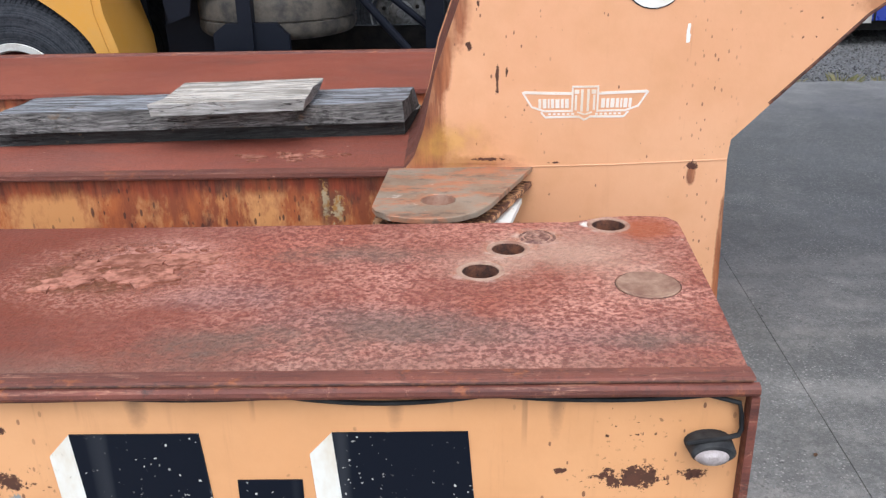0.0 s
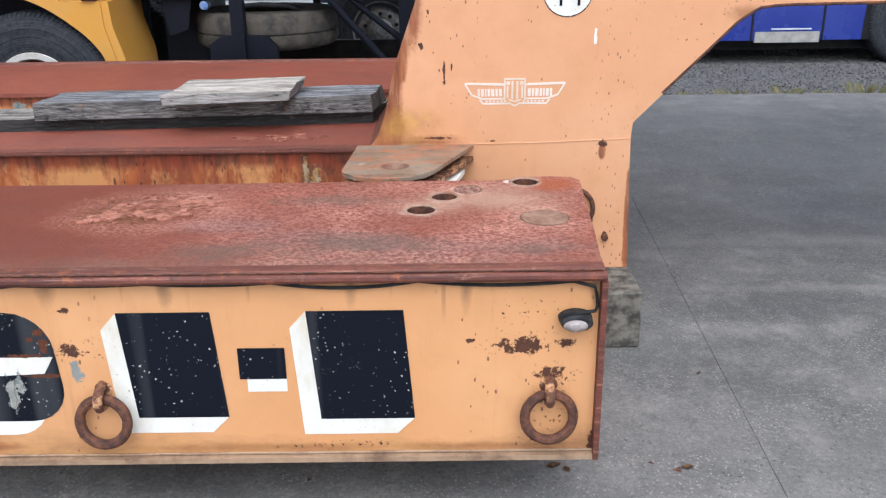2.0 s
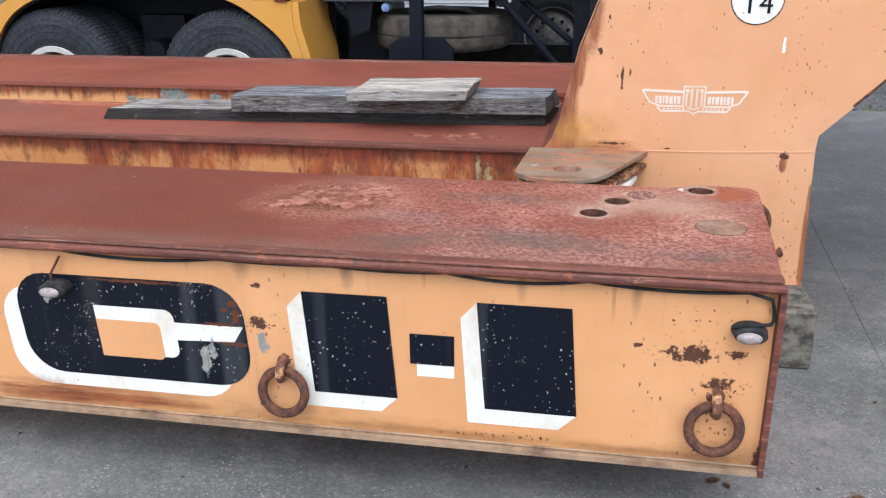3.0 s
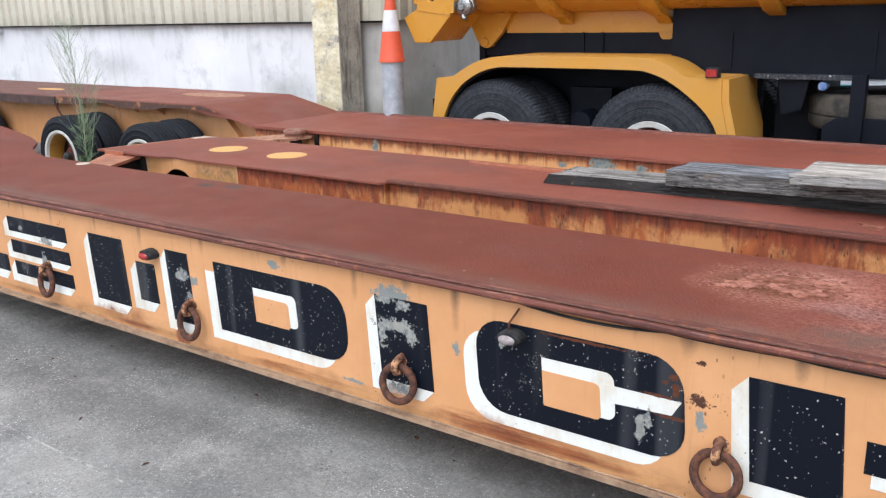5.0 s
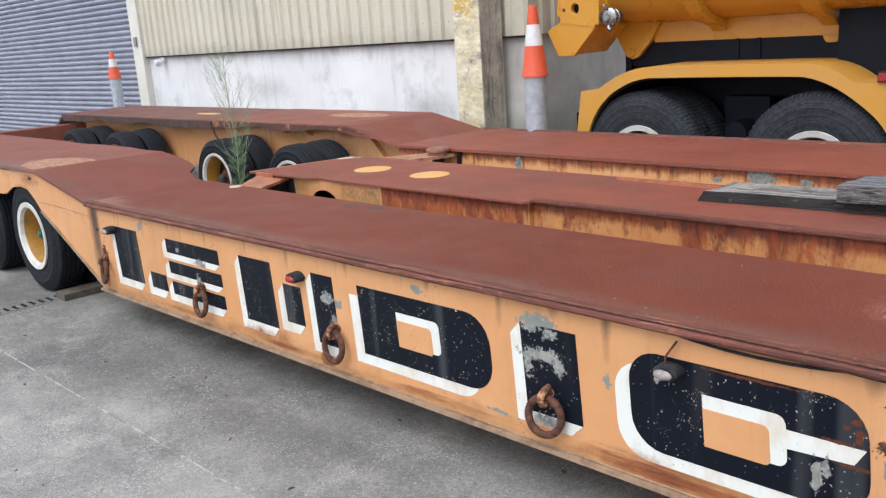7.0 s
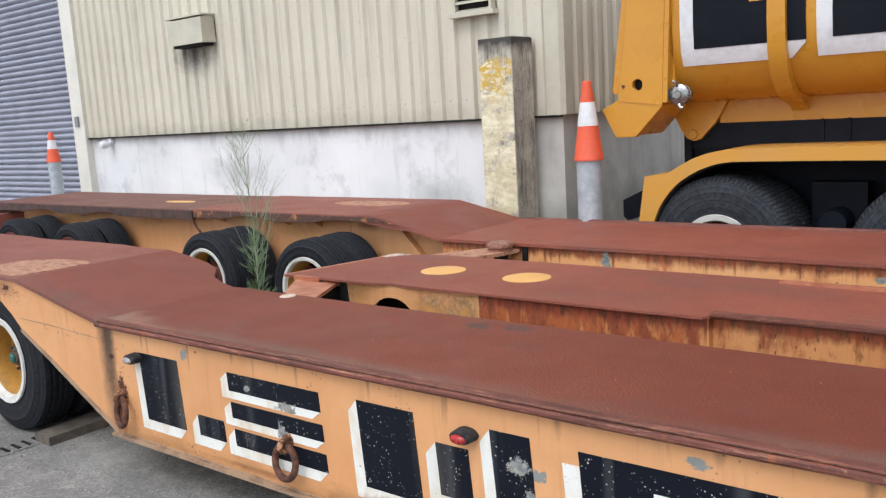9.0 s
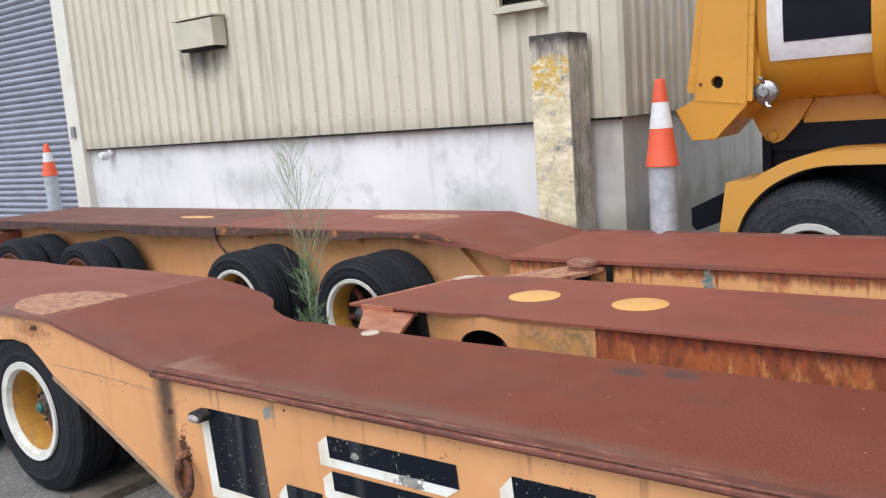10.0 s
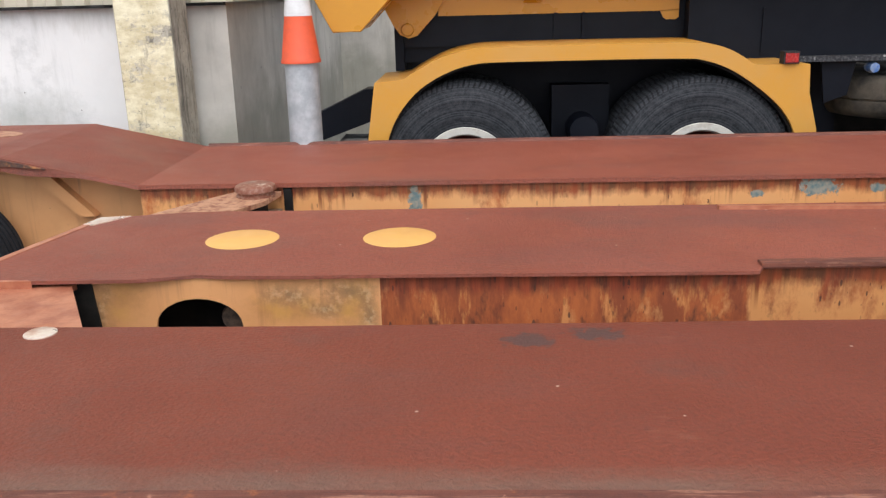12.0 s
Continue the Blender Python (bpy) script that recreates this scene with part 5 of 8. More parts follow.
def hood(x0, x1, z0, z1, deep, label):
    ob = thing("wall_vent", ((x0 + x1) / 2, 5.97, z0), label, "vent")
    part("hood", prism([(5.97, z1 + 0.02), (5.97 - deep, z1 - 0.02), (5.97 - deep, z0), (5.97, z0)], x0, x1, "yz"), M_TRIM, ob, bevel=0.008)
    # Solid block: shade of the open underside is put into its colour.
    part("throat", box(x0 + 0.05, x1 - 0.03, 6.0 - deep, 5.955, z0 - 0.03, z0 - 0.001), M_STEEL_SHADE, ob, "dark block standing for the shaded hollow under the hood")
    part("cap", box(x0 - 0.02, x1 + 0.02, 5.96 - deep, 5.97, z1, z1 + 0.02), M_TRIM, ob)
    return ob


hood(-10.69, -10.03, 2.66, 2.97, 0.19, "cream steel vent hood on the wall")
louvre = thing("wall_louvre", (-6.24, 5.97, 2.55), "dark louvred vent with a cream sill on the wall", "vent")
part("sill", box(-6.5, -6.0, 5.88, 5.98, 2.54, 2.58), M_TRIM, louvre, bevel=0.005)
# Near-black sheet that paints the shade behind the blades.
part("opening", box(-6.44, -6.06, 5.955, 5.965, 2.58, 3.1), M_STEEL_SHADE, louvre)
for i in range(6):
    part("blade", prism([(5.95, 2.60 + 0.08 * i), (5.90, 2.575 + 0.08 * i), (5.90, 2.585 + 0.08 * i), (5.95, 2.61 + 0.08 * i)], -6.44, -6.06, "yz"), M_TRIM, louvre)
for x in (-6.46, -6.06):
    part("side", box(x, x + 0.025, 5.90, 5.97, 2.58, 3.1), M_TRIM, louvre)
cctv = thing("wall_sensor", (-12.62, 5.95, 1.5), "small white sensor on the pale wall", "sensor")
part("mount", lathe([(0, -0.06), (0.05, -0.055), (0.06, 0.0)], (-12.62, 6.05, 1.56), "y", 16), M_BAND, cctv)
part("head", lathe([(0, -0.1), (0.045, -0.085), (0.06, -0.03), (0.045, 0.02), (0, 0.03)], (-12.62, 5.95, 1.52), "y", 16), M_BAND, cctv)
keybox = whole("switch_box", box(-13.33, -13.25, 5.92, 5.95, 1.78, 1.93), M_SWITCH, "small grey switch box on the door jamb", "switch", bevel=0.005)

# concrete post and the bollards with cones
post = bmesh.new()
box(-6.0, -5.655, 5.62, 5.95, 0, 2.3, post)
bmesh.ops.subdivide_edges(post, edges=[e for e in post.edges], cuts=6, use_grid_fill=True)
for v in post.verts:
    v.co += 0.006 * Vector((noise.noise(v.co * 5), noise.noise(v.co * 5 + Vector((9, 0, 0))), 0))
whole("concrete_post", post, M_POST, "weathered concrete post with flaking yellow paint by the wall", "post", bevel=0.006)


def bollard(x, y, r, top, cone_h, cone_r):
    b = thing("bollard", (x, y, 0), "galvanised steel pipe bollard", "bollard", "bollards with cones")
    part("pipe", lathe([(0, 0), (r, 0), (r, top - 0.02), (r * 0.8, top), (0, top)], (x, y, 0), "z", 32), M_GALV, b)
    c = thing("traffic_cone", (x, y, top - 0.02), "orange-red traffic cone with a white band on a bollard", "traffic cone", "bollards with cones")
    z = top - 0.03
    def at(f):
        return cone_r + (cone_r * 0.30 - cone_r) * f
    part("cone", lathe([(at(0) * 1.015, 0), (at(0) * 1.015, 0.015), (at(0.04), 0.025), (at(0.44), cone_h * 0.44)], (x, y, z), "z", 32), M_CONE, c)
    part("band", lathe([(at(0.44), cone_h * 0.44), (at(0.44) + 0.002, cone_h * 0.441), (at(0.74) + 0.002, cone_h * 0.74), (at(0.74), cone_h * 0.741)], (x, y, z), "z", 32), M_BAND, c, "white reflective band")
    part("tip", lathe([(at(0.74), cone_h * 0.74), (at(1), cone_h), (at(1) * 0.8, cone_h + 0.006), (0, cone_h + 0.004)], (x, y, z), "z", 32), M_CONE, c)


bollard(-4.83, 5.40, 0.098, 1.30, 0.60, 0.115)
bollard(-13.05, 5.40, 0.085, 1.36, 0.40, 0.095)

# ---- low loader trailer ----
trailer = thing("low_loader_trailer", (-3, 3.3, 0), "long orange low loader trailer with rusted red decks, parked on concrete", "trailer")
FY = 1.58                       # plane of the lettered side
DX0, DX1 = -5.48, 0.86          # level part of the near deck
TOP = 0.80


def wave(u, a, b, seed):
    return a * noise.noise((u * b, seed, 0.3))


# near side beam
holes = [round_poly(0.34, 2.08, 0.047), round_poly(0.415, 2.22, 0.044), round_poly(0.70, 2.385, 0.047)]
outer = [(DX0, 1.56)] + [(x, 1.56) for x in span(-5.0, 0.4, 12)] + [(0.832, 1.56), (0.857, 1.85), (0.889, 2.32), (0.893, 2.40), (0.87, 2.445), (0.80, 2.455), (0.70, 2.45)]
outer += [(x, 2.41 + wave(x, 0.012, 1.4, 5)) for x in span(0.6, -5.2, 24)] + [(-5.36, 2.42), (DX0, 2.41)]
part("deck_plate", pierced(outer, holes, TOP - 0.022, TOP), M_DECK, trailer, "rusted red steel deck plate")
for (cx, cy), r in (((0.34, 2.08), 0.047), ((0.415, 2.22), 0.044), ((0.70, 2.385), 0.047)):
    part("hole_collar", lathe([(r + 0.012, TOP + 0.0003), (r + 0.006, TOP + 0.003), (r - 0.001, TOP + 0.001), (r - 0.002, TOP - 0.002)], (cx, cy, 0), "z", 28), M_TAN, trailer)
    part("hole_sleeve", lathe([(0, TOP - 0.2), (r - 0.0015, TOP - 0.2), (r - 0.0015, TOP - 0.001)], (cx, cy, 0), "z", 24), M_RUST, trailer)
part("plug", lathe([(0, TOP + 0.001), (0.012, TOP + 0.001), (0.014, TOP + 0.004), (0.033, TOP + 0.004), (0.036, TOP - 0.004), (0.040, TOP - 0.004), (0.043, TOP + 0.004), (0.050, TOP)], (0.497, 2.30, 0), "z", 28), M_PLUG, trailer, "round rusted plug")
part("disc", lathe([(0, TOP + 0.0015), (0.06, TOP + 0.0015), (0.066, TOP + 0.0035), (0.071, TOP + 0.0035), (0.074, TOP)], (0.725, 1.988, 0), "z", 32), M_DISC_WORN, trailer, "flush round steel disc")
part("disc_groove", lathe([(0.074, TOP + 0.0012), (0.0765, TOP + 0.0012)], (0.725, 1.988, 0), "z", 32), M_RUST, trailer)


# flaking scale on the plates
def scale_patch(count, mx, my, wx, wy, top, sizes):
    for i in range(count):
        a, r = random.uniform(0, 6.3), random.random() ** 0.7
        cx, cy, s = mx + wx * r * math.cos(a), my + wy * r * math.sin(a), random.choice(sizes)
        n = 14
        rs = [s * (0.7 + 0.9 * noise.noise((2 * math.cos(j * 0.45) + i, 2 * math.sin(j * 0.45), i * 0.7)) + 0.15 * random.random()) for j in range(n)]
        poly = [(cx + max(q, 0.2 * s) * math.cos(2 * math.pi * j / n) * 1.5, cy + max(q, 0.2 * s) * math.sin(2 * math.pi * j / n)) for j, q in enumerate(rs)]
        part("rust_flake", prism(poly, top - 0.001, top + random.uniform(0.002, 0.007), "xy"), M_FLAKE, trailer)


scale_patch(60, -0.53, 2.13, 0.21, 0.16, TOP, (0.004, 0.006, 0.008, 0.011, 0.018))
scale_patch(9, -0.62, 2.07, 0.11, 0.08, TOP, (0.020, 0.03, 0.04))
scale_patch(13, -0.47, 2.12, 0.13, 0.09, TOP, (0.022, 0.034, 0.046, 0.058))
scale_patch(22, -0.36, 3.17, 0.25, 0.07, 0.785, (0.008, 0.012, 0.016, 0.022))

part("edge_bar", tube([(x, 1.556, 0.784 + wave(x, 0.004, 0.9, 2) + wave(x, 0.0015, 6, 4)) for x in span(DX0 + 0.02, 0.842, 80)], 0.0135, 10), M_BAR, trailer, "rubbed red rolled edge")
# Thin dark line along the groove between deck and edge bar.
part("dark_line", tube([(x, 1.556, 0.8005 + wave(x, 0.001, 3.0, 9)) for x in span(DX0 + 0.03, 0.83, 60)], 0.0024, 6), M_RUST, trailer)
part("edge_strip", prism([(1.558, 0.799), (1.60, 0.801), (1.60, 0.806), (1.562, 0.805)], DX0 + 0.02, 0.836, "yz"), M_LIP, trailer)
side = [(-6.98, 0.915), (-6.3, 0.93), (DX0, 0.775), (0.829, 0.775), (0.829, 0.229), (-5.40, 0.229), (-6.05, 0.55), (-6.30, 0.66), (-6.40, 0.735), (-6.50, 0.795), (-6.64, 0.807), (-6.80, 0.79), (-6.98, 0.72)]
part("side_panel", prism(side, FY, FY + 0.012), M_FACE, trailer, "orange side panel with worn paint and rust spots")
part("inner_panel", box(-5.35, 0.82, 2.25, 2.262, 0.25, 0.58), M_WEB_PALE, trailer)
part("bottom_flange", prism([(-5.44, 1.558), (0.842, 1.558), (0.85, 2.3), (-5.44, 2.3)], 0.213, 0.229, "xy"), M_SILL, trailer, "dirty lower flange", 0.004)
part("weld_bead", tube([(x, FY - 0.003, 0.234 + wave(x, 0.002, 9, 6)) for x in span(-5.4, 0.84, 60)], 0.004, 6), M_SILL, trailer)
part("bottom_flange", prism([(-5.40, 0.213), (-5.38, 0.235), (-6.04, 0.55), (-6.30, 0.665), (-6.31, 0.645), (-6.06, 0.53)], FY - 0.004, 2.2), M_SILL, trailer)
part("end_plate", prism([(1.552, 0.215), (1.552, 0.765), (1.60, 0.778), (2.36, 0.778), (2.36, 0.215)], 0.830, 0.846, "yz"), M_BAR, trailer, "rusted end plate with rubbed edges", 0.003)
for i in range(9):
    x = -4.9 + i * 0.68
    part("rib", box(x, x + 0.015, FY + 0.013, 2.25, 0.236, 0.776), M_WEB_PALE, trailer)

# cable clipped under the edge
sag = []
for a, b, d in ((-1.23, -0.73, 0.016), (-0.73, -0.38, 0.004), (-0.38, -0.05, 0.006), (-0.05, 0.34, 0.017), (0.34, 0.80, 0.014)):
    sag += [(a + (b - a) * f, 1.568, 0.769 - 4 * d * f * (1 - f)) for f in span(0, 0.9, 9)]
sag += [(0.812, 1.562, 0.75), (0.820, 1.566, 0.72), (0.822, 1.562, 0.692), (0.815, 1.556, 0.682), (0.785, 1.545, 0.683), (0.745, 1.540, 0.681), (0.715, 1.545, 0.672)]
part("cable", tube(sag, 0.005, 8), M_CABLE, trailer, "black cable hanging under the deck edge")
part("cable", tube([(-1.23, 1.563, 0.75), (-1.25, 1.562, 0.72), (-1.27, 1.562, 0.69), (-1.265, 1.56, 0.66)], 0.004, 6), M_RUST, trailer)


def ring(x, tilt, turn):
    hang = 0.40
    lug = lathe([(0.0, -0.006), (0.020, -0.005), (0.026, 0.0)], (x, FY, 0.445), "y", 14)
    tube([(x, FY, 0.462), (x, FY - 0.026, 0.460), (x, FY - 0.05, 0.446), (x, FY - 0.054, 0.428), (x, FY - 0.046, 0.412), (x, FY - 0.02, 0.405), (x, FY, 0.408)], 0.0135, 10, lug)
    ob = part("lug", lug, M_LUG, trailer, "rusted steel lug with worn orange paint")
    c = Vector((x, FY - 0.034, 0.362))
    part("tie_ring", loop_bar(c, 0.068, 0.0145, Euler((radians(-8), radians(tilt * 0.5), radians(turn))).to_matrix()), M_RUST, ob, "thick rusted lashing ring")


for x, tilt, turn in ((-5.31, 24, -16), (-4.12, 8, -6), (-2.955, 10, -4), (-1.745, 8, 6), (-0.545, -4, -3), (0.70, 4, 2)):
    ring(x, tilt, turn)


def marker(x, z, material, label):
    body = lathe([(0.0, -0.052), (0.036, -0.052), (0.043, -0.046), (0.046, -0.012), (0.046, 0.0)], (0, 0, 0), "y", 24)
    for v in body.verts:
        v.co = Vector((x + v.co.x, FY + v.co.y, z + v.co.z * 0.55))
    ob = part("marker_lamp", body, M_LAMP_BODY, trailer, label)
    lens = lathe([(0.0, -0.066), (0.018, -0.064), (0.030, -0.057), (0.035, -0.046), (0.035, -0.03)], (0, 0, 0), "y", 24)
    for v in lens.verts:
        v.co = Vector((x - 0.004 + v.co.x, FY + v.co.y, z - 0.004 + v.co.z * 0.52))
    part("lens", lens, material, ob)


marker(-5.17, 0.648, M_LENS, "clouded side marker lamp")
marker(-3.21, 0.648, M_LENS_RED, "red side marker lamp, cracked")
marker(-1.255, 0.648, M_LENS, "clouded side marker lamp")
marker(0.765, 0.655, M_LENS, "clouded side marker lamp with black surround")


# painted blocks on the side: plain shapes, black with a white left and lower edge
def slab_shape(poly, material, lift=0.0, name="painted_block"):
    part(name, prism(poly, FY - 0.002 - lift, FY + 0.003), material, trailer, smooth=20)


def lean(x0, x1, z0, z1, s=0.024, dx=0.05, dz=0.05, round_r=0.0):
    """A leaning black block with its white edge; x0, x1 hold at the upper edge."""
    k = s / 0.33
    def at(x, z):
        return (x + k * (0.68 - z), z)
    white = [at(x0, z1), at(x0 - dx, z1 - dz), (at(x0, z0)[0] - dx, z0 - dz), (at(x1, z0)[0] - dx, z0 - dz), at(x1, z0), at(x1, z0 + 0.002), at(x0, z0 + 0.002)]
    slab_shape([at(x0, z1), at(x0 - dx, z1 - dz), (at(x0, z0)[0] - dx, z0 - dz), (at(x1, z0)[0] - dx, z0 - dz), at(x1, z0), at(x0, z0)], M_WHITE, 0.0, "painted_edge")
    slab_shape([at(x0, z1), at(x1, z1), at(x1, z0), at(x0, z0)], M_BLACK, 0.001)


def rounded(x0, x1, z0, z1, r, left=False):
    pts = []
    for cx, cz, a0 in ((x1 - r, z1 - r, 0), (x0 + r, z1 - r, 90), (x0 + r, z0 + r, 180), (x1 - r, z0 + r, 270)):
        if a0 in (90, 180) and not left:
            pts.append((x0, z1) if a0 == 90 else (x0, z0))
        else:
            pts += [(cx + r * math.cos(radians(a0 + d)), cz + r * math.sin(radians(a0 + d))) for d in range(0, 91, 15)]
    return [(x + 0.07 * (0.68 - z), z) for x, z in pts]


lean(-5.15, -4.85, 0.35, 0.675)
lean(-4.745, -4.56, 0.35, 0.445)
lean(-4.49, -3.93, 0.595, 0.675, dz=0.035, dx=0.05)
lean(-4.49, -3.93, 0.475, 0.545, dz=0.035, dx=0.05)
lean(-4.49, -3.93, 0.35, 0.425, dz=0.045, dx=0.05)
lean(-3.725, -3.45, 0.345, 0.68)
lean(-3.36, -3.22, 0.40, 0.59, dx=0.05)
lean(-3.12, -2.965, 0.345, 0.68, dx=0.045)
slab_shape([(x - 0.058, z - 0.048) for x, z in rounded(-2.79, -2.03, 0.362, 0.672, 0.12)], M_WHITE, -0.001, "painted_edge")
slab_shape(rounded(-2.79, -2.03, 0.362, 0.672, 0.12), M_BLACK, 0.0)
slab_shape(rounded(-2.55, -2.30, 0.455, 0.595, 0.025), M_WHITE, 0.001, "painted_edge")
slab_shape(rounded(-2.55, -2.345, 0.445, 0.56, 0.02), M_FACE, 0.002, "painted_centre")
lean(-1.87, -1.625, 0.35, 0.685, dx=0.05)
slab_shape([(x - 0.055, z - 0.045) for x, z in rounded(-1.42, -0.672, 0.348, 0.685, 0.11, True)], M_WHITE, -0.001, "painted_edge")
slab_shape(rounded(-1.42, -0.672, 0.348, 0.685, 0.11, True), M_BLACK, 0.0)
slab_shape(rounded(-1.16, -0.90, 0.43, 0.59, 0.03), M_WHITE, 0.001, "painted_edge")
slab_shape(rounded(-1.16, -0.95, 0.42, 0.545, 0.02), M_FACE, 0.002, "painted_centre")
slab_shape([(-0.93, 0.49), (-0.93, 0.55), (-0.67, 0.55), (-0.70, 0.50)], M_WHITE, 0.002, "painted_edge")
lean(-0.48, -0.225, 0.355, 0.68)
lean(0.035, 0.30, 0.345, 0.68)
slab_shape([(-0.14, 0.435), (-0.14, 0.475), (-0.03, 0.475), (-0.03, 0.435)], M_WHITE, 0.0, "painted_edge")
slab_shape([(-0.16, 0.475), (-0.16, 0.57), (-0.03, 0.57), (-0.03, 0.475)], M_BLACK, 0.001)
# grey filler patches
for cx, cz, sx, sz in ((-1.77, 0.578, 0.06, 0.018), (-0.80, 0.44, 0.012, 0.05), (-4.12, 0.577, 0.045, 0.014)):
    poly = []
    for j in range(26):
        q = 0.6 + 0.8 * abs(noise.noise((cx * 9 + 2.2 * math.cos(j * 0.2417), 2.2 * math.sin(j * 0.2417), cz * 7))) + random.uniform(-0.12, 0.12)
        poly.append((cx + sx * q * math.cos(2 * math.pi * j / 26), cz + sz * q * math.sin(2 * math.pi * j / 26)))
    slab_shape(poly, M_GREY, 0.003, "filler_patch")


part("seam", tube([(-6.30, FY - 0.001, 0.72), (-6.0, FY - 0.001, 0.718), (-5.62, FY - 0.001, 0.705), (-5.50, FY - 0.001, 0.70)], 0.002, 6), M_SILL, trailer)

# raised rear decks over the wheels
def ramp(x, lo=DX0, hi=-6.27, top=0.95):
    f = min(max((lo - x) / (lo - hi), 0), 1)
    return TOP + (top - TOP) * f


def hump(y0, y1, x_end, arches, edge_y, skirt, name_label):
    """Deck sheet that climbs from the level deck; arches scallop the inner edge."""
    xs = sorted(span(DX0, x_end, 60) + [-6.27], reverse=True)
    bm = bmesh.new()
    rows = []
    for x in xs:
        z = ramp(x)
        cut = 0.0
        for ax in arches:
            d = abs(x - ax)
            if d < 0.36:
                cut = max(cut, 0.035 * (1 - (d / 0.36) ** 2))
        if x > -5.86:
            f = min((x + 5.86) / 0.24, 1)
            cut = max(cut, 0.16 * f * f * (3 - 2 * f))
        a, b = (y0, y1 - cut) if edge_y > y0 else (y0 + cut, y1)
        rows.append([bm.verts.new((x, a + (b - a) * f, z + h)) for f, h in ((0, -0.02), (0, 0), (0.33, 0), (0.66, 0), (1, 0), (1, -0.02))])
    for p, q in zip(rows, rows[1:]):
        for j in range(5):
            bm.faces.new((p[j], q[j], q[j + 1], p[j + 1]))
        bm.faces.new((p[5], q[5], q[0], p[0]))
    bm.faces.new(rows[0])
    bm.faces.new(rows[-1][::-1])
    part("raised_deck", bm, M_DECK_FAR, trailer, name_label, smooth=5)


hump(1.56, 2.57, -11.8, (-6.45, -7.75), 2.57, 0.02, "rusted red raised wheel deck")
# worn bare oval on the raised deck
rim_line = [(-6.30, 2.03), (-6.31, 1.85), (-6.32, 1.70), (-6.335, 1.60)] + [(-6.335 - 0.55 * math.sin(radians(d)) ** 0.8, 1.83 - 0.235 * math.cos(radians(d))) for d in range(12, 176, 6)]
poly = [(x + (0.035 * noise.noise((x * 9, y * 16, 2)) if x < -6.34 else 0.006 * noise.noise((x, y * 30, 2))), y + 0.02 * noise.noise((x * 11, y * 9, 5))) for x, y in rim_line]
part("worn_patch", prism(poly, 0.949, 0.9525, "xy"), M_PATCH, trailer, "bare rubbed steel patch")

# near rear side panel with wheel arches
def arch_side(y, arches, x0, x1, top, material, low, y1=None):
    pts = [(x0, top)]
    pts += [(x1, top)]
    xs = span(x1, x0, 90)
    for x in xs:
        z = low
        for ax in arches:
            d = abs(x - ax)
            if d < 0.50:
                z = max(z, 0.42 + math.sqrt(max(0.25 - d * d, 0)) * 0.9)
        pts.append((x, min(z, top - 0.03)))
    part("rear_side", prism(pts, y, (y1 or y) + 0.012), material, trailer)


arch_side(FY, (-6.62, -7.73, -9.4, -10.5), -6.98, -11.8, 0.928, M_FACE, 0.72)
part("rear_inner_beam", box(-11.8, -6.35, 2.2, 2.3, 0.45, 0.93), M_WEB_PALE, trailer)
part("rear_end", box(-11.82, -11.76, 1.58, 2.55, 0.6, 0.94), M_DECK_FAR, trailer, bevel=0.004)
part("rear_cross_beam", box(-12.3, -12.05, 1.7, 5.2, 0.5, 0.80), M_DECK_FAR, trailer, bevel=0.006)


# wheels
def tyre_mesh(R, rr, w, n=56, lugs=False, deep=0.012):
    """Profile of radius and width, with three grooves round the tread."""
    prof = [(rr, 0.03 * w), (rr + 0.012, 0.0), (rr + 0.30 * (R - rr), -0.042 * w), (rr + 0.34 * (R - rr), -0.056 * w), (rr + 0.38 * (R - rr), -0.048 * w), (rr + 0.6 * (R - rr), -0.055 * w), (rr + 0.64 * (R - rr), -0.066 * w), (rr + 0.68 * (R - rr), -0.05 * w), (R - 0.045, -0.02 * w), (R - 0.018, 0.04 * w), (R - 0.004, 0.09 * w)]
    for g in (0.26, 0.42, 0.58, 0.74):
        prof += [(R, (g - 0.035) * w), (R - deep, (g - 0.025) * w), (R - deep, (g + 0.025) * w), (R, (g + 0.035) * w)]
    prof += [(R - 0.004, 0.91 * w), (R - 0.018, 0.96 * w), (R - 0.045, 1.02 * w), (rr + 0.6 * (R - rr), 1.055 * w), (rr + 0.35 * (R - rr), 1.045 * w), (rr + 0.012, w), (rr, 0.97 * w)]
    bm = lathe(prof, (0, 0, 0), "y", n)
    if lugs:
        for v in bm.verts:
            r = math.hypot(v.co.x, v.co.z)
            if r > R - 0.03:
                turn = (math.atan2(v.co.z, v.co.x) / (2 * math.pi) * n + 0.5) // 1
                shoulder = v.co.y < 0.2 * w or v.co.y > 0.8 * w
                q = (r - (0.009 if turn % 4 < 1 and shoulder else 0.0)) / r
                v.co.x, v.co.z = v.co.x * q, v.co.z * q
                v.co.y += 0.006 * (1 if turn % 4 < 2 else -1) if not shoulder else 0.0
    return mesh_of("wheel", bm, M_RUBBER)


def rim_mesh(rr, w, deep, lip=0.0):
    prof = [(rr + 0.02 + lip, -0.004 - lip * 0.3), (rr + 0.018 + lip, -0.016 - lip * 0.3), (rr - 0.004, -0.014), (rr - 0.016, 0.012)]
    return mesh_of("rim", lathe(prof, (0, 0, 0), "y", 48), M_RIM_WHITE)


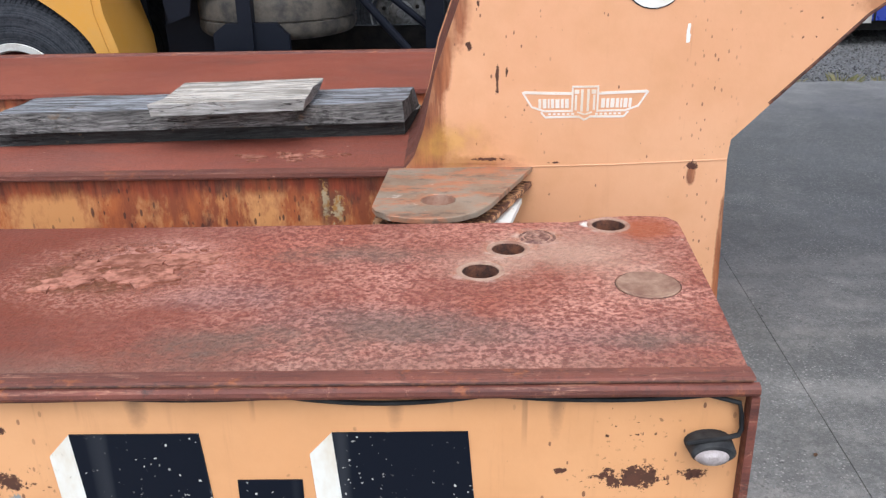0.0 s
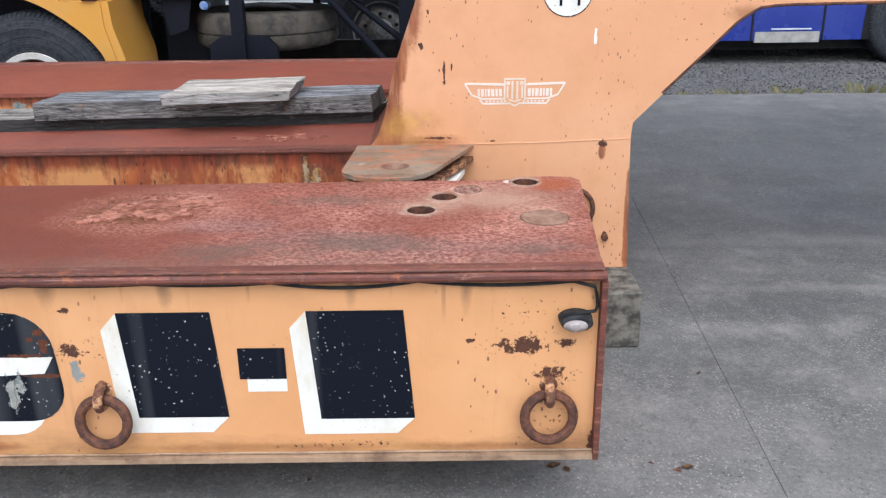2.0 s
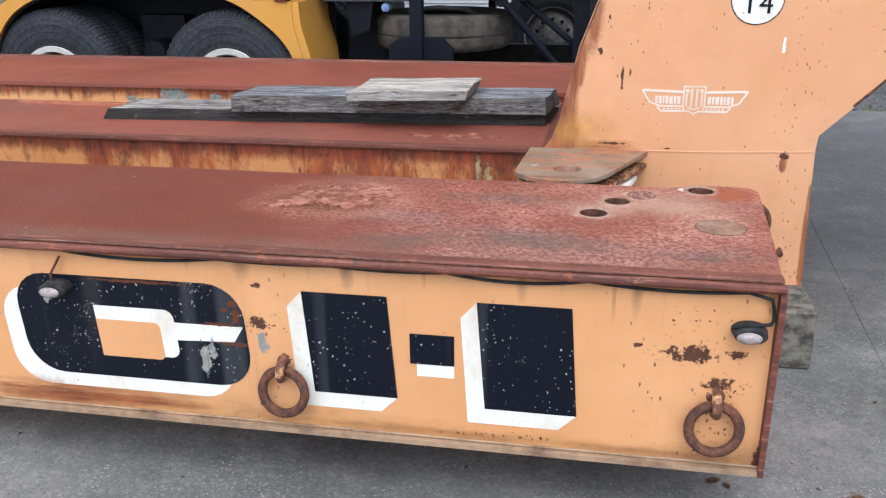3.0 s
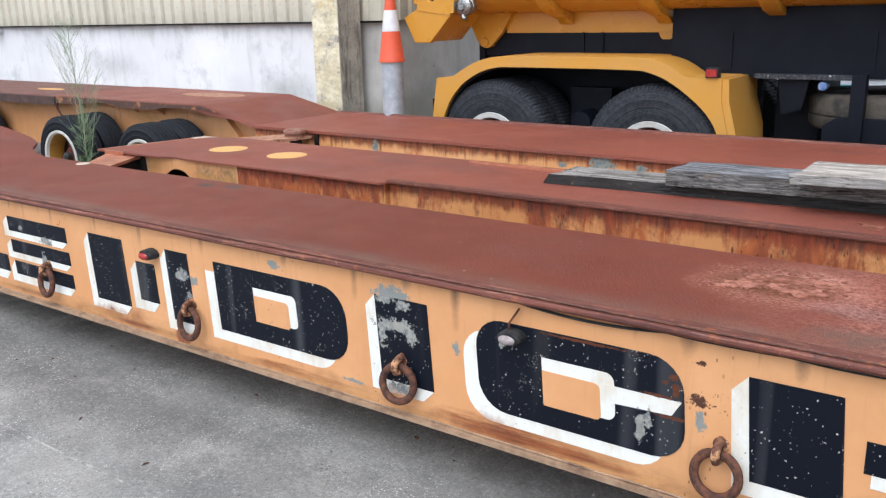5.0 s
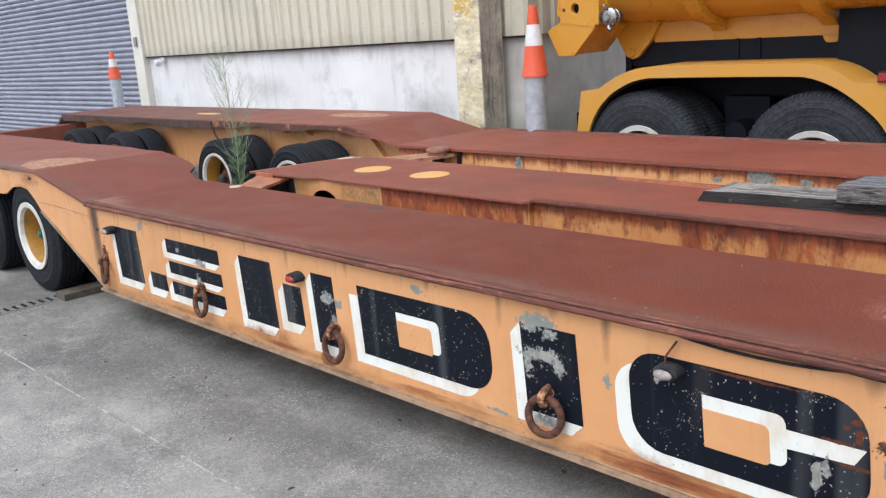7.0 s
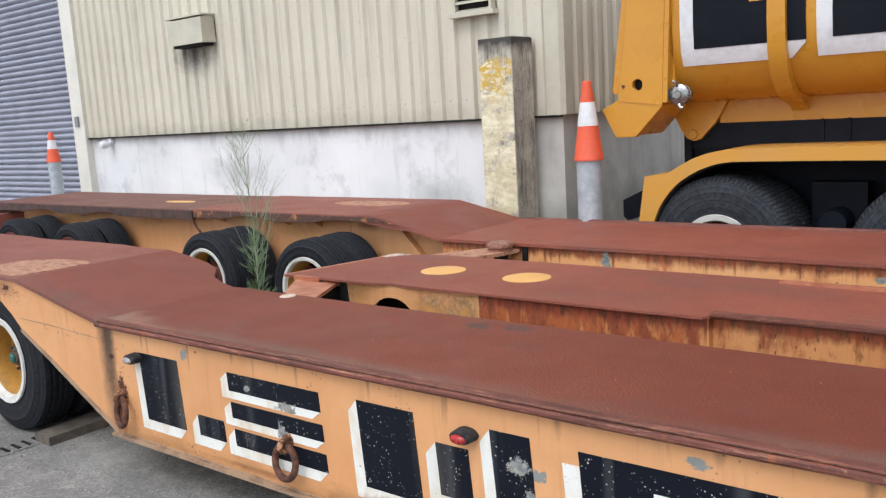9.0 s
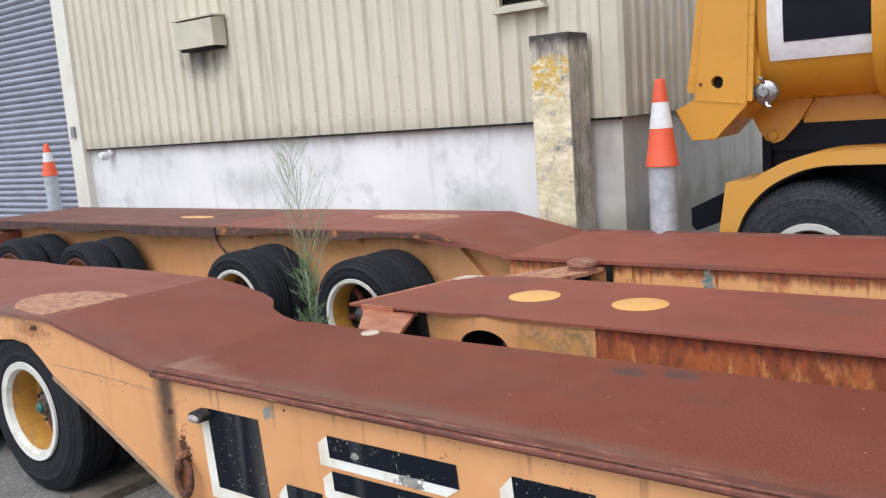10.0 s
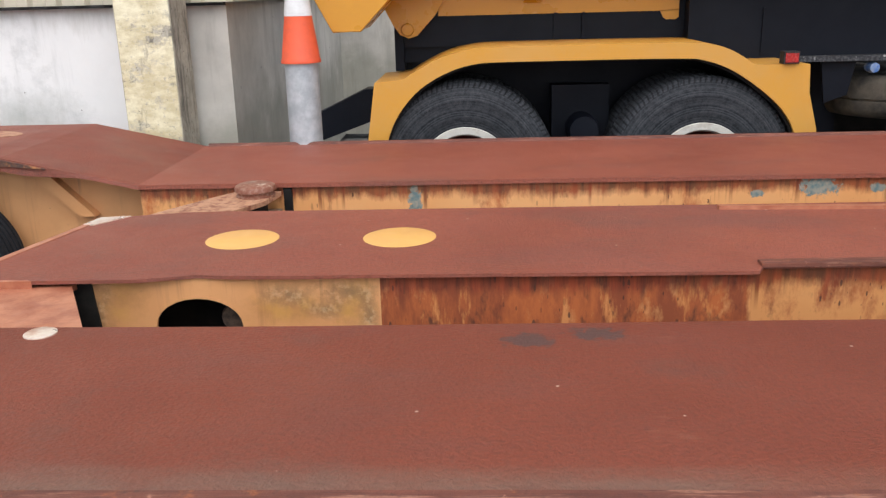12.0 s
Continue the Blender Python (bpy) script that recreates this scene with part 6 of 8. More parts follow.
def centre_mesh(rr, deep):
    bm = lathe([(rr - 0.016, 0.011), (rr - 0.03, 0.05), (rr - 0.033, deep - 0.02), (rr - 0.05, deep), (0.105, deep + 0.01), (0.1, deep - 0.01), (0.085, deep - 0.03), (0.085, deep - 0.09), (0.06, deep - 0.105), (0, deep - 0.105)], (0, 0, 0), "y", 40)
    for i in range(10):
        a = 2 * math.pi * i / 10
        lathe([(0.016, 0.0), (0.016, -0.03), (0.0, -0.033)], (0.135 * math.cos(a), deep - 0.0, 0.135 * math.sin(a)), "y", 6, bm)
    return mesh_of("wheel_centre", bm, M_RIM_ORANGE)


T_TYRE, T_RIM = tyre_mesh(0.43, 0.225, 0.215, 96), rim_mesh(0.225, 0.215, 0.1, 0.012)
T_MID = mesh_of("wheel_centre", lathe([(0.209, 0.011), (0.195, 0.05), (0.192, 0.13), (0.175, 0.15), (0.105, 0.16), (0, 0.16)], (0, 0, 0), "y", 40), M_RIM_ORANGE)
T_TYRE_FAR = tyre_mesh(0.402, 0.25, 0.215, 96, deep=0.008)
T_RIM_FAR = rim_mesh(0.25, 0.215, 0.1)
T_RIM_DIRTY = rim_mesh(0.25, 0.215, 0.1)
T_RIM_DIRTY.materials[0] = M_DRUM
HUB = mesh_of("hub", lathe([(0.09, 0.13), (0.09, 0.02), (0.07, -0.005), (0.035, -0.01), (0.03, -0.03), (0, -0.035)], (0, 0, 0), "y", 20), M_DRUM)
HUB_NEAR = lathe([(0.115, 0.158), (0.11, 0.125), (0.068, 0.118), (0.062, 0.075), (0.044, 0.066), (0.04, 0.05), (0, 0.05)], (0, 0, 0), "y", 24)
for i in range(8):
    a = 2 * math.pi * i / 8
    lathe([(0.017, 0.13), (0.017, 0.095), (0.009, 0.092), (0.009, 0.078), (0.0, 0.078)], (0.09 * math.cos(a), 0, 0.09 * math.sin(a)), "y", 6, HUB_NEAR)
HUB_NEAR = mesh_of("hub", HUB_NEAR, M_HUB)
CAP_GREEN = mesh_of("hub_cap", lathe([(0.026, 0.0), (0.026, -0.03), (0.018, -0.038), (0, -0.038)], (0, 0, 0), "y", 16), plain("green_hub_cap", (0.02, 0.16, 0.11), (0.03, 0.1, 0.08), 30, 0.4))


# Near-black ring: shade deep inside the far wheels is put into its colour.
SPIDER = bmesh.new()
lathe([(0.232, 0.16), (0.09, 0.165)], (0, 0, 0), "y", 32, SPIDER)
SPIDER = mesh_of("wheel_centre", SPIDER, M_STEEL_SHADE)
BARREL = mesh_of("barrel", lathe([(0.234, 0.011), (0.224, 0.05), (0.22, 0.165)], (0, 0, 0), "y", 40), M_RIM_ORANGE)
RED = bmesh.new()
lathe([(0.095, 0.165), (0.095, 0.11), (0.08, 0.09), (0.05, 0.085), (0, 0.085)], (0, 0, 0), "y", 24, RED)
for i in range(5):
    a = 2 * math.pi * i / 5
    tube([(0.07 * math.cos(a), 0.13, 0.07 * math.sin(a)), (0.15 * math.cos(a), 0.145, 0.15 * math.sin(a)), (0.20 * math.cos(a), 0.13, 0.20 * math.sin(a))], 0.022, 8, RED)
RED = mesh_of("hub", RED, plain("faded_red_hub_paint", (0.15, 0.028, 0.02), (0.035, 0.02, 0.018), 14, 0.6, 0, (0.48, 0.62)))
CAP = mesh_of("hub_cap", lathe([(0.05, 0.09), (0.048, 0.04), (0.03, 0.025), (0, 0.022)], (0, 0, 0), "y", 18), plain("greasy_grey_cap", (0.02, 0.02, 0.02), (0.07, 0.07, 0.068), 20, 0.45))


def wheel(parent, base, x, y, z, faced=True, mesh=None, rim=None, mid=None, hub=None):
    ob = new("wheel", mesh or T_TYRE)
    ob.parent = parent
    ob.location = Vector((x, y, z)) - Vector(base)
    ob.rotation_euler = (0, random.uniform(0, 6), 0)
    if faced:
        for me, name in ((rim or T_RIM, "rim"), (mid or T_MID, "wheel_centre"), (hub or HUB, "hub")):
            o = new(name, me)
            o.parent = ob
    return ob


BASE_T = (-3, 3.3, 0)
for x in (-6.62, -7.73, -9.4, -10.5):
    wheel(trailer, BASE_T, x, 1.606, 0.43, hub=HUB_NEAR)
    wheel(trailer, BASE_T, x, 1.885, 0.43, False)
    part("axle", lathe([(0, 0), (0.06, 0), (0.06, 0.8), (0, 0.8)], (x, 1.75, 0.43), "y", 16), M_STEEL_SHADE, trailer)
for x in (-6.45, -7.72, -9.95, -11.2):
    far = wheel(trailer, BASE_T, x, 3.84, 0.402, mesh=T_TYRE_FAR, rim=T_RIM_FAR if x > -9 else T_RIM_DIRTY, mid=SPIDER, hub=RED)
    for me, name in ((BARREL, "barrel"), (CAP, "hub_cap")):
        o = new(name, me)
        o.parent = far
    wheel(trailer, BASE_T, x, 4.11, 0.402, False, T_TYRE_FAR)
    part("axle", lathe([(0, 0), (0.06, 0), (0.06, 0.8), (0, 0.8)], (x, 3.98, 0.402), "y", 16), M_STEEL_SHADE, trailer)
green = new("hub_cap", CAP_GREEN)
green.parent = trailer
green.location = Vector((-6.62, 1.675, 0.43)) - Vector(BASE_T)
part("brake_arm", prism([(-6.64, 0.36), (-6.56, 0.38), (-6.50, 0.33), (-6.52, 0.27), (-6.62, 0.29)], 1.69, 1.75), M_BRAKE, trailer, "faded red brake part", 0.006)
part("wheel_chock", box(-6.32, -6.16, 1.58, 2.6, 0.0, 0.05), M_CHOCK, trailer, "grey timber chock by the wheel", 0.004)

# middle spine
SN, SF = 2.88, 3.75
nose = [(-5.55, 2.85), (-4.9, 2.86), (-4.72, 2.90), (-4.6, 2.885)] + [(x, SN + wave(x, 0.008, 1.1, 8)) for x in span(-4.4, -2.92, 8)]
nose += [(-2.89, 2.93), (0.12, 2.935), (0.12, SF)] + [(x, SF + wave(x, 0.008, 1.3, 11)) for x in span(-0.2, -5.0, 14)] + [(-5.36, 3.67)]
part("spine_deck", prism(nose, 0.773, 0.785, "xy"), M_DECK_MID, trailer, "rusted red middle deck")
part("deck_edge_strip", prism([(-2.90, 2.915), (0.13, 2.922), (0.13, 2.985), (-2.90, 2.965)], 0.782, 0.796, "xy"), M_LIP, trailer, "raised rusted edge strip", 0.004)
part("deck_edge_strip", prism([(-2.84, 3.66), (-2.13, 3.625), (-2.13, 3.655), (-2.84, 3.685)], 0.778, 0.80, "xy"), M_PINK, trailer, "rubbed bright edge strip", 0.004)
part("spine_web", prism([(-4.12, 0.25), (-2.90, 0.25), (-2.90, 0.774), (-4.12, 0.774)], 2.905, 2.917), M_WEB, trailer, "rust-streaked orange web")
part("spine_web", prism([(-2.90, 0.25), (0.12, 0.25), (0.12, 0.774), (-2.90, 0.774)], 2.946, 2.958), M_WEB, trailer, "rust-streaked orange web")
part("spine_web", box(-2.908, -2.90, 2.917, 2.958, 0.25, 0.774), M_WEB, trailer)
part("spine_web", pierced([(-5.15, 0.40), (-4.12, 0.25), (-4.12, 0.774), (-5.15, 0.774)], [round_poly(-4.725, 0.605, 0.145, 24, 0.096)], 2.905, 2.917, "xz"), M_WEB_OVAL, trailer, "dirty orange web with an oval hole")
part("spine_web", box(-5.15, 0.12, 3.60, 3.615, 0.25, 0.766), M_WEB_PALE, trailer)
part("spine_floor", box(-5.15, 0.12, 2.95, 3.68, 0.235, 0.25), M_WEB_PALE, trailer)
# Added sheet: the dark seen through the oval hole is put into its colour.
part("spine_dark_sheet", box(-5.10, -4.20, 3.16, 3.172, 0.26, 0.76), M_STEEL_SHADE, trailer, "black sheet added inside the spine to darken the oval hole")
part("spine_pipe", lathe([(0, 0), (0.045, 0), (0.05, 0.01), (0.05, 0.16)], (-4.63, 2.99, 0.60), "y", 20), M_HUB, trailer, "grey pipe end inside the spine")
part("spine_end", box(-5.17, -5.15, 3.0, 3.61, 0.3, 0.765), M_STEEL_SHADE, trailer)
for cx in (-4.675, -4.09):
    part("painted_disc", lathe([(0, 0.0025), (0.128, 0.0025), (0.135, 0.0005)], (cx, 3.32, 0.785), "z", 40), M_DISC, trailer, "bright orange round cover disc")

# hinge plates at the rear of the spine
link = [(-5.45, 2.95), (-5.43, 2.83), (-5.17, 2.50), (-5.12, 2.44), (-4.89, 2.44), (-4.93, 2.52), (-5.12, 2.87), (-5.11, 2.95)]
part("hinge_plate", prism(link, 0.742, 0.762, "xy"), M_PINK, trailer, "worn red steel hinge plate", 0.003)
part("hinge_plate", prism(link, 0.50, 0.52, "xy"), M_RUST, trailer, bevel=0.003)
# The shadow left of the hinge plate is put into this block's near-black.
part("hinge_block", box(-5.30, -5.14, 2.62, 2.93, 0.52, 0.742), M_STEEL_SHADE, trailer, bevel=0.006)
# Added black sheet: it draws the dark gap between hinge plate and web.
part("hinge_side_sheet", prism([(-5.15, 0.35), (-5.03, 0.35), (-5.07, 0.764), (-5.15, 0.764)], 2.897, 2.9045), M_STEEL_SHADE, trailer, "black sheet standing for the shade beside the hinge plate")
part("worn_edge", prism([(-5.55, 2.85), (-5.52, 2.85), (-5.33, 3.665), (-5.36, 3.67)], 0.776, 0.7875, "xy"), M_PINK, trailer, "edge rubbed bright")
part("worn_edge", prism([(-5.385, 3.56), (-5.34, 3.55), (-5.24, 3.69), (-5.36, 3.672)], 0.776, 0.789, "xy"), M_SHINY, trailer)
part("worn_edge", prism([(-5.46, 2.846), (-5.24, 2.848), (-5.26, 2.862), (-5.44, 2.862)], 0.752, 0.7875, "xy"), M_PINK, trailer)
part("hinge_pin", lathe([(0, 0.8065), (0.036, 0.8065), (0.043, 0.803), (0.043, 0.795)], (-4.968, 2.365, 0), "z", 24), M_SHINY, trailer, "bright pin head")
arm = [(-5.33, 3.60), (-4.98, 3.60), (-4.76, 4.03), (-4.73, 4.22), (-4.95, 4.22), (-5.03, 4.10)]
part("hinge_arm", prism(arm, 0.742, 0.764, "xy"), M_PATCH, trailer, "worn steel hinge arm", 0.003)
part("hinge_arm", prism(arm, 0.66, 0.68, "xy"), M_BARE, trailer, bevel=0.003)
part("hinge_pin", lathe([(0, 0.822), (0.075, 0.82), (0.09, 0.812), (0.095, 0.80), (0.095, 0.79), (0.082, 0.785), (0.082, 0.775), (0.09, 0.77), (0.09, 0.757)], (-4.83, 4.14, 0), "z", 36), M_CAP, trailer, "round rusted steel pin cap")
part("pin_slot", box(-4.725, -4.685, 4.243, 4.2575, 0.50, 0.772), M_STEEL_SHADE, trailer)
part("hinge_pin", lathe([(0.05, 0.757), (0.05, 0.4)], (-4.83, 4.14, 0), "z", 20), M_STEEL_SHADE, trailer)

# far side beam
FN, FF = 4.24, 5.33
far_outer = [(x, FN + wave(x, 0.01, 1.2, 21)) for x in span(-5.42, 0.75, 24)] + [(0.80, 4.3), (0.80, FF)] + [(x, FF) for x in span(0.5, -5.42, 10)]
part("deck_plate", prism(far_outer, TOP - 0.022, TOP, "xy"), M_DECK_MID, trailer, "rusted red far deck plate")
part("edge_bar", tube([(x, FF - 0.01, 0.80) for x in span(-5.4, 0.8, 20)], 0.016, 8), M_LIP, trailer)
part("side_web", box(-5.42, 0.78, 4.258, 4.27, 0.3, 0.778), web_paint("stained_orange_web_paint", ((-3.9, -0.6, 0.06), (-3.0, -1.7, 0.16)), 0.762, 0.3, 0.85, (((-2.22, 4.258, 0.74), (0.09, 0.1, 0.05)), ((-4.1, 4.258, 0.70), (0.03, 0.1, 0.08)), ((-1.95, 4.258, 0.73), (0.04, 0.1, 0.02)), ((-2.5, 4.258, 0.71), (0.03, 0.1, 0.02)))), trailer, "orange web with rust runs and blue-grey scuffs")
part("side_panel", box(-5.42, 0.80, 5.30, 5.312, 0.235, 0.778), M_WEB_PALE, trailer)
part("bottom_flange", box(-5.42, 0.80, 4.3, 5.33, 0.213, 0.235), M_WEB_PALE, trailer)
part("end_plate", box(0.79, 0.805, 4.3, 5.31, 0.215, 0.778), M_LIP, trailer)


def far_hump(x0, x1, material, arches, drop):
    """Raised far deck with a scalloped skirt along its inner edge."""
    bm = bmesh.new()
    rows = []
    for x in sorted(span(x0, x1, 70) + ([-6.07] if x1 < -6.07 < x0 else []), reverse=True):
        z = ramp(x, -5.42, -6.07, 0.945)
        lip = 0.022 + 0.046 * min(max((z - 0.86) / 0.06, 0), 1)
        up = 0.0
        for ax in arches:
            d = abs(x - ax)
            if d < 0.33:
                up = max(up, 0.032 * (1 - (d / 0.33) ** 2))
        rows.append([bm.verts.new(p) for p in ((x, FN + 0.0 + wave(x, 0.01, 1.5, 4), z - lip + up - drop), (x, FN + 0.005 + wave(x, 0.01, 1.5, 4), z - 0.004 - drop), (x, FN + 0.03, z - drop), (x, 4.7, z - drop), (x, FF, z - drop), (x, FF, z - 0.03 - drop), (x, FN + 0.03, z - 0.03 - drop))])
    for p, q in zip(rows, rows[1:]):
        for j in range(7):
            bm.faces.new((p[j], q[j], q[(j + 1) % 7], p[(j + 1) % 7]))
    bm.faces.new(rows[0])
    bm.faces.new(rows[-1][::-1])
    part("raised_deck", bm, material, trailer, "rusted red raised deck with scalloped edge", smooth=5)
    sk = bmesh.new()
    front = []
    for x in span(min(x0, -5.86), x1, 64):
        z = ramp(x, -5.42, -6.07, 0.945) - drop - 0.012
        fall = (0.085 if drop else 0.066) * min(max((-5.84 - x) / 0.5, 0.02), 1)
        up = max([0.0] + [0.034 * (1 - ((x - ax) / 0.33) ** 2) for ax in arches if abs(x - ax) < 0.33])
        y = FN - 0.006 + wave(x, 0.01, 1.5, 4)
        front.append([sk.verts.new(p) for p in ((x, y, z), (x, y, z - fall + up), (x, y + 0.012, z - fall + up), (x, y + 0.012, z))])
    for p, q in zip(front, front[1:]):
        for j in range(4):
            sk.faces.new((p[j], q[j], q[(j + 1) % 4], p[(j + 1) % 4]))
    sk.faces.new(front[0])
    sk.faces.new(front[-1][::-1])
    part("skirt", sk, M_SKIRT if drop == 0 else M_SKIRT_DARK, trailer, "rust-blotched hanging edge")


far_hump(-5.42, -8.38, M_DECK_FAR, (-6.45, -7.6), 0.0)
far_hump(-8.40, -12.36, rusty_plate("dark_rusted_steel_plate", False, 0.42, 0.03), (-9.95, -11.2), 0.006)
part("deck_end", prism([(-12.36, 0.935), (-12.36, 0.90), (-12.58, 0.76), (-12.62, 0.78)], FN, FF), M_SKIRT, trailer, "dark sloping end plate", 0.003)
part("side_web", prism([(-12.1, 0.45), (-5.42, 0.3), (-5.42, 0.775), (-6.07, 0.90), (-12.1, 0.90)], 4.42, 4.434), M_WEB_REAR, trailer, "dirty orange web behind the wheels")
part("side_panel", prism([(-12.1, 0.6), (-6.1, 0.6), (-5.42, 0.235), (-5.42, 0.775), (-6.07, 0.90), (-12.1, 0.90)], 5.30, 5.312), M_WEB_PALE, trailer)
part("brace", prism([(-6.02, 0.86), (-5.94, 0.86), (-5.70, 0.62), (-5.78, 0.62)], 4.36, 4.42), M_WEB_PALE, trailer, bevel=0.004)
for x in (-6.85, -7.25, -8.15, -8.75, -9.4, -10.6):
    part("gusset", prism([(4.28, 0.895), (4.42, 0.895), (4.42, 0.80)], x, x + 0.012, "yz"), M_WEB_PALE, trailer)
part("cover_disc", prism(round_poly(-9.25, 4.72, 0.24, 36, 0.075), 0.938, 0.9415, "xy"), M_DISC, trailer, "bright orange round cover disc")
poly = [(x + 0.03 * noise.noise((x * 6, y * 6, 7)), y) for x, y in round_poly(-6.75, 4.95, 0.42, 26, 0.17)]
part("worn_patch", prism(poly, 0.944, 0.9475, "xy"), M_PATCH, trailer)
part("hose", tube([(-8.42, 4.3, 0.9), (-8.42, 4.27, 0.82), (-8.38, 4.27, 0.76), (-8.32, 4.28, 0.70)], 0.012, 8), M_RUST, trailer)

# gooseneck at the front of the spine
NY = 2.94
neck = [(0.075, 0.787), (0.115, 0.80), (0.145, 0.84), (0.178, 0.93), (0.22, 1.12), (0.30, 1.34), (0.42, 1.70), (3.4, 1.85), (3.4, 1.36), (1.80, 1.345), (1.66, 1.335), (1.58, 1.28), (1.19, 0.885), (1.185, 0.82), (1.205, 0.25), (0.95, 0.25), (0.15, 0.30)]
part("neck_side", prism(neck, NY, NY + 0.014), M_NECK, trailer, "faded orange gooseneck side plate", 0.002)
part("neck_side", prism(neck, 3.68, 3.694), M_NECK, trailer)
part("neck_back", prism([(0.105, 0.79), (0.14, 0.83), (0.18, 0.93), (0.225, 1.12), (0.305, 1.34), (0.425, 1.70), (0.45, 1.70), (0.33, 1.34), (0.25, 1.12), (0.205, 0.93), (0.165, 0.82), (0.12, 0.77)], NY + 0.0145, 3.679), M_LIP, trailer, "rusted back plate of the gooseneck", 0.002)
part("neck_bottom", prism([(3.4, 1.36), (1.80, 1.345), (1.66, 1.335), (1.58, 1.28), (1.189, 0.885), (1.184, 0.82), (1.204, 0.25), (1.19, 0.25), (1.17, 0.82), (1.176, 0.89), (1.57, 1.29), (1.65, 1.347), (1.80, 1.357), (3.4, 1.372)], NY + 0.015, 3.679), M_NECK, trailer)
part("neck_foot", box(0.95, 1.206, NY - 0.004, 3.70, 0.236, 0.25), M_LIP, trailer)
part("neck_top", prism([(0.42, 1.70), (3.4, 1.85), (3.4, 1.87), (0.42, 1.72)], NY - 0.01, 3.70), M_DECK_FAR, trailer)
part("weld_seam", tube([(0.53, NY - 0.001, 0.803), (0.8, NY - 0.001, 0.806), (1.185, NY - 0.001, 0.82)], 0.0022, 6), M_NECK, trailer)
part("edge_scale", tube([(1.30, NY + 0.004, 1.004), (1.45, NY + 0.004, 1.153), (1.575, NY + 0.004, 1.280), (1.62, NY + 0.004, 1.312), (1.66, NY + 0.004, 1.334), (1.72, NY + 0.004, 1.342), (1.80, NY + 0.004, 1.345), (2.2, NY + 0.004, 1.349)], 0.007, 8), M_RUST, trailer, "rust scale along the lower edge")
part("neck_ring", loop_bar((0.955, NY - 0.012, 0.52), 0.088, 0.010, n=28), M_RUST, trailer, "rusted ring on the gooseneck")
for x, z in ((1.03, 0.47), (1.10, 0.39)):
    part("bolt", lathe([(0, -0.02), (0.014, -0.018), (0.016, 0.0)], (x, NY, z), "y", 8), M_RUST, trailer)
part("hinge_plate", pierced([(0.035, 2.56), (0.05, 2.515), (0.09, 2.475), (0.15, 2.452), (0.22, 2.445), (0.29, 2.46), (0.345, 2.50), (0.385, 2.565), (0.54, 2.94), (0.06, 2.94)], [round_poly(0.23, 2.61, 0.052, 24)], 0.785, 0.803), M_BARE, trailer, "worn steel hinge plate with a round hole", 0.002)
part("hinge_plate", pierced([(0.035, 2.56), (0.09, 2.475), (0.15, 2.452), (0.22, 2.445), (0.29, 2.46), (0.345, 2.50), (0.385, 2.565), (0.54, 2.94), (0.06, 2.94)], [round_poly(0.23, 2.61, 0.052, 24)], 0.735, 0.752), M_LUG, trailer, "worn steel hinge plate")
part("hinge_block", box(0.10, 0.36, 2.50, 2.94, 0.57, 0.734), M_STEEL_SHADE, trailer)
part("hinge_tongue", prism([(0.33, 2.46), (0.375, 2.45), (0.44, 2.60), (0.50, 2.86), (0.40, 2.86)], 0.700, 0.718, "xy"), M_WHITE, trailer, "white-painted tongue between the hinge plates", 0.003)
part("hinge_bush", lathe([(0, 0.766), (0.05, 0.766), (0.0515, 0.79), (0.0515, 0.7995)], (0.23, 2.61, 0), "z", 24), M_TAN, trailer, "rusty bush in the hinge hole")
# stencilled emblem and number disc on the gooseneck
M_STENCIL = letter_paint("thin_white_stencil_paint", (0.74, 0.66, 0.58), (0.66, 0.34, 0.13), 0.1)


def stencil(poly, lift=0.0015):
    part("emblem_mark", prism(poly, NY - lift, NY + 0.002), M_STENCIL, trailer, smooth=20)


EX, EZ = 0.705, 1.015
for sgn in (-1, 1):
    def ex(u, v):
        return (EX + sgn * u, EZ + v)
    for u0, v0, u1, v1, wide in ((0.043, 0.031, 0.200, 0.036, 0.0045), (0.203, 0.037, 0.172, -0.012, 0.003), (0.173, -0.011, 0.128, -0.027, 0.003), (0.130, -0.026, 0.045, -0.026, 0.003), (0.142, -0.029, 0.126, -0.047, 0.003), (0.127, -0.046, 0.018, -0.045, 0.0035), (0.020, -0.044, 0.0, -0.056, 0.003), (0.041, 0.052, 0.041, -0.030, 0.003), (0.0, 0.053, 0.043, 0.053, 0.003), (0.0, -0.038, 0.024, -0.030, 0.0025)):
        d = Vector((u1 - u0, v1 - v0)).normalized()
        w = Vector((-d.y, d.x)) * wide
        stencil([ex(u0 - w.x, v0 - w.y), ex(u1 - w.x, v1 - w.y), ex(u1 + w.x, v1 + w.y), ex(u0 + w.x, v0 + w.y)])
    u = 0.052
    for wide in (0.012, 0.009, 0.013, 0.010, 0.006, 0.012, 0.009):
        stencil([ex(u, -0.016), ex(u + wide, -0.016), ex(u + wide + 0.001, 0.014), ex(u + 0.001, 0.014)])
        u += wide + 0.0045
    for i in range(6):
        u = 0.034 + i * 0.015
        stencil([ex(u, -0.039), ex(u + 0.009, -0.039), ex(u + 0.009, -0.033), ex(u, -0.033)])
    for u0, u1, v0, v1 in ((0.006, 0.014, -0.028, 0.044), (0.020, 0.035, 0.030, 0.043), (0.026, 0.033, -0.024, 0.026)):
        stencil([ex(u0, v0), ex(u1, v0), ex(u1, v1), ex(u0, v1)])
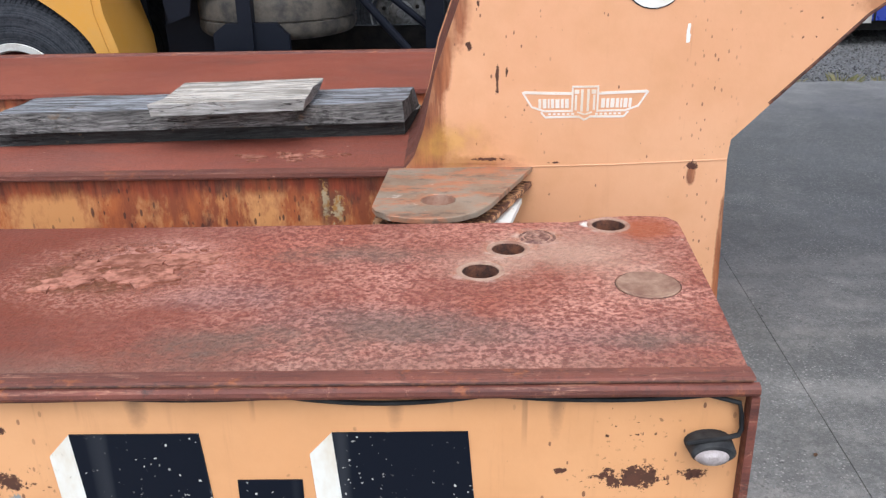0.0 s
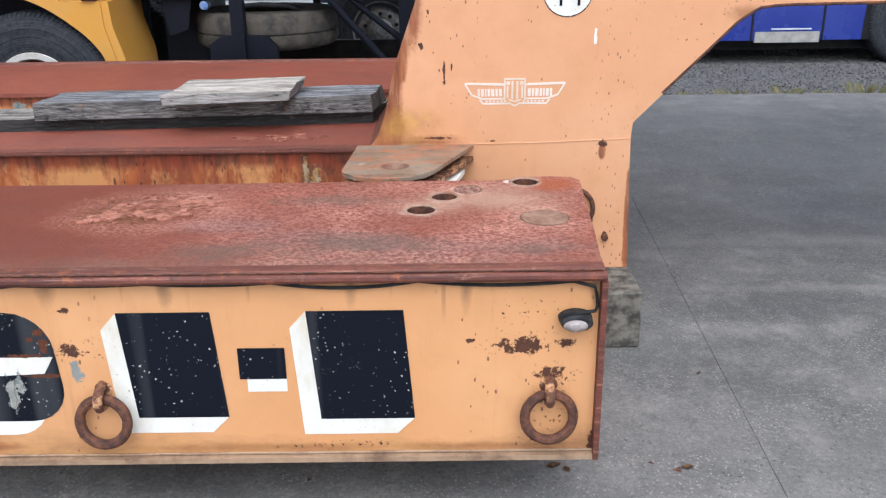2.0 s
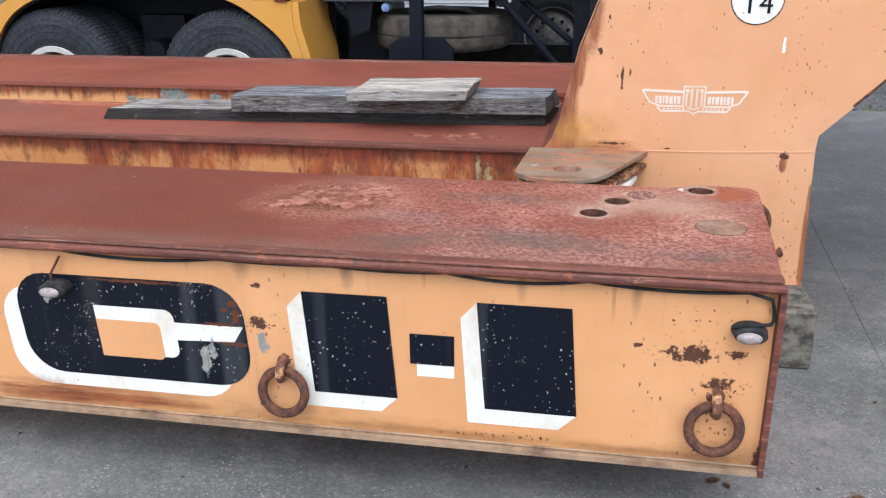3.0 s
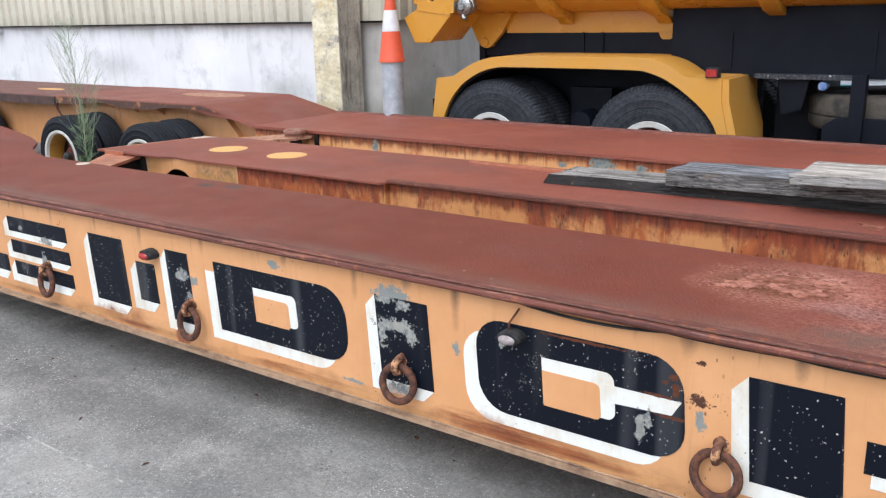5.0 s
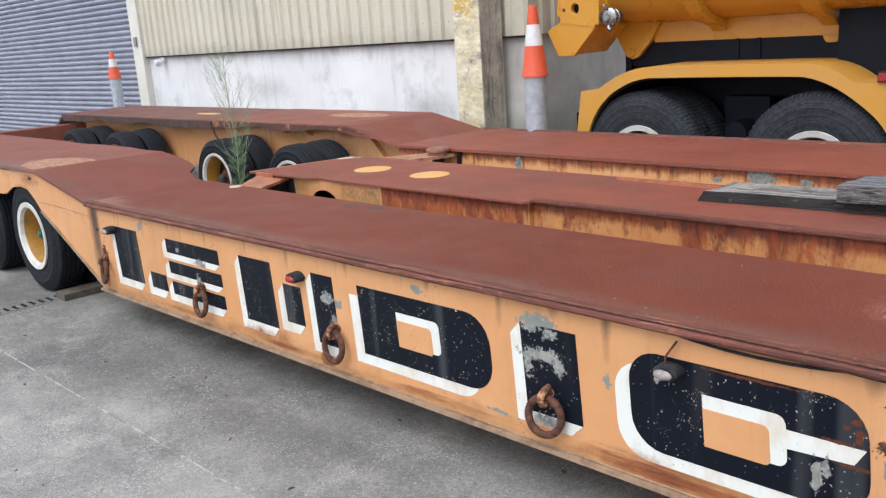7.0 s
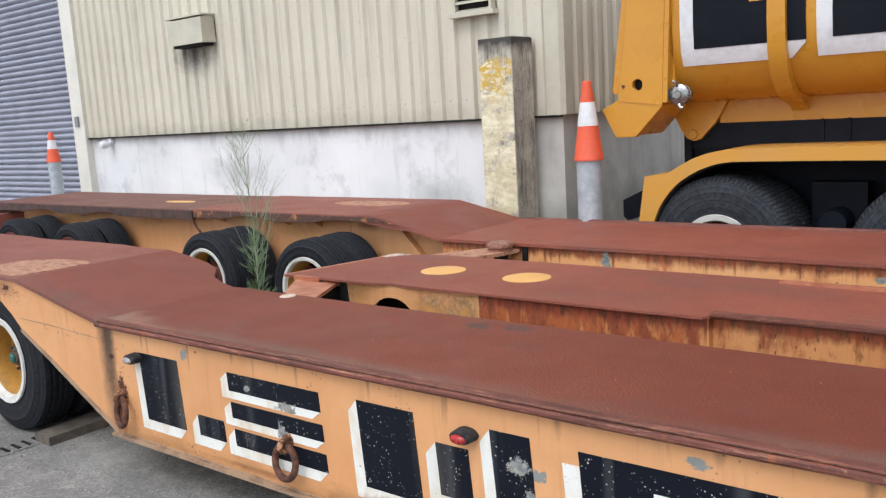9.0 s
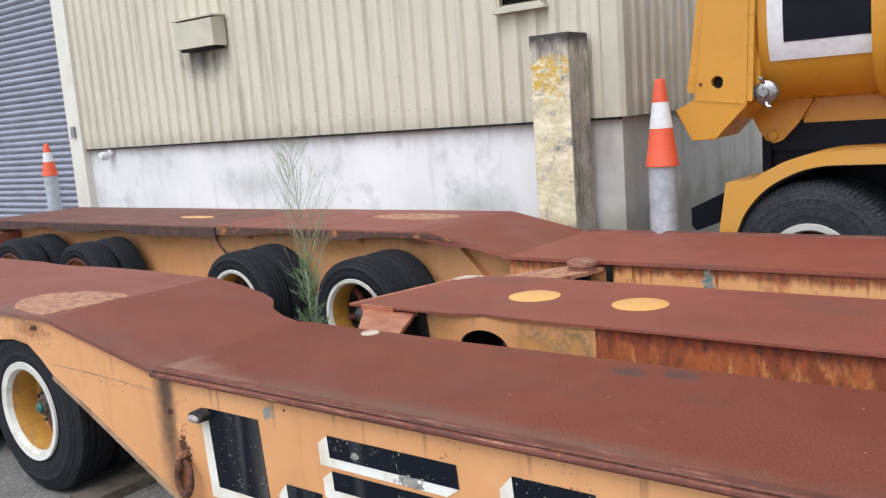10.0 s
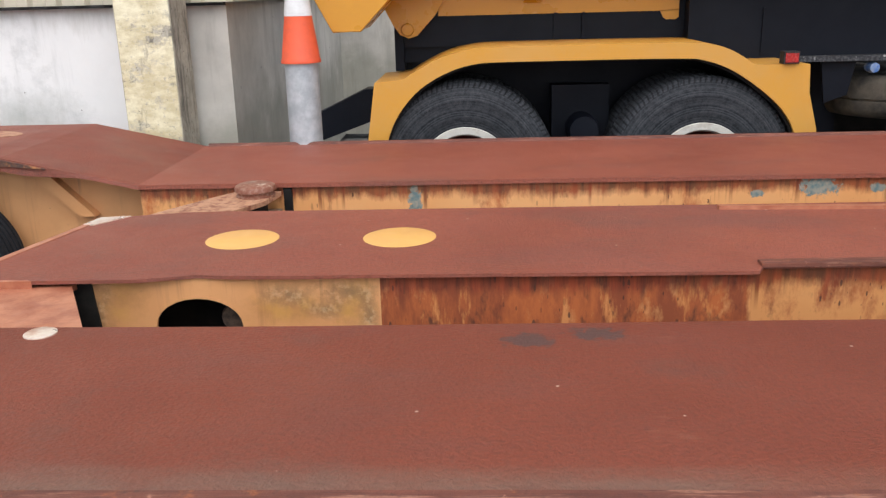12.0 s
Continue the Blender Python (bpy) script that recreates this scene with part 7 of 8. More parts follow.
part("number_disc", lathe([(0, -0.003), (0.094, -0.003), (0.096, 0.0)], (0.905, NY, 1.405), "y", 40), M_WHITE, trailer, "white round number disc")
part("disc_rim", loop_bar((0.905, NY - 0.001, 1.405), 0.0955, 0.0025, n=40, m=6), M_BLACK, trailer)
curve = bpy.data.curves.new("number", "FONT")
curve.body, curve.size, curve.align_x, curve.align_y, curve.extrude = "T4", 0.108, "CENTER", "CENTER", 0.001
word = new("number", curve)
me = bpy.data.meshes.new_from_object(word)
bpy.data.objects.remove(word)
me.materials.clear()
me.materials.append(M_BLACK)
word = new("number", me)
word.parent = trailer
word.matrix_parent_inverse = Matrix.Translation(-Vector(BASE_T))
word.matrix_basis = pose(0.905, NY - 0.0045, 1.383, 90, 0, 0)
part("white_mark", prism([(1.015, 1.202), (1.026, 1.204), (1.0275, 1.228), (1.024, 1.234), (1.026, 1.262), (1.017, 1.262), (1.014, 1.232)], NY - 0.002, NY + 0.002), M_WHITE, trailer)

# block under the gooseneck
blk = bmesh.new()
box(0.80, 1.215, 2.66, 3.6, 0.0, 0.25, blk)
bmesh.ops.subdivide_edges(blk, edges=[e for e in blk.edges], cuts=5, use_grid_fill=True)
for v in blk.verts:
    if v.co.z > 0.01:
        v.co += 0.006 * Vector((noise.noise(v.co * 9), noise.noise(v.co * 9 + Vector((7, 0, 0))), 0.4 * noise.noise(v.co * 11 + Vector((0, 5, 0)))))
whole("concrete_block", blk, M_BLOCK, "rough mossy concrete block under the gooseneck", "concrete block", bevel=0.008)


# timber on the middle deck
def plank(x0, x1, y0, y1, z0, z1, material, label, seed, skew=0.0, cut=(0.0, 0.0), rise=0.0):
    bm = bmesh.new()
    xs = span(x0, x1, 44)
    rows = []
    for i, x in enumerate(xs):
        e = (0.03 * noise.noise((seed, 3, 1)) if i in (0, len(xs) - 1) else 0)
        ring_pts = []
        for f, g in ((0, 0), (0.5, 0), (1, 0), (1, 1), (0.75, 1), (0.5, 1), (0.25, 1), (0, 1)):
            y = y0 + (y1 - y0) * f + skew * (x - x0)
            z = z0 + (z1 - z0) * g + rise * (x - x0) / (x1 - x0)
            w = 0.004 * noise.noise((x * 3, y * 20, seed + g)) + 0.002 * noise.noise((x * 14, y * 30, seed))
            end = ((0.09 if i == 0 and seed == 1 else 0.035) * noise.noise((y * 40, seed + z * 60, g))) if i in (0, len(xs) - 1) else 0
            lean_end = cut[0] * f if i == 0 else cut[1] * f if i == len(xs) - 1 else 0
            ring_pts.append(bm.verts.new((x + end + e + lean_end, y + (0.005 * noise.noise((x * 4, seed, z * 20)) if f in (0, 1) else 0), z + (w if g else 0))))
        rows.append(ring_pts)
    for a, b in zip(rows, rows[1:]):
        for k in range(8):
            bm.faces.new((a[k], b[k], b[(k + 1) % 8], a[(k + 1) % 8]))
    bm.faces.new(rows[0])
    bm.faces.new(rows[-1][::-1])
    return whole("timber_plank", bm, material, label, "plank", "timber on the deck", smooth=50)


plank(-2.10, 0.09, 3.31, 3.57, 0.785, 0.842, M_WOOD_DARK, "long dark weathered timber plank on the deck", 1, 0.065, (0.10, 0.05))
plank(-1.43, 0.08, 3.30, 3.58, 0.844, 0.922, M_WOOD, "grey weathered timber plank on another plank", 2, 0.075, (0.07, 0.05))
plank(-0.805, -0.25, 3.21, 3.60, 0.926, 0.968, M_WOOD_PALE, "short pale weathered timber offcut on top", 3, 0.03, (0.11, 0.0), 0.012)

# ---- tipper truck behind the trailer ----
truck = thing("tipper_truck", (-2.5, 6.6, 0), "golden yellow tipper truck with a dark chassis", "truck")
BASE_K = (-2.5, 6.6, 0)
TY = 5.51
arch_out = [(-4.50, 0.60), (-4.47, 0.80), (-4.42, 1.13), (-4.24, 1.15), (-4.16, 1.20), (-4.02, 1.29), (-3.86, 1.345), (-3.70, 1.36), (-2.52, 1.36), (-2.36, 1.345), (-2.2, 1.29), (-2.04, 1.19), (-1.76, 1.19), (-1.755, 1.02), (-1.70, 0.80), (-1.67, 0.55)]
arch_in = [(-4.40, 0.60), (-4.34, 0.83), (-4.27, 0.97), (-4.16, 1.10), (-4.04, 1.18), (-3.92, 1.235), (-3.80, 1.262), (-3.70, 1.268), (-2.55, 1.268), (-2.43, 1.25), (-2.28, 1.20), (-2.14, 1.12), (-2.0, 1.02), (-1.90, 0.93), (-1.82, 0.80), (-1.77, 0.55)]
arch_out = [(x, z if z < 1.2 else 1.2 + (z - 1.2) * 0.80) for x, z in arch_out]
arch_in = [(x, z if z < 0.8 else z - 0.03 * (z - 0.8) / 0.468) for x, z in arch_in]
arch_out = [(x - 0.135 * min(max((x + 2.6) / 0.6, 0), 1), z) for x, z in arch_out]
arch_in = [(x - 0.085 * min(max((x + 2.6) / 0.7, 0), 1), z) for x, z in arch_in]
def eased(points, a, b):
    """Rounds the bends of a line between two of its points by cutting its corners twice."""
    mid = points[a:b]
    for _ in range(2):
        cut = [mid[0]]
        for p, q in zip(mid, mid[1:]):
            cut += [(p[0] * 0.75 + q[0] * 0.25, p[1] * 0.75 + q[1] * 0.25), (p[0] * 0.25 + q[0] * 0.75, p[1] * 0.25 + q[1] * 0.75)]
        mid = cut + [mid[-1]]
    return points[:a] + mid + points[b:]


arch_out, arch_in = eased(arch_out, 3, 12), eased(arch_in, 0, 16)
part("fender", prism(arch_out + arch_in[::-1], TY, TY + 0.03), M_FENDER, truck, "yellow tandem wheel fender", 0.006)
part("fender", prism(arch_out + [(x, z - 0.012) for x, z in arch_out[::-1]], TY + 0.03, 6.2), M_FENDER, truck)
part("fender_end", prism([(-1.90, 1.185), (-1.895, 1.02), (-1.845, 0.80), (-1.815, 0.45), (-1.755, 0.45), (-1.775, 0.80), (-1.835, 1.02), (-1.845, 1.185)], TY + 0.01, 6.2), M_FENDER, truck, bevel=0.004)
lamp = part("tail_lamp", box(-2.01, -1.92, TY - 0.02, TY + 0.06, 1.192, 1.262), M_LAMP_BODY, truck, bevel=0.006)
part("lens", box(-2.002, -1.928, TY - 0.026, TY - 0.018, 1.20, 1.253), M_LENS_RED, lamp)

K_TYRE, K_RIM = tyre_mesh(0.565, 0.25, 0.26, 264, True), rim_mesh(0.25, 0.26, 0.12, 0.02)
K_TYRE.materials[0] = M_RUBBER_GREY
K_MID = centre_mesh(0.25, 0.13)
K_MID.materials[0] = M_DRUM
for x in (-3.88, -2.44):
    for y in (5.56, 5.88, 7.2, 7.52):
        wheel(truck, BASE_K, x, y, 0.56, y < 5.6, K_TYRE, K_RIM, K_MID)
    part("axle", lathe([(0, 0), (0.07, 0), (0.07, 2.0), (0, 2.0)], (x, 5.7, 0.54), "y", 16), M_STEEL_SHADE, truck)
part("mud_flap", prism([(-4.89, 0.875), (-4.55, 1.035), (-4.48, 1.035), (-4.48, 0.834), (-4.85, 0.70), (-4.89, 0.735)], 6.08, 6.26), M_CHASSIS, truck, "black plastic guard", 0.01)
part("bogie", box(-3.32, -2.95, 5.95, 6.1, 0.55, 1.05), M_CHASSIS, truck, bevel=0.02)
part("bogie", lathe([(0, 0), (0.09, 0), (0.1, 0.05), (0.1, 0.3)], (-3.13, 5.75, 0.78), "y", 20), M_CHASSIS, truck)
# Added black sheet: shade inside the fender is put into its colour.
part("fender_inner_shade", prism(arch_in + [(x + 0.012 * (1 if x < -3 else -1), z - 0.012) for x, z in arch_in[::-1]], TY + 0.03, 6.2), M_STEEL_SHADE, truck)
part("fender_liner", box(-4.30, -1.80, 6.22, 6.26, 0.3, 1.30), M_CHASSIS, truck)
part("chassis_rail", box(-4.30, 1.5, 6.14, 6.24, 1.20, 1.52), M_CHASSIS, truck, bevel=0.01)
part("chassis_rail", box(-4.30, 1.5, 7.0, 7.1, 1.20, 1.52), M_CHASSIS, truck, bevel=0.01)
part("sub_frame", box(-2.46, 1.5, 5.98, 6.1, 1.17, 1.9), M_CHASSIS, truck, "dark navy side box", 0.012)
part("sub_frame", box(-4.28, -2.2, 6.10, 6.14, 1.30, 1.62), M_CHASSIS, truck)
for x in (-3.30, -3.12, -2.0, -1.0, -0.2):
    part("stiffener", box(x, x + 0.02, 6.085 if x < -2.5 else 5.968, 6.10 if x < -2.5 else 5.98, 1.22, 1.5), M_CHASSIS, truck, bevel=0.003)
part("step_rail", box(-1.78, -1.02, 5.90, 5.97, 1.165, 1.20), M_SCUFFED, truck, "dark rail with paint scuffed to metal", 0.006)
part("step_bracket", prism([(-1.62, 1.165), (-1.40, 1.165), (-1.44, 0.95), (-1.58, 0.90)], 5.95, 5.97), M_CHASSIS, truck, bevel=0.004)
# Added block that only keeps the gap beside the fender dark.
part("dark_filler", box(-1.70, -1.38, 6.25, 6.9, 0.5, 1.25), M_CHASSIS, truck, bevel=0.02)
part("rear_cross", box(-4.34, -4.28, 6.08, 7.16, 1.15, 1.55), M_CHASSIS, truck, bevel=0.008)
part("notice_plate", box(-0.50, -0.27, 5.972, 5.98, 1.26, 1.31), M_LENS_RED, truck, "small red notice plate")
for i in range(3):
    part("notice_bar", box(-0.48 + 0.07 * i, -0.435 + 0.07 * i, 5.969, 5.973, 1.272, 1.282), M_BAND, truck)

# tipping body: rounded belly and ribs
belly = [(5.56, 2.95), (5.55, 2.2), (5.57, 2.03), (5.63, 1.88), (5.73, 1.77), (5.86, 1.70), (6.05, 1.665), (7.2, 1.665), (7.4, 1.70), (7.55, 1.8), (7.65, 2.0), (7.66, 2.95), (7.60, 2.95), (7.58, 2.0), (7.4, 1.78), (7.2, 1.72), (6.05, 1.72), (5.88, 1.75), (5.72, 1.88), (5.63, 2.05), (5.62, 2.95)]
part("tipping_body", prism(belly, -4.20, 1.6, "yz"), M_YELLOW, truck, "golden yellow half-round tipping body")
part("tail_gate", box(-4.26, -4.20, 5.6, 7.6, 1.72, 2.95), M_YELLOW, truck)
rib = belly[:8]
for x in (-3.50, -2.615, -1.73, -0.845, 0.04):
    outer_r = [(y - 0.055 if y < 7 else y, z - (0.045 if z < 2.1 else 0.0)) for y, z in rib]
    part("body_rib", prism(outer_r + rib[::-1], x, x + 0.12, "yz"), M_YELLOW, truck, "rounded body rib", 0.008)
    part("rib_foot", prism([(5.79, 1.69), (5.81, 1.652), (5.99, 1.614), (6.07, 1.565), (6.088, 1.60), (6.088, 1.70), (5.85, 1.73)], x + 0.002, x + 0.118, "yz"), M_YELLOW, truck, bevel=0.006)
part("top_rail", box(-4.12, 1.6, 5.48, 5.62, 2.93, 3.05), M_YELLOW, truck, bevel=0.015)
part("body_sill", box(-4.05, -2.50, 6.09, 6.2, 1.495, 1.665), M_YELLOW, truck, "yellow body sill", 0.008)
part("sill_foot", prism([(-2.62, 1.50), (-2.50, 1.50), (-2.50, 1.455), (-2.52, 1.44), (-2.58, 1.44), (-2.60, 1.455)], 6.09, 6.2), M_YELLOW, truck, bevel=0.006)
part("hinge_side_sheet", prism([(-4.42, 1.60), (-4.345, 1.45), (-4.30, 1.385), (-4.245, 1.36), (-4.19, 1.375), (-4.07, 1.50), (-3.97, 1.665), (-4.42, 1.70)], 6.04, 6.088), M_YELLOW, truck, "yellow hinge cheek", 0.005)
part("hinge_pin", lathe([(0, -0.02), (0.035, -0.018), (0.042, -0.008), (0.042, 0.0)], (-4.25, 6.04, 1.415), "y", 24), M_YELLOW, truck)
tail = [(-4.465, 3.0), (-4.628, 1.715), (-4.766, 1.645), (-4.654, 1.431), (-4.487, 1.431), (-4.267, 1.655), (-4.211, 3.0)]
part("tail_plate", pierced(tail, [round_poly(-4.465, 1.82, 0.042, 24)], TY + 0.005, TY + 0.055, "xz"), M_YELLOW, truck, "yellow tailgate end plate with a round hole", 0.004)
part("fold_line", prism([(-4.626, 1.708), (-4.626, 1.714), (-4.27, 1.668), (-4.27, 1.662)], TY - 0.001, TY + 0.005), M_YELLOW, truck)
part("tail_strip", prism([(-4.527, 3.0), (-4.688, 1.85), (-4.70, 1.80), (-4.69, 1.765), (-4.60, 1.75), (-4.43, 3.0)], TY + 0.06, TY + 0.14), M_YELLOW, truck, bevel=0.006)
part("tail_back", prism([(-4.63, 1.44), (-4.49, 1.44), (-4.28, 1.66), (-4.22, 2.9), (-4.45, 2.9), (-4.60, 1.76)], TY + 0.06, TY + 0.5), M_YELLOW, truck)
part("hole_shade", lathe([(0.0, 0.0), (0.05, 0.0)], (-4.465, TY + 0.057, 1.82), "y", 20), M_STEEL_SHADE, truck)
part("bolt", lathe([(0, -0.006), (0.012, -0.005), (0.014, 0.006)], (-4.58, TY, 1.815), "y", 10), M_DRUM, truck)
part("tail_edge", prism([(-4.264, 1.68), (-4.228, 1.68), (-4.174, 3.0), (-4.207, 3.0)], TY + 0.0, TY + 0.1), M_YELLOW, truck, bevel=0.006)
for z in (1.86, 2.05, 2.25):
    part("bolt", lathe([(0, -0.006), (0.008, -0.005), (0.01, 0.0)], (-4.246 + 0.041 * (z - 1.68), TY, z), "y", 8), M_YELLOW, truck)
lock = part("tail_lock", lathe([(0, -0.06), (0.028, -0.06), (0.034, -0.045), (0.06, -0.04), (0.078, -0.025), (0.08, 0.0), (0.072, 0.012), (0.066, 0.03), (0.072, 0.036), (0.072, 0.055), (0.058, 0.06), (0.055, 0.11)], (-4.155, TY + 0.065, 1.73), "y", 28), M_CHROME, truck, "polished round metal coupling cap")
part("lock_handle", tube([(-4.145, TY + 0.025, 1.66), (-4.13, TY + 0.015, 1.635), (-4.11, TY + 0.015, 1.63)], 0.015, 8), M_CHROME, lock)
part("lock_handle", tube([(-4.165, TY + 0.025, 1.80), (-4.17, TY + 0.015, 1.825), (-4.185, TY + 0.015, 1.83)], 0.013, 8), M_CHROME, lock)
part("lock_box", box(-4.262, -4.222, TY + 0.01, TY + 0.08, 1.70, 1.775), M_CHROME, truck, bevel=0.004)

# plain white-edged dark blocks on the body
for i in range(3):
    x0, x1 = -4.135 + 0.942 * i, -3.262 + 0.942 * i
    edge = prism([(5.541, 2.93), (5.541, 2.2), (5.558, 2.03), (5.600, 1.93), (5.612, 1.935), (5.572, 2.03), (5.556, 2.2), (5.556, 2.93)], x0, x1, "yz")
    for v in edge.verts:
        if v.co.x > x1 - 0.01 and v.co.z < 2.0:
            v.co.x -= 0.10
    part("painted_edge", edge, M_BAND, truck)
    part("painted_block", prism([(5.536, 2.93), (5.536, 2.2), (5.552, 2.045), (5.575, 2.05), (5.56, 2.93)], x0 + 0.102, x1, "yz"), M_CHASSIS, truck)
    part("painted_centre", box(x0 + 0.505, x1 - 0.01, 5.531, 5.56, 2.33, 2.93), M_YELLOW, truck)

# spare wheel, props and struts under the body
def block_tyre(R, rr, w, n=72):
    """A worn tyre with a rounded shoulder and chunky blocks round its tread."""
    prof = [(rr, 0.04), (rr + 0.02, 0.0), (rr + 0.12, -0.012), (R - 0.10, -0.014), (R - 0.04, 0.0), (R - 0.012, 0.022), (R, 0.05), (R, 0.10), (R - 0.014, 0.104), (R - 0.014, 0.112), (R, 0.116), (R, w - 0.05), (R - 0.012, w - 0.022), (R - 0.04, w), (rr + 0.02, w), (rr, w - 0.04)]
    bm = lathe(prof, (0, 0, 0), "y", n)
    for v in bm.verts:
        r = math.hypot(v.co.x, v.co.z)
        if r > R - 0.03:
            turn = int(math.atan2(v.co.z, v.co.x) / (2 * math.pi) * n + 0.5 + (1 if v.co.y > w / 2 else 0))
            if turn % 3 == 0:
                q = (r - 0.016) / r
                v.co.x, v.co.z = v.co.x * q, v.co.z * q
    return mesh_of("spare_wheel", bm, plain("brown_dusty_worn_rubber", (0.085, 0.072, 0.055), (0.026, 0.024, 0.022), 9, 0.85, 0, (0.40, 0.64), 0.9, 70))


spare = new("spare_wheel", block_tyre(0.54, 0.28, 0.26))
spare.parent = truck
spare.matrix_basis = Matrix.Translation(Vector((-0.93, 6.35, 0.80)) - Vector(BASE_K)) @ pose(0, 0, 0, 90, 0, 0) @ Matrix.Translation((0, -0.0, 0))
tagged(spare, "dusty spare tyre lying flat under the chassis")
part("spare_plate", lathe([(0.0, 1.07), (0.2, 1.075), (0.30, 1.06), (0.31, 1.03), (0.29, 0.98)], (-0.93, 6.35, 0), "z", 32), M_STEEL_SHADE, truck)
part("spare_hose", tube([(-1.25, 6.1, 1.05), (-1.1, 6.02, 1.10), (-0.9, 6.0, 1.115), (-0.72, 6.05, 1.10), (-0.60, 6.15, 1.04)], 0.018, 8), M_CABLE, truck)
part("spare_guard", prism([(-1.24, 0.86), (-1.16, 0.92), (-0.84, 0.92), (-0.76, 0.84), (-0.76, 0.55), (-1.24, 0.55)], 5.74, 5.80), M_CHASSIS, truck, "dark hanging plate", 0.006)
part("prop", box(-1.07, -0.98, 5.70, 5.80, 0.45, 1.22), M_CHASSIS, truck, bevel=0.008)
part("prop", box(-0.66, -0.60, 6.95, 7.05, 0.45, 1.22), M_CHASSIS, truck, bevel=0.008)
part("prop", box(0.10, 0.22, 6.0, 6.12, 0.35, 1.22), M_CHASSIS, truck, bevel=0.008)
part("strut", tube([(-0.44, 6.02, 1.18), (-0.02, 6.02, 0.70)], 0.028, 10), M_CHASSIS, truck)
part("strut", tube([(-0.30, 6.06, 1.18), (0.12, 6.06, 0.84)], 0.024, 10), M_CHASSIS, truck)
part("joint", lathe([(0, -0.03), (0.04, -0.03), (0.045, 0.03), (0, 0.03)], (-0.44, 6.02, 1.16), "y", 16), M_CHASSIS, truck)
part("air_coupling", lathe([(0, -0.05), (0.03, -0.045), (0.035, 0.0), (0.03, 0.05)], (-1.30, 5.95, 1.12), "y", 16), plain("blue_coupling_plastic", (0.03, 0.13, 0.42), (0.3, 0.35, 0.4), 30, 0.4), truck, "blue air coupling")
# Added box: it keeps the view under the spare wheel dark.
part("dark_backing", box(-1.35, 0.25, 6.92, 6.98, 0.28, 0.74), M_STEEL_SHADE, truck, "dark box added to close the bright gap under the spare", 0.01)
part("tank", lathe([(0, -0.35), (0.15, -0.33), (0.17, -0.28), (0.17, 0.28), (0.15, 0.33), (0, 0.35)], (-1.55, 6.6, 0.95), "y", 24), M_STEEL_SHADE, truck)
front = wheel(truck, BASE_K, -0.22, 8.75, 0.61, False, K_TYRE)
ALLOY = mesh_of("rim", lathe([(0.30, -0.012), (0.285, -0.006), (0.275, 0.03), (0.25, 0.035), (0.22, 0.02), (0.12, 0.015), (0.115, -0.02), (0.09, -0.04), (0.04, -0.045), (0.035, -0.07), (0, -0.072)], (0, 0, 0), "y", 40), plain("dull_alloy_rim", (0.30, 0.30, 0.30), (0.12, 0.12, 0.12), 20, 0.5, 0.4))
o = new("rim", ALLOY)
o.parent = front
NUT = mesh_of("nut", lathe([(0.02, 0.03), (0.02, -0.02), (0.014, -0.03), (0, -0.03)], (0, 0, 0), "y", 8), M_STEEL_SHADE)
for i in range(10):
    o = new("nut", NUT)
    o.parent = front
    o.location = (0.17 * math.cos(i * 0.628), 0.01, 0.17 * math.sin(i * 0.628))

# ---- coaches past the yard ----
def coach(name, x0, x1, y, z_low, paint, label, wheels, stripe=None):
    c = thing(name, ((x0 + x1) / 2, y + 1.25, 0), label, "coach")
    part("body", prism([(y, z_low), (y, 2.6), (y + 0.08, 2.95), (y + 0.3, 3.1), (y + 2.2, 3.1), (y + 2.42, 2.95), (y + 2.5, 2.6), (y + 2.5, z_low)], x0, x1, "yz"), paint, c, bevel=0.02)
    base = Vector(c.location)
    for x in wheels:
        part("wheel_arch", prism([(x - 0.62, z_low), (x - 0.6, 0.75), (x - 0.45, 1.0), (x, 1.1), (x + 0.45, 1.0), (x + 0.6, 0.75), (x + 0.62, z_low)], y - 0.004, y + 0.02), M_STEEL_SHADE, c)
        w = wheel(c, base, x, y - 0.03, 0.48, True, K_TYRE, K_RIM, K_MID)
        w.location.z = 0.48
    return c


blue = coach("blue_coach", 2.6, 12.5, 10.45, 0.24, M_BLUE, "deep blue coach parked on the gravel", (6.25,))
part("step_panel", box(4.30, 5.10, 10.43, 10.45, 0.215, 0.345), M_SILVER, blue, "silver step panel", 0.006)
for x in (4.26, 5.14, 5.88):
    part("panel_gap", box(x - 0.012, x + 0.012, 10.441, 10.46, 0.24, 1.2), M_STEEL_SHADE, blue)
part("trim_line", box(4.5, 5.0, 10.437, 10.45, 0.37, 0.385), M_COACH, blue)
part("underbody", box(2.7, 12.4, 10.7, 12.6, 0.1, 0.3), M_STEEL_SHADE, blue)
white = coach("white_coach", -3.4, 5.0, 12.2, 0.35, M_COACH, "white coach with a teal stripe, parked behind", (3.2,))
part("stripe", box(-3.4, 5.0, 12.19, 12.21, 0.42, 0.60), M_TEAL, white, "teal stripe")
for z in (0.66, 0.78):
    part("panel_gap", box(-3.4, 5.0, 12.193, 12.21, z, z + 0.008), M_STEEL_SHADE, white)

# ---- feathery weed growing between the beams ----
weed = thing("tall_weed", (-6.09, 3.12, 0.0), "tall feathery green weed growing up beside the wheels", "plant")
random.seed(5)
WX, WY = -6.09, 3.12


def stem_at(h):
    return Vector((WX - 0.05 * h + 0.015 * math.sin(h * 6), WY + 0.012 * math.cos(h * 7), h))


twigs = bmesh.new()
leaves = bmesh.new()


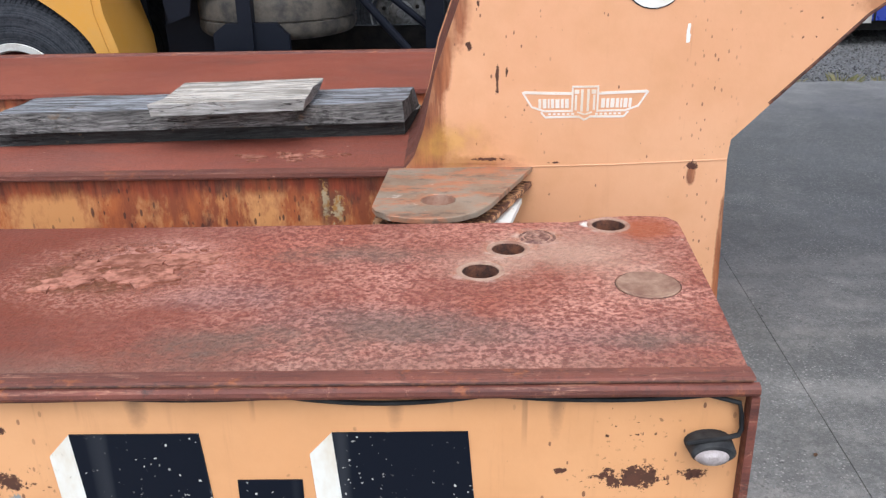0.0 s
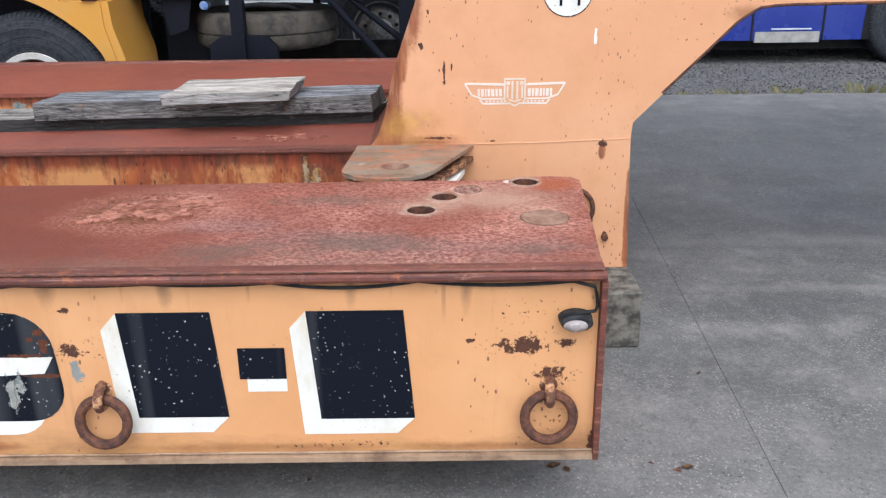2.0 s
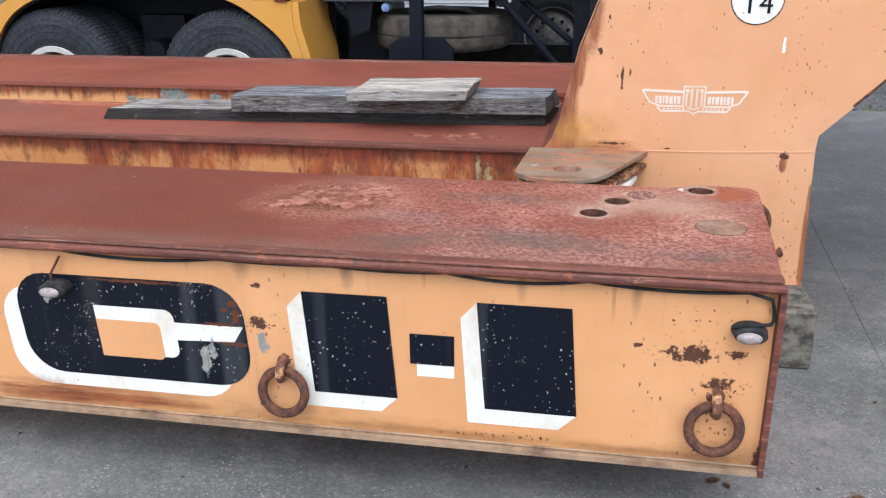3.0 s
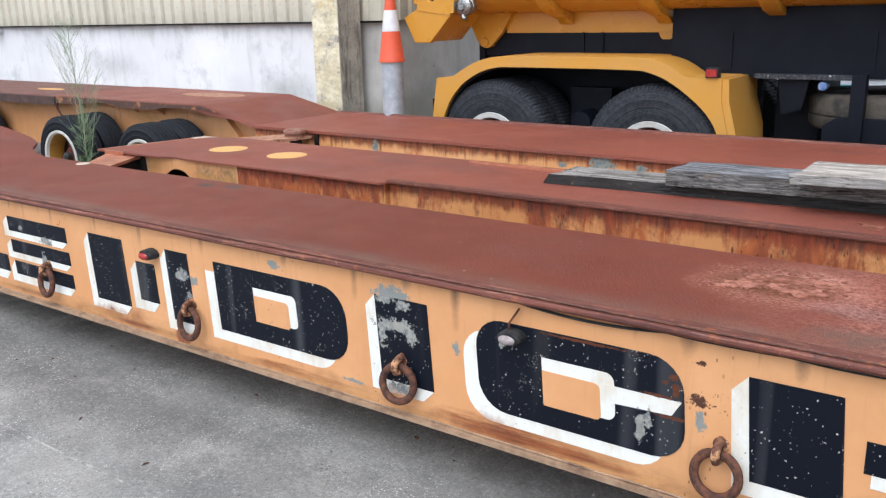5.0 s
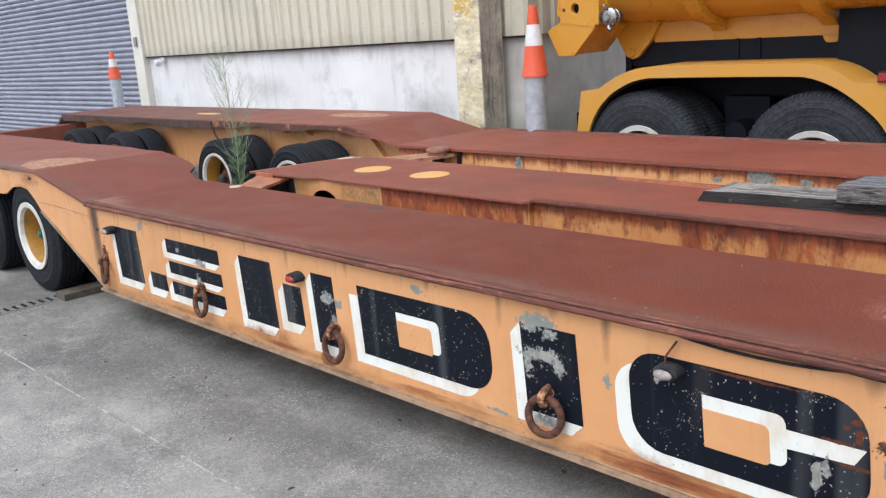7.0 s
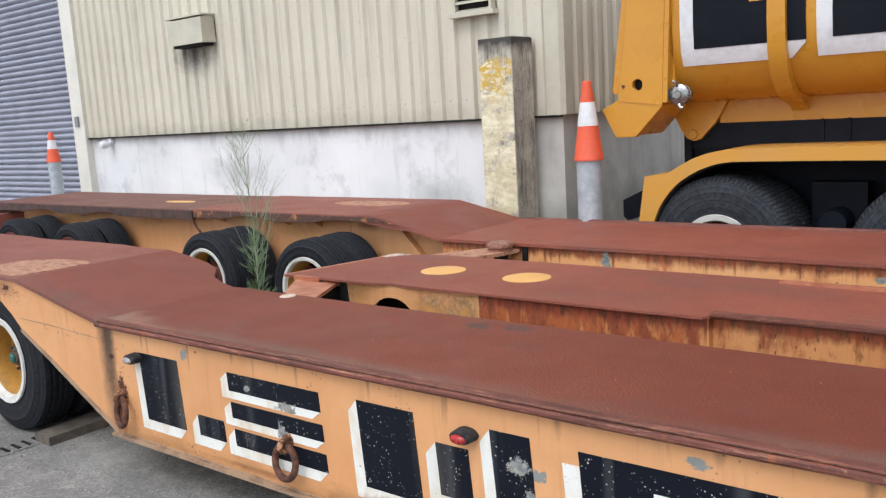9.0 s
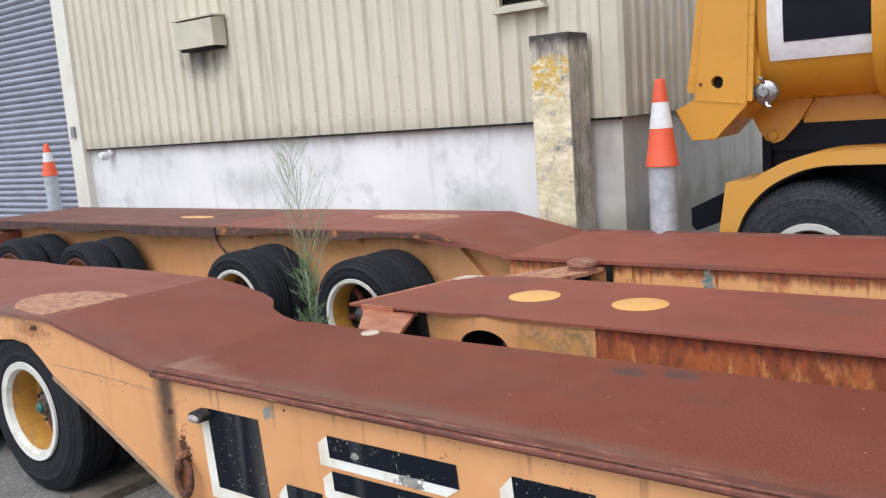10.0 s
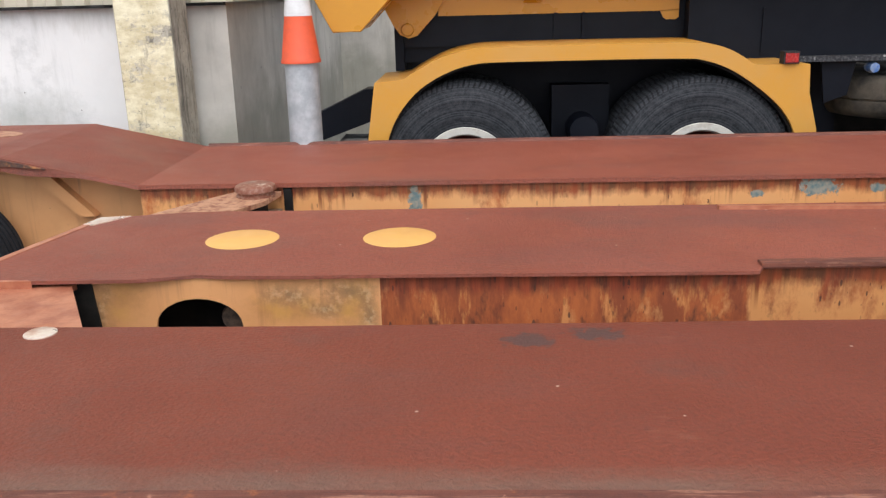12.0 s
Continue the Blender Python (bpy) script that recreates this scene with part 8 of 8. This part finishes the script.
def needle(p, d, length, width):
    side = d.cross(Vector((random.uniform(-1, 1), random.uniform(-1, 1), random.uniform(-1, 1)))).normalized() * width
    leaves.faces.new([leaves.verts.new(q) for q in (p - side, p + side, p + d * length)])


def spray(p, out, length, r, depth):
    """A thin shoot that curves upward, with finer shoots and needles along it."""
    pts = [p + out * length * t + Vector((0, 0, 0.22 * length * t * t)) + 0.02 * t * Vector((noise.noise(p * 9 + out * t), noise.noise(p * 7 + out * t), 0)) for t in (0, 0.25, 0.5, 0.75, 1.0)]
    tube(pts, r, 4, twigs, 0.35)
    for i in range(5 if depth else 0):
        t = 0.25 + 0.7 * random.random()
        j = min(int(t * 4), 3)
        q = pts[j].lerp(pts[j + 1], t * 4 - j)
        d = (out + 0.8 * Vector((random.uniform(-1, 1), random.uniform(-1, 1), random.uniform(-0.2, 0.9)))).normalized()
        spray(q, d, length * random.uniform(0.25, 0.45), r * 0.6, depth - 1)
    for _ in range(4 if depth else 3):
        t = random.uniform(0.2, 1)
        j = min(int(t * 4), 3)
        q = pts[j].lerp(pts[j + 1], t * 4 - j)
        d = (out + 0.6 * Vector((random.uniform(-1, 1), random.uniform(-1, 1), random.uniform(-0.2, 0.8)))).normalized()
        needle(q, d, random.uniform(0.02, 0.05), 0.0009)


part("stem", tube([stem_at(1.66 * i / 16) for i in range(17)], 0.007, 7, taper=0.18), M_STEM, weed)
for lift, lean_x, lean_y in ((0.62, -0.16, 0.05), (0.70, 0.15, -0.06), (0.5, 0.06, 0.12)):
    tube([stem_at(lift) + Vector((lean_x, lean_y, 0.62)) * t + Vector((0, 0, 0.06 * t * t)) for t in (0, 0.2, 0.4, 0.6, 0.8, 1.0)], 0.0034, 5, twigs, 0.25)
for i in range(40):
    f = 0.40 + 0.58 * (i + random.random()) / 40
    a = random.uniform(0, 6.28)
    out = Vector((math.cos(a), math.sin(a) * 0.8, random.uniform(0.9, 1.8))).normalized()
    spray(stem_at(1.66 * f), out, random.uniform(0.18, 0.36) * (1.15 - 0.75 * max(f - 0.6, 0) / 0.4), 0.0016, 1)
for i in range(70):
    h = random.uniform(0.22, 0.95)
    a = random.uniform(0, 6.28)
    out = Vector((math.cos(a), math.sin(a), random.uniform(0.5, 1.4))).normalized()
    p = stem_at(h)
    reach = random.uniform(0.05, 0.13)
    tube([p, p + out * reach * 0.5, p + out * reach + Vector((0, 0, 0.02))], 0.0011, 4, twigs, 0.4)
    for _ in range(16):
        d = (out + 0.7 * Vector((random.uniform(-1, 1), random.uniform(-1, 1), random.uniform(-0.2, 1)))).normalized()
        needle(p + out * reach * random.uniform(0.1, 1), d, random.uniform(0.03, 0.07), 0.0021)
part("branchwork", twigs, M_STEM, weed)
part("leaves", leaves, M_LEAF, weed, "fine feathery green leaves")
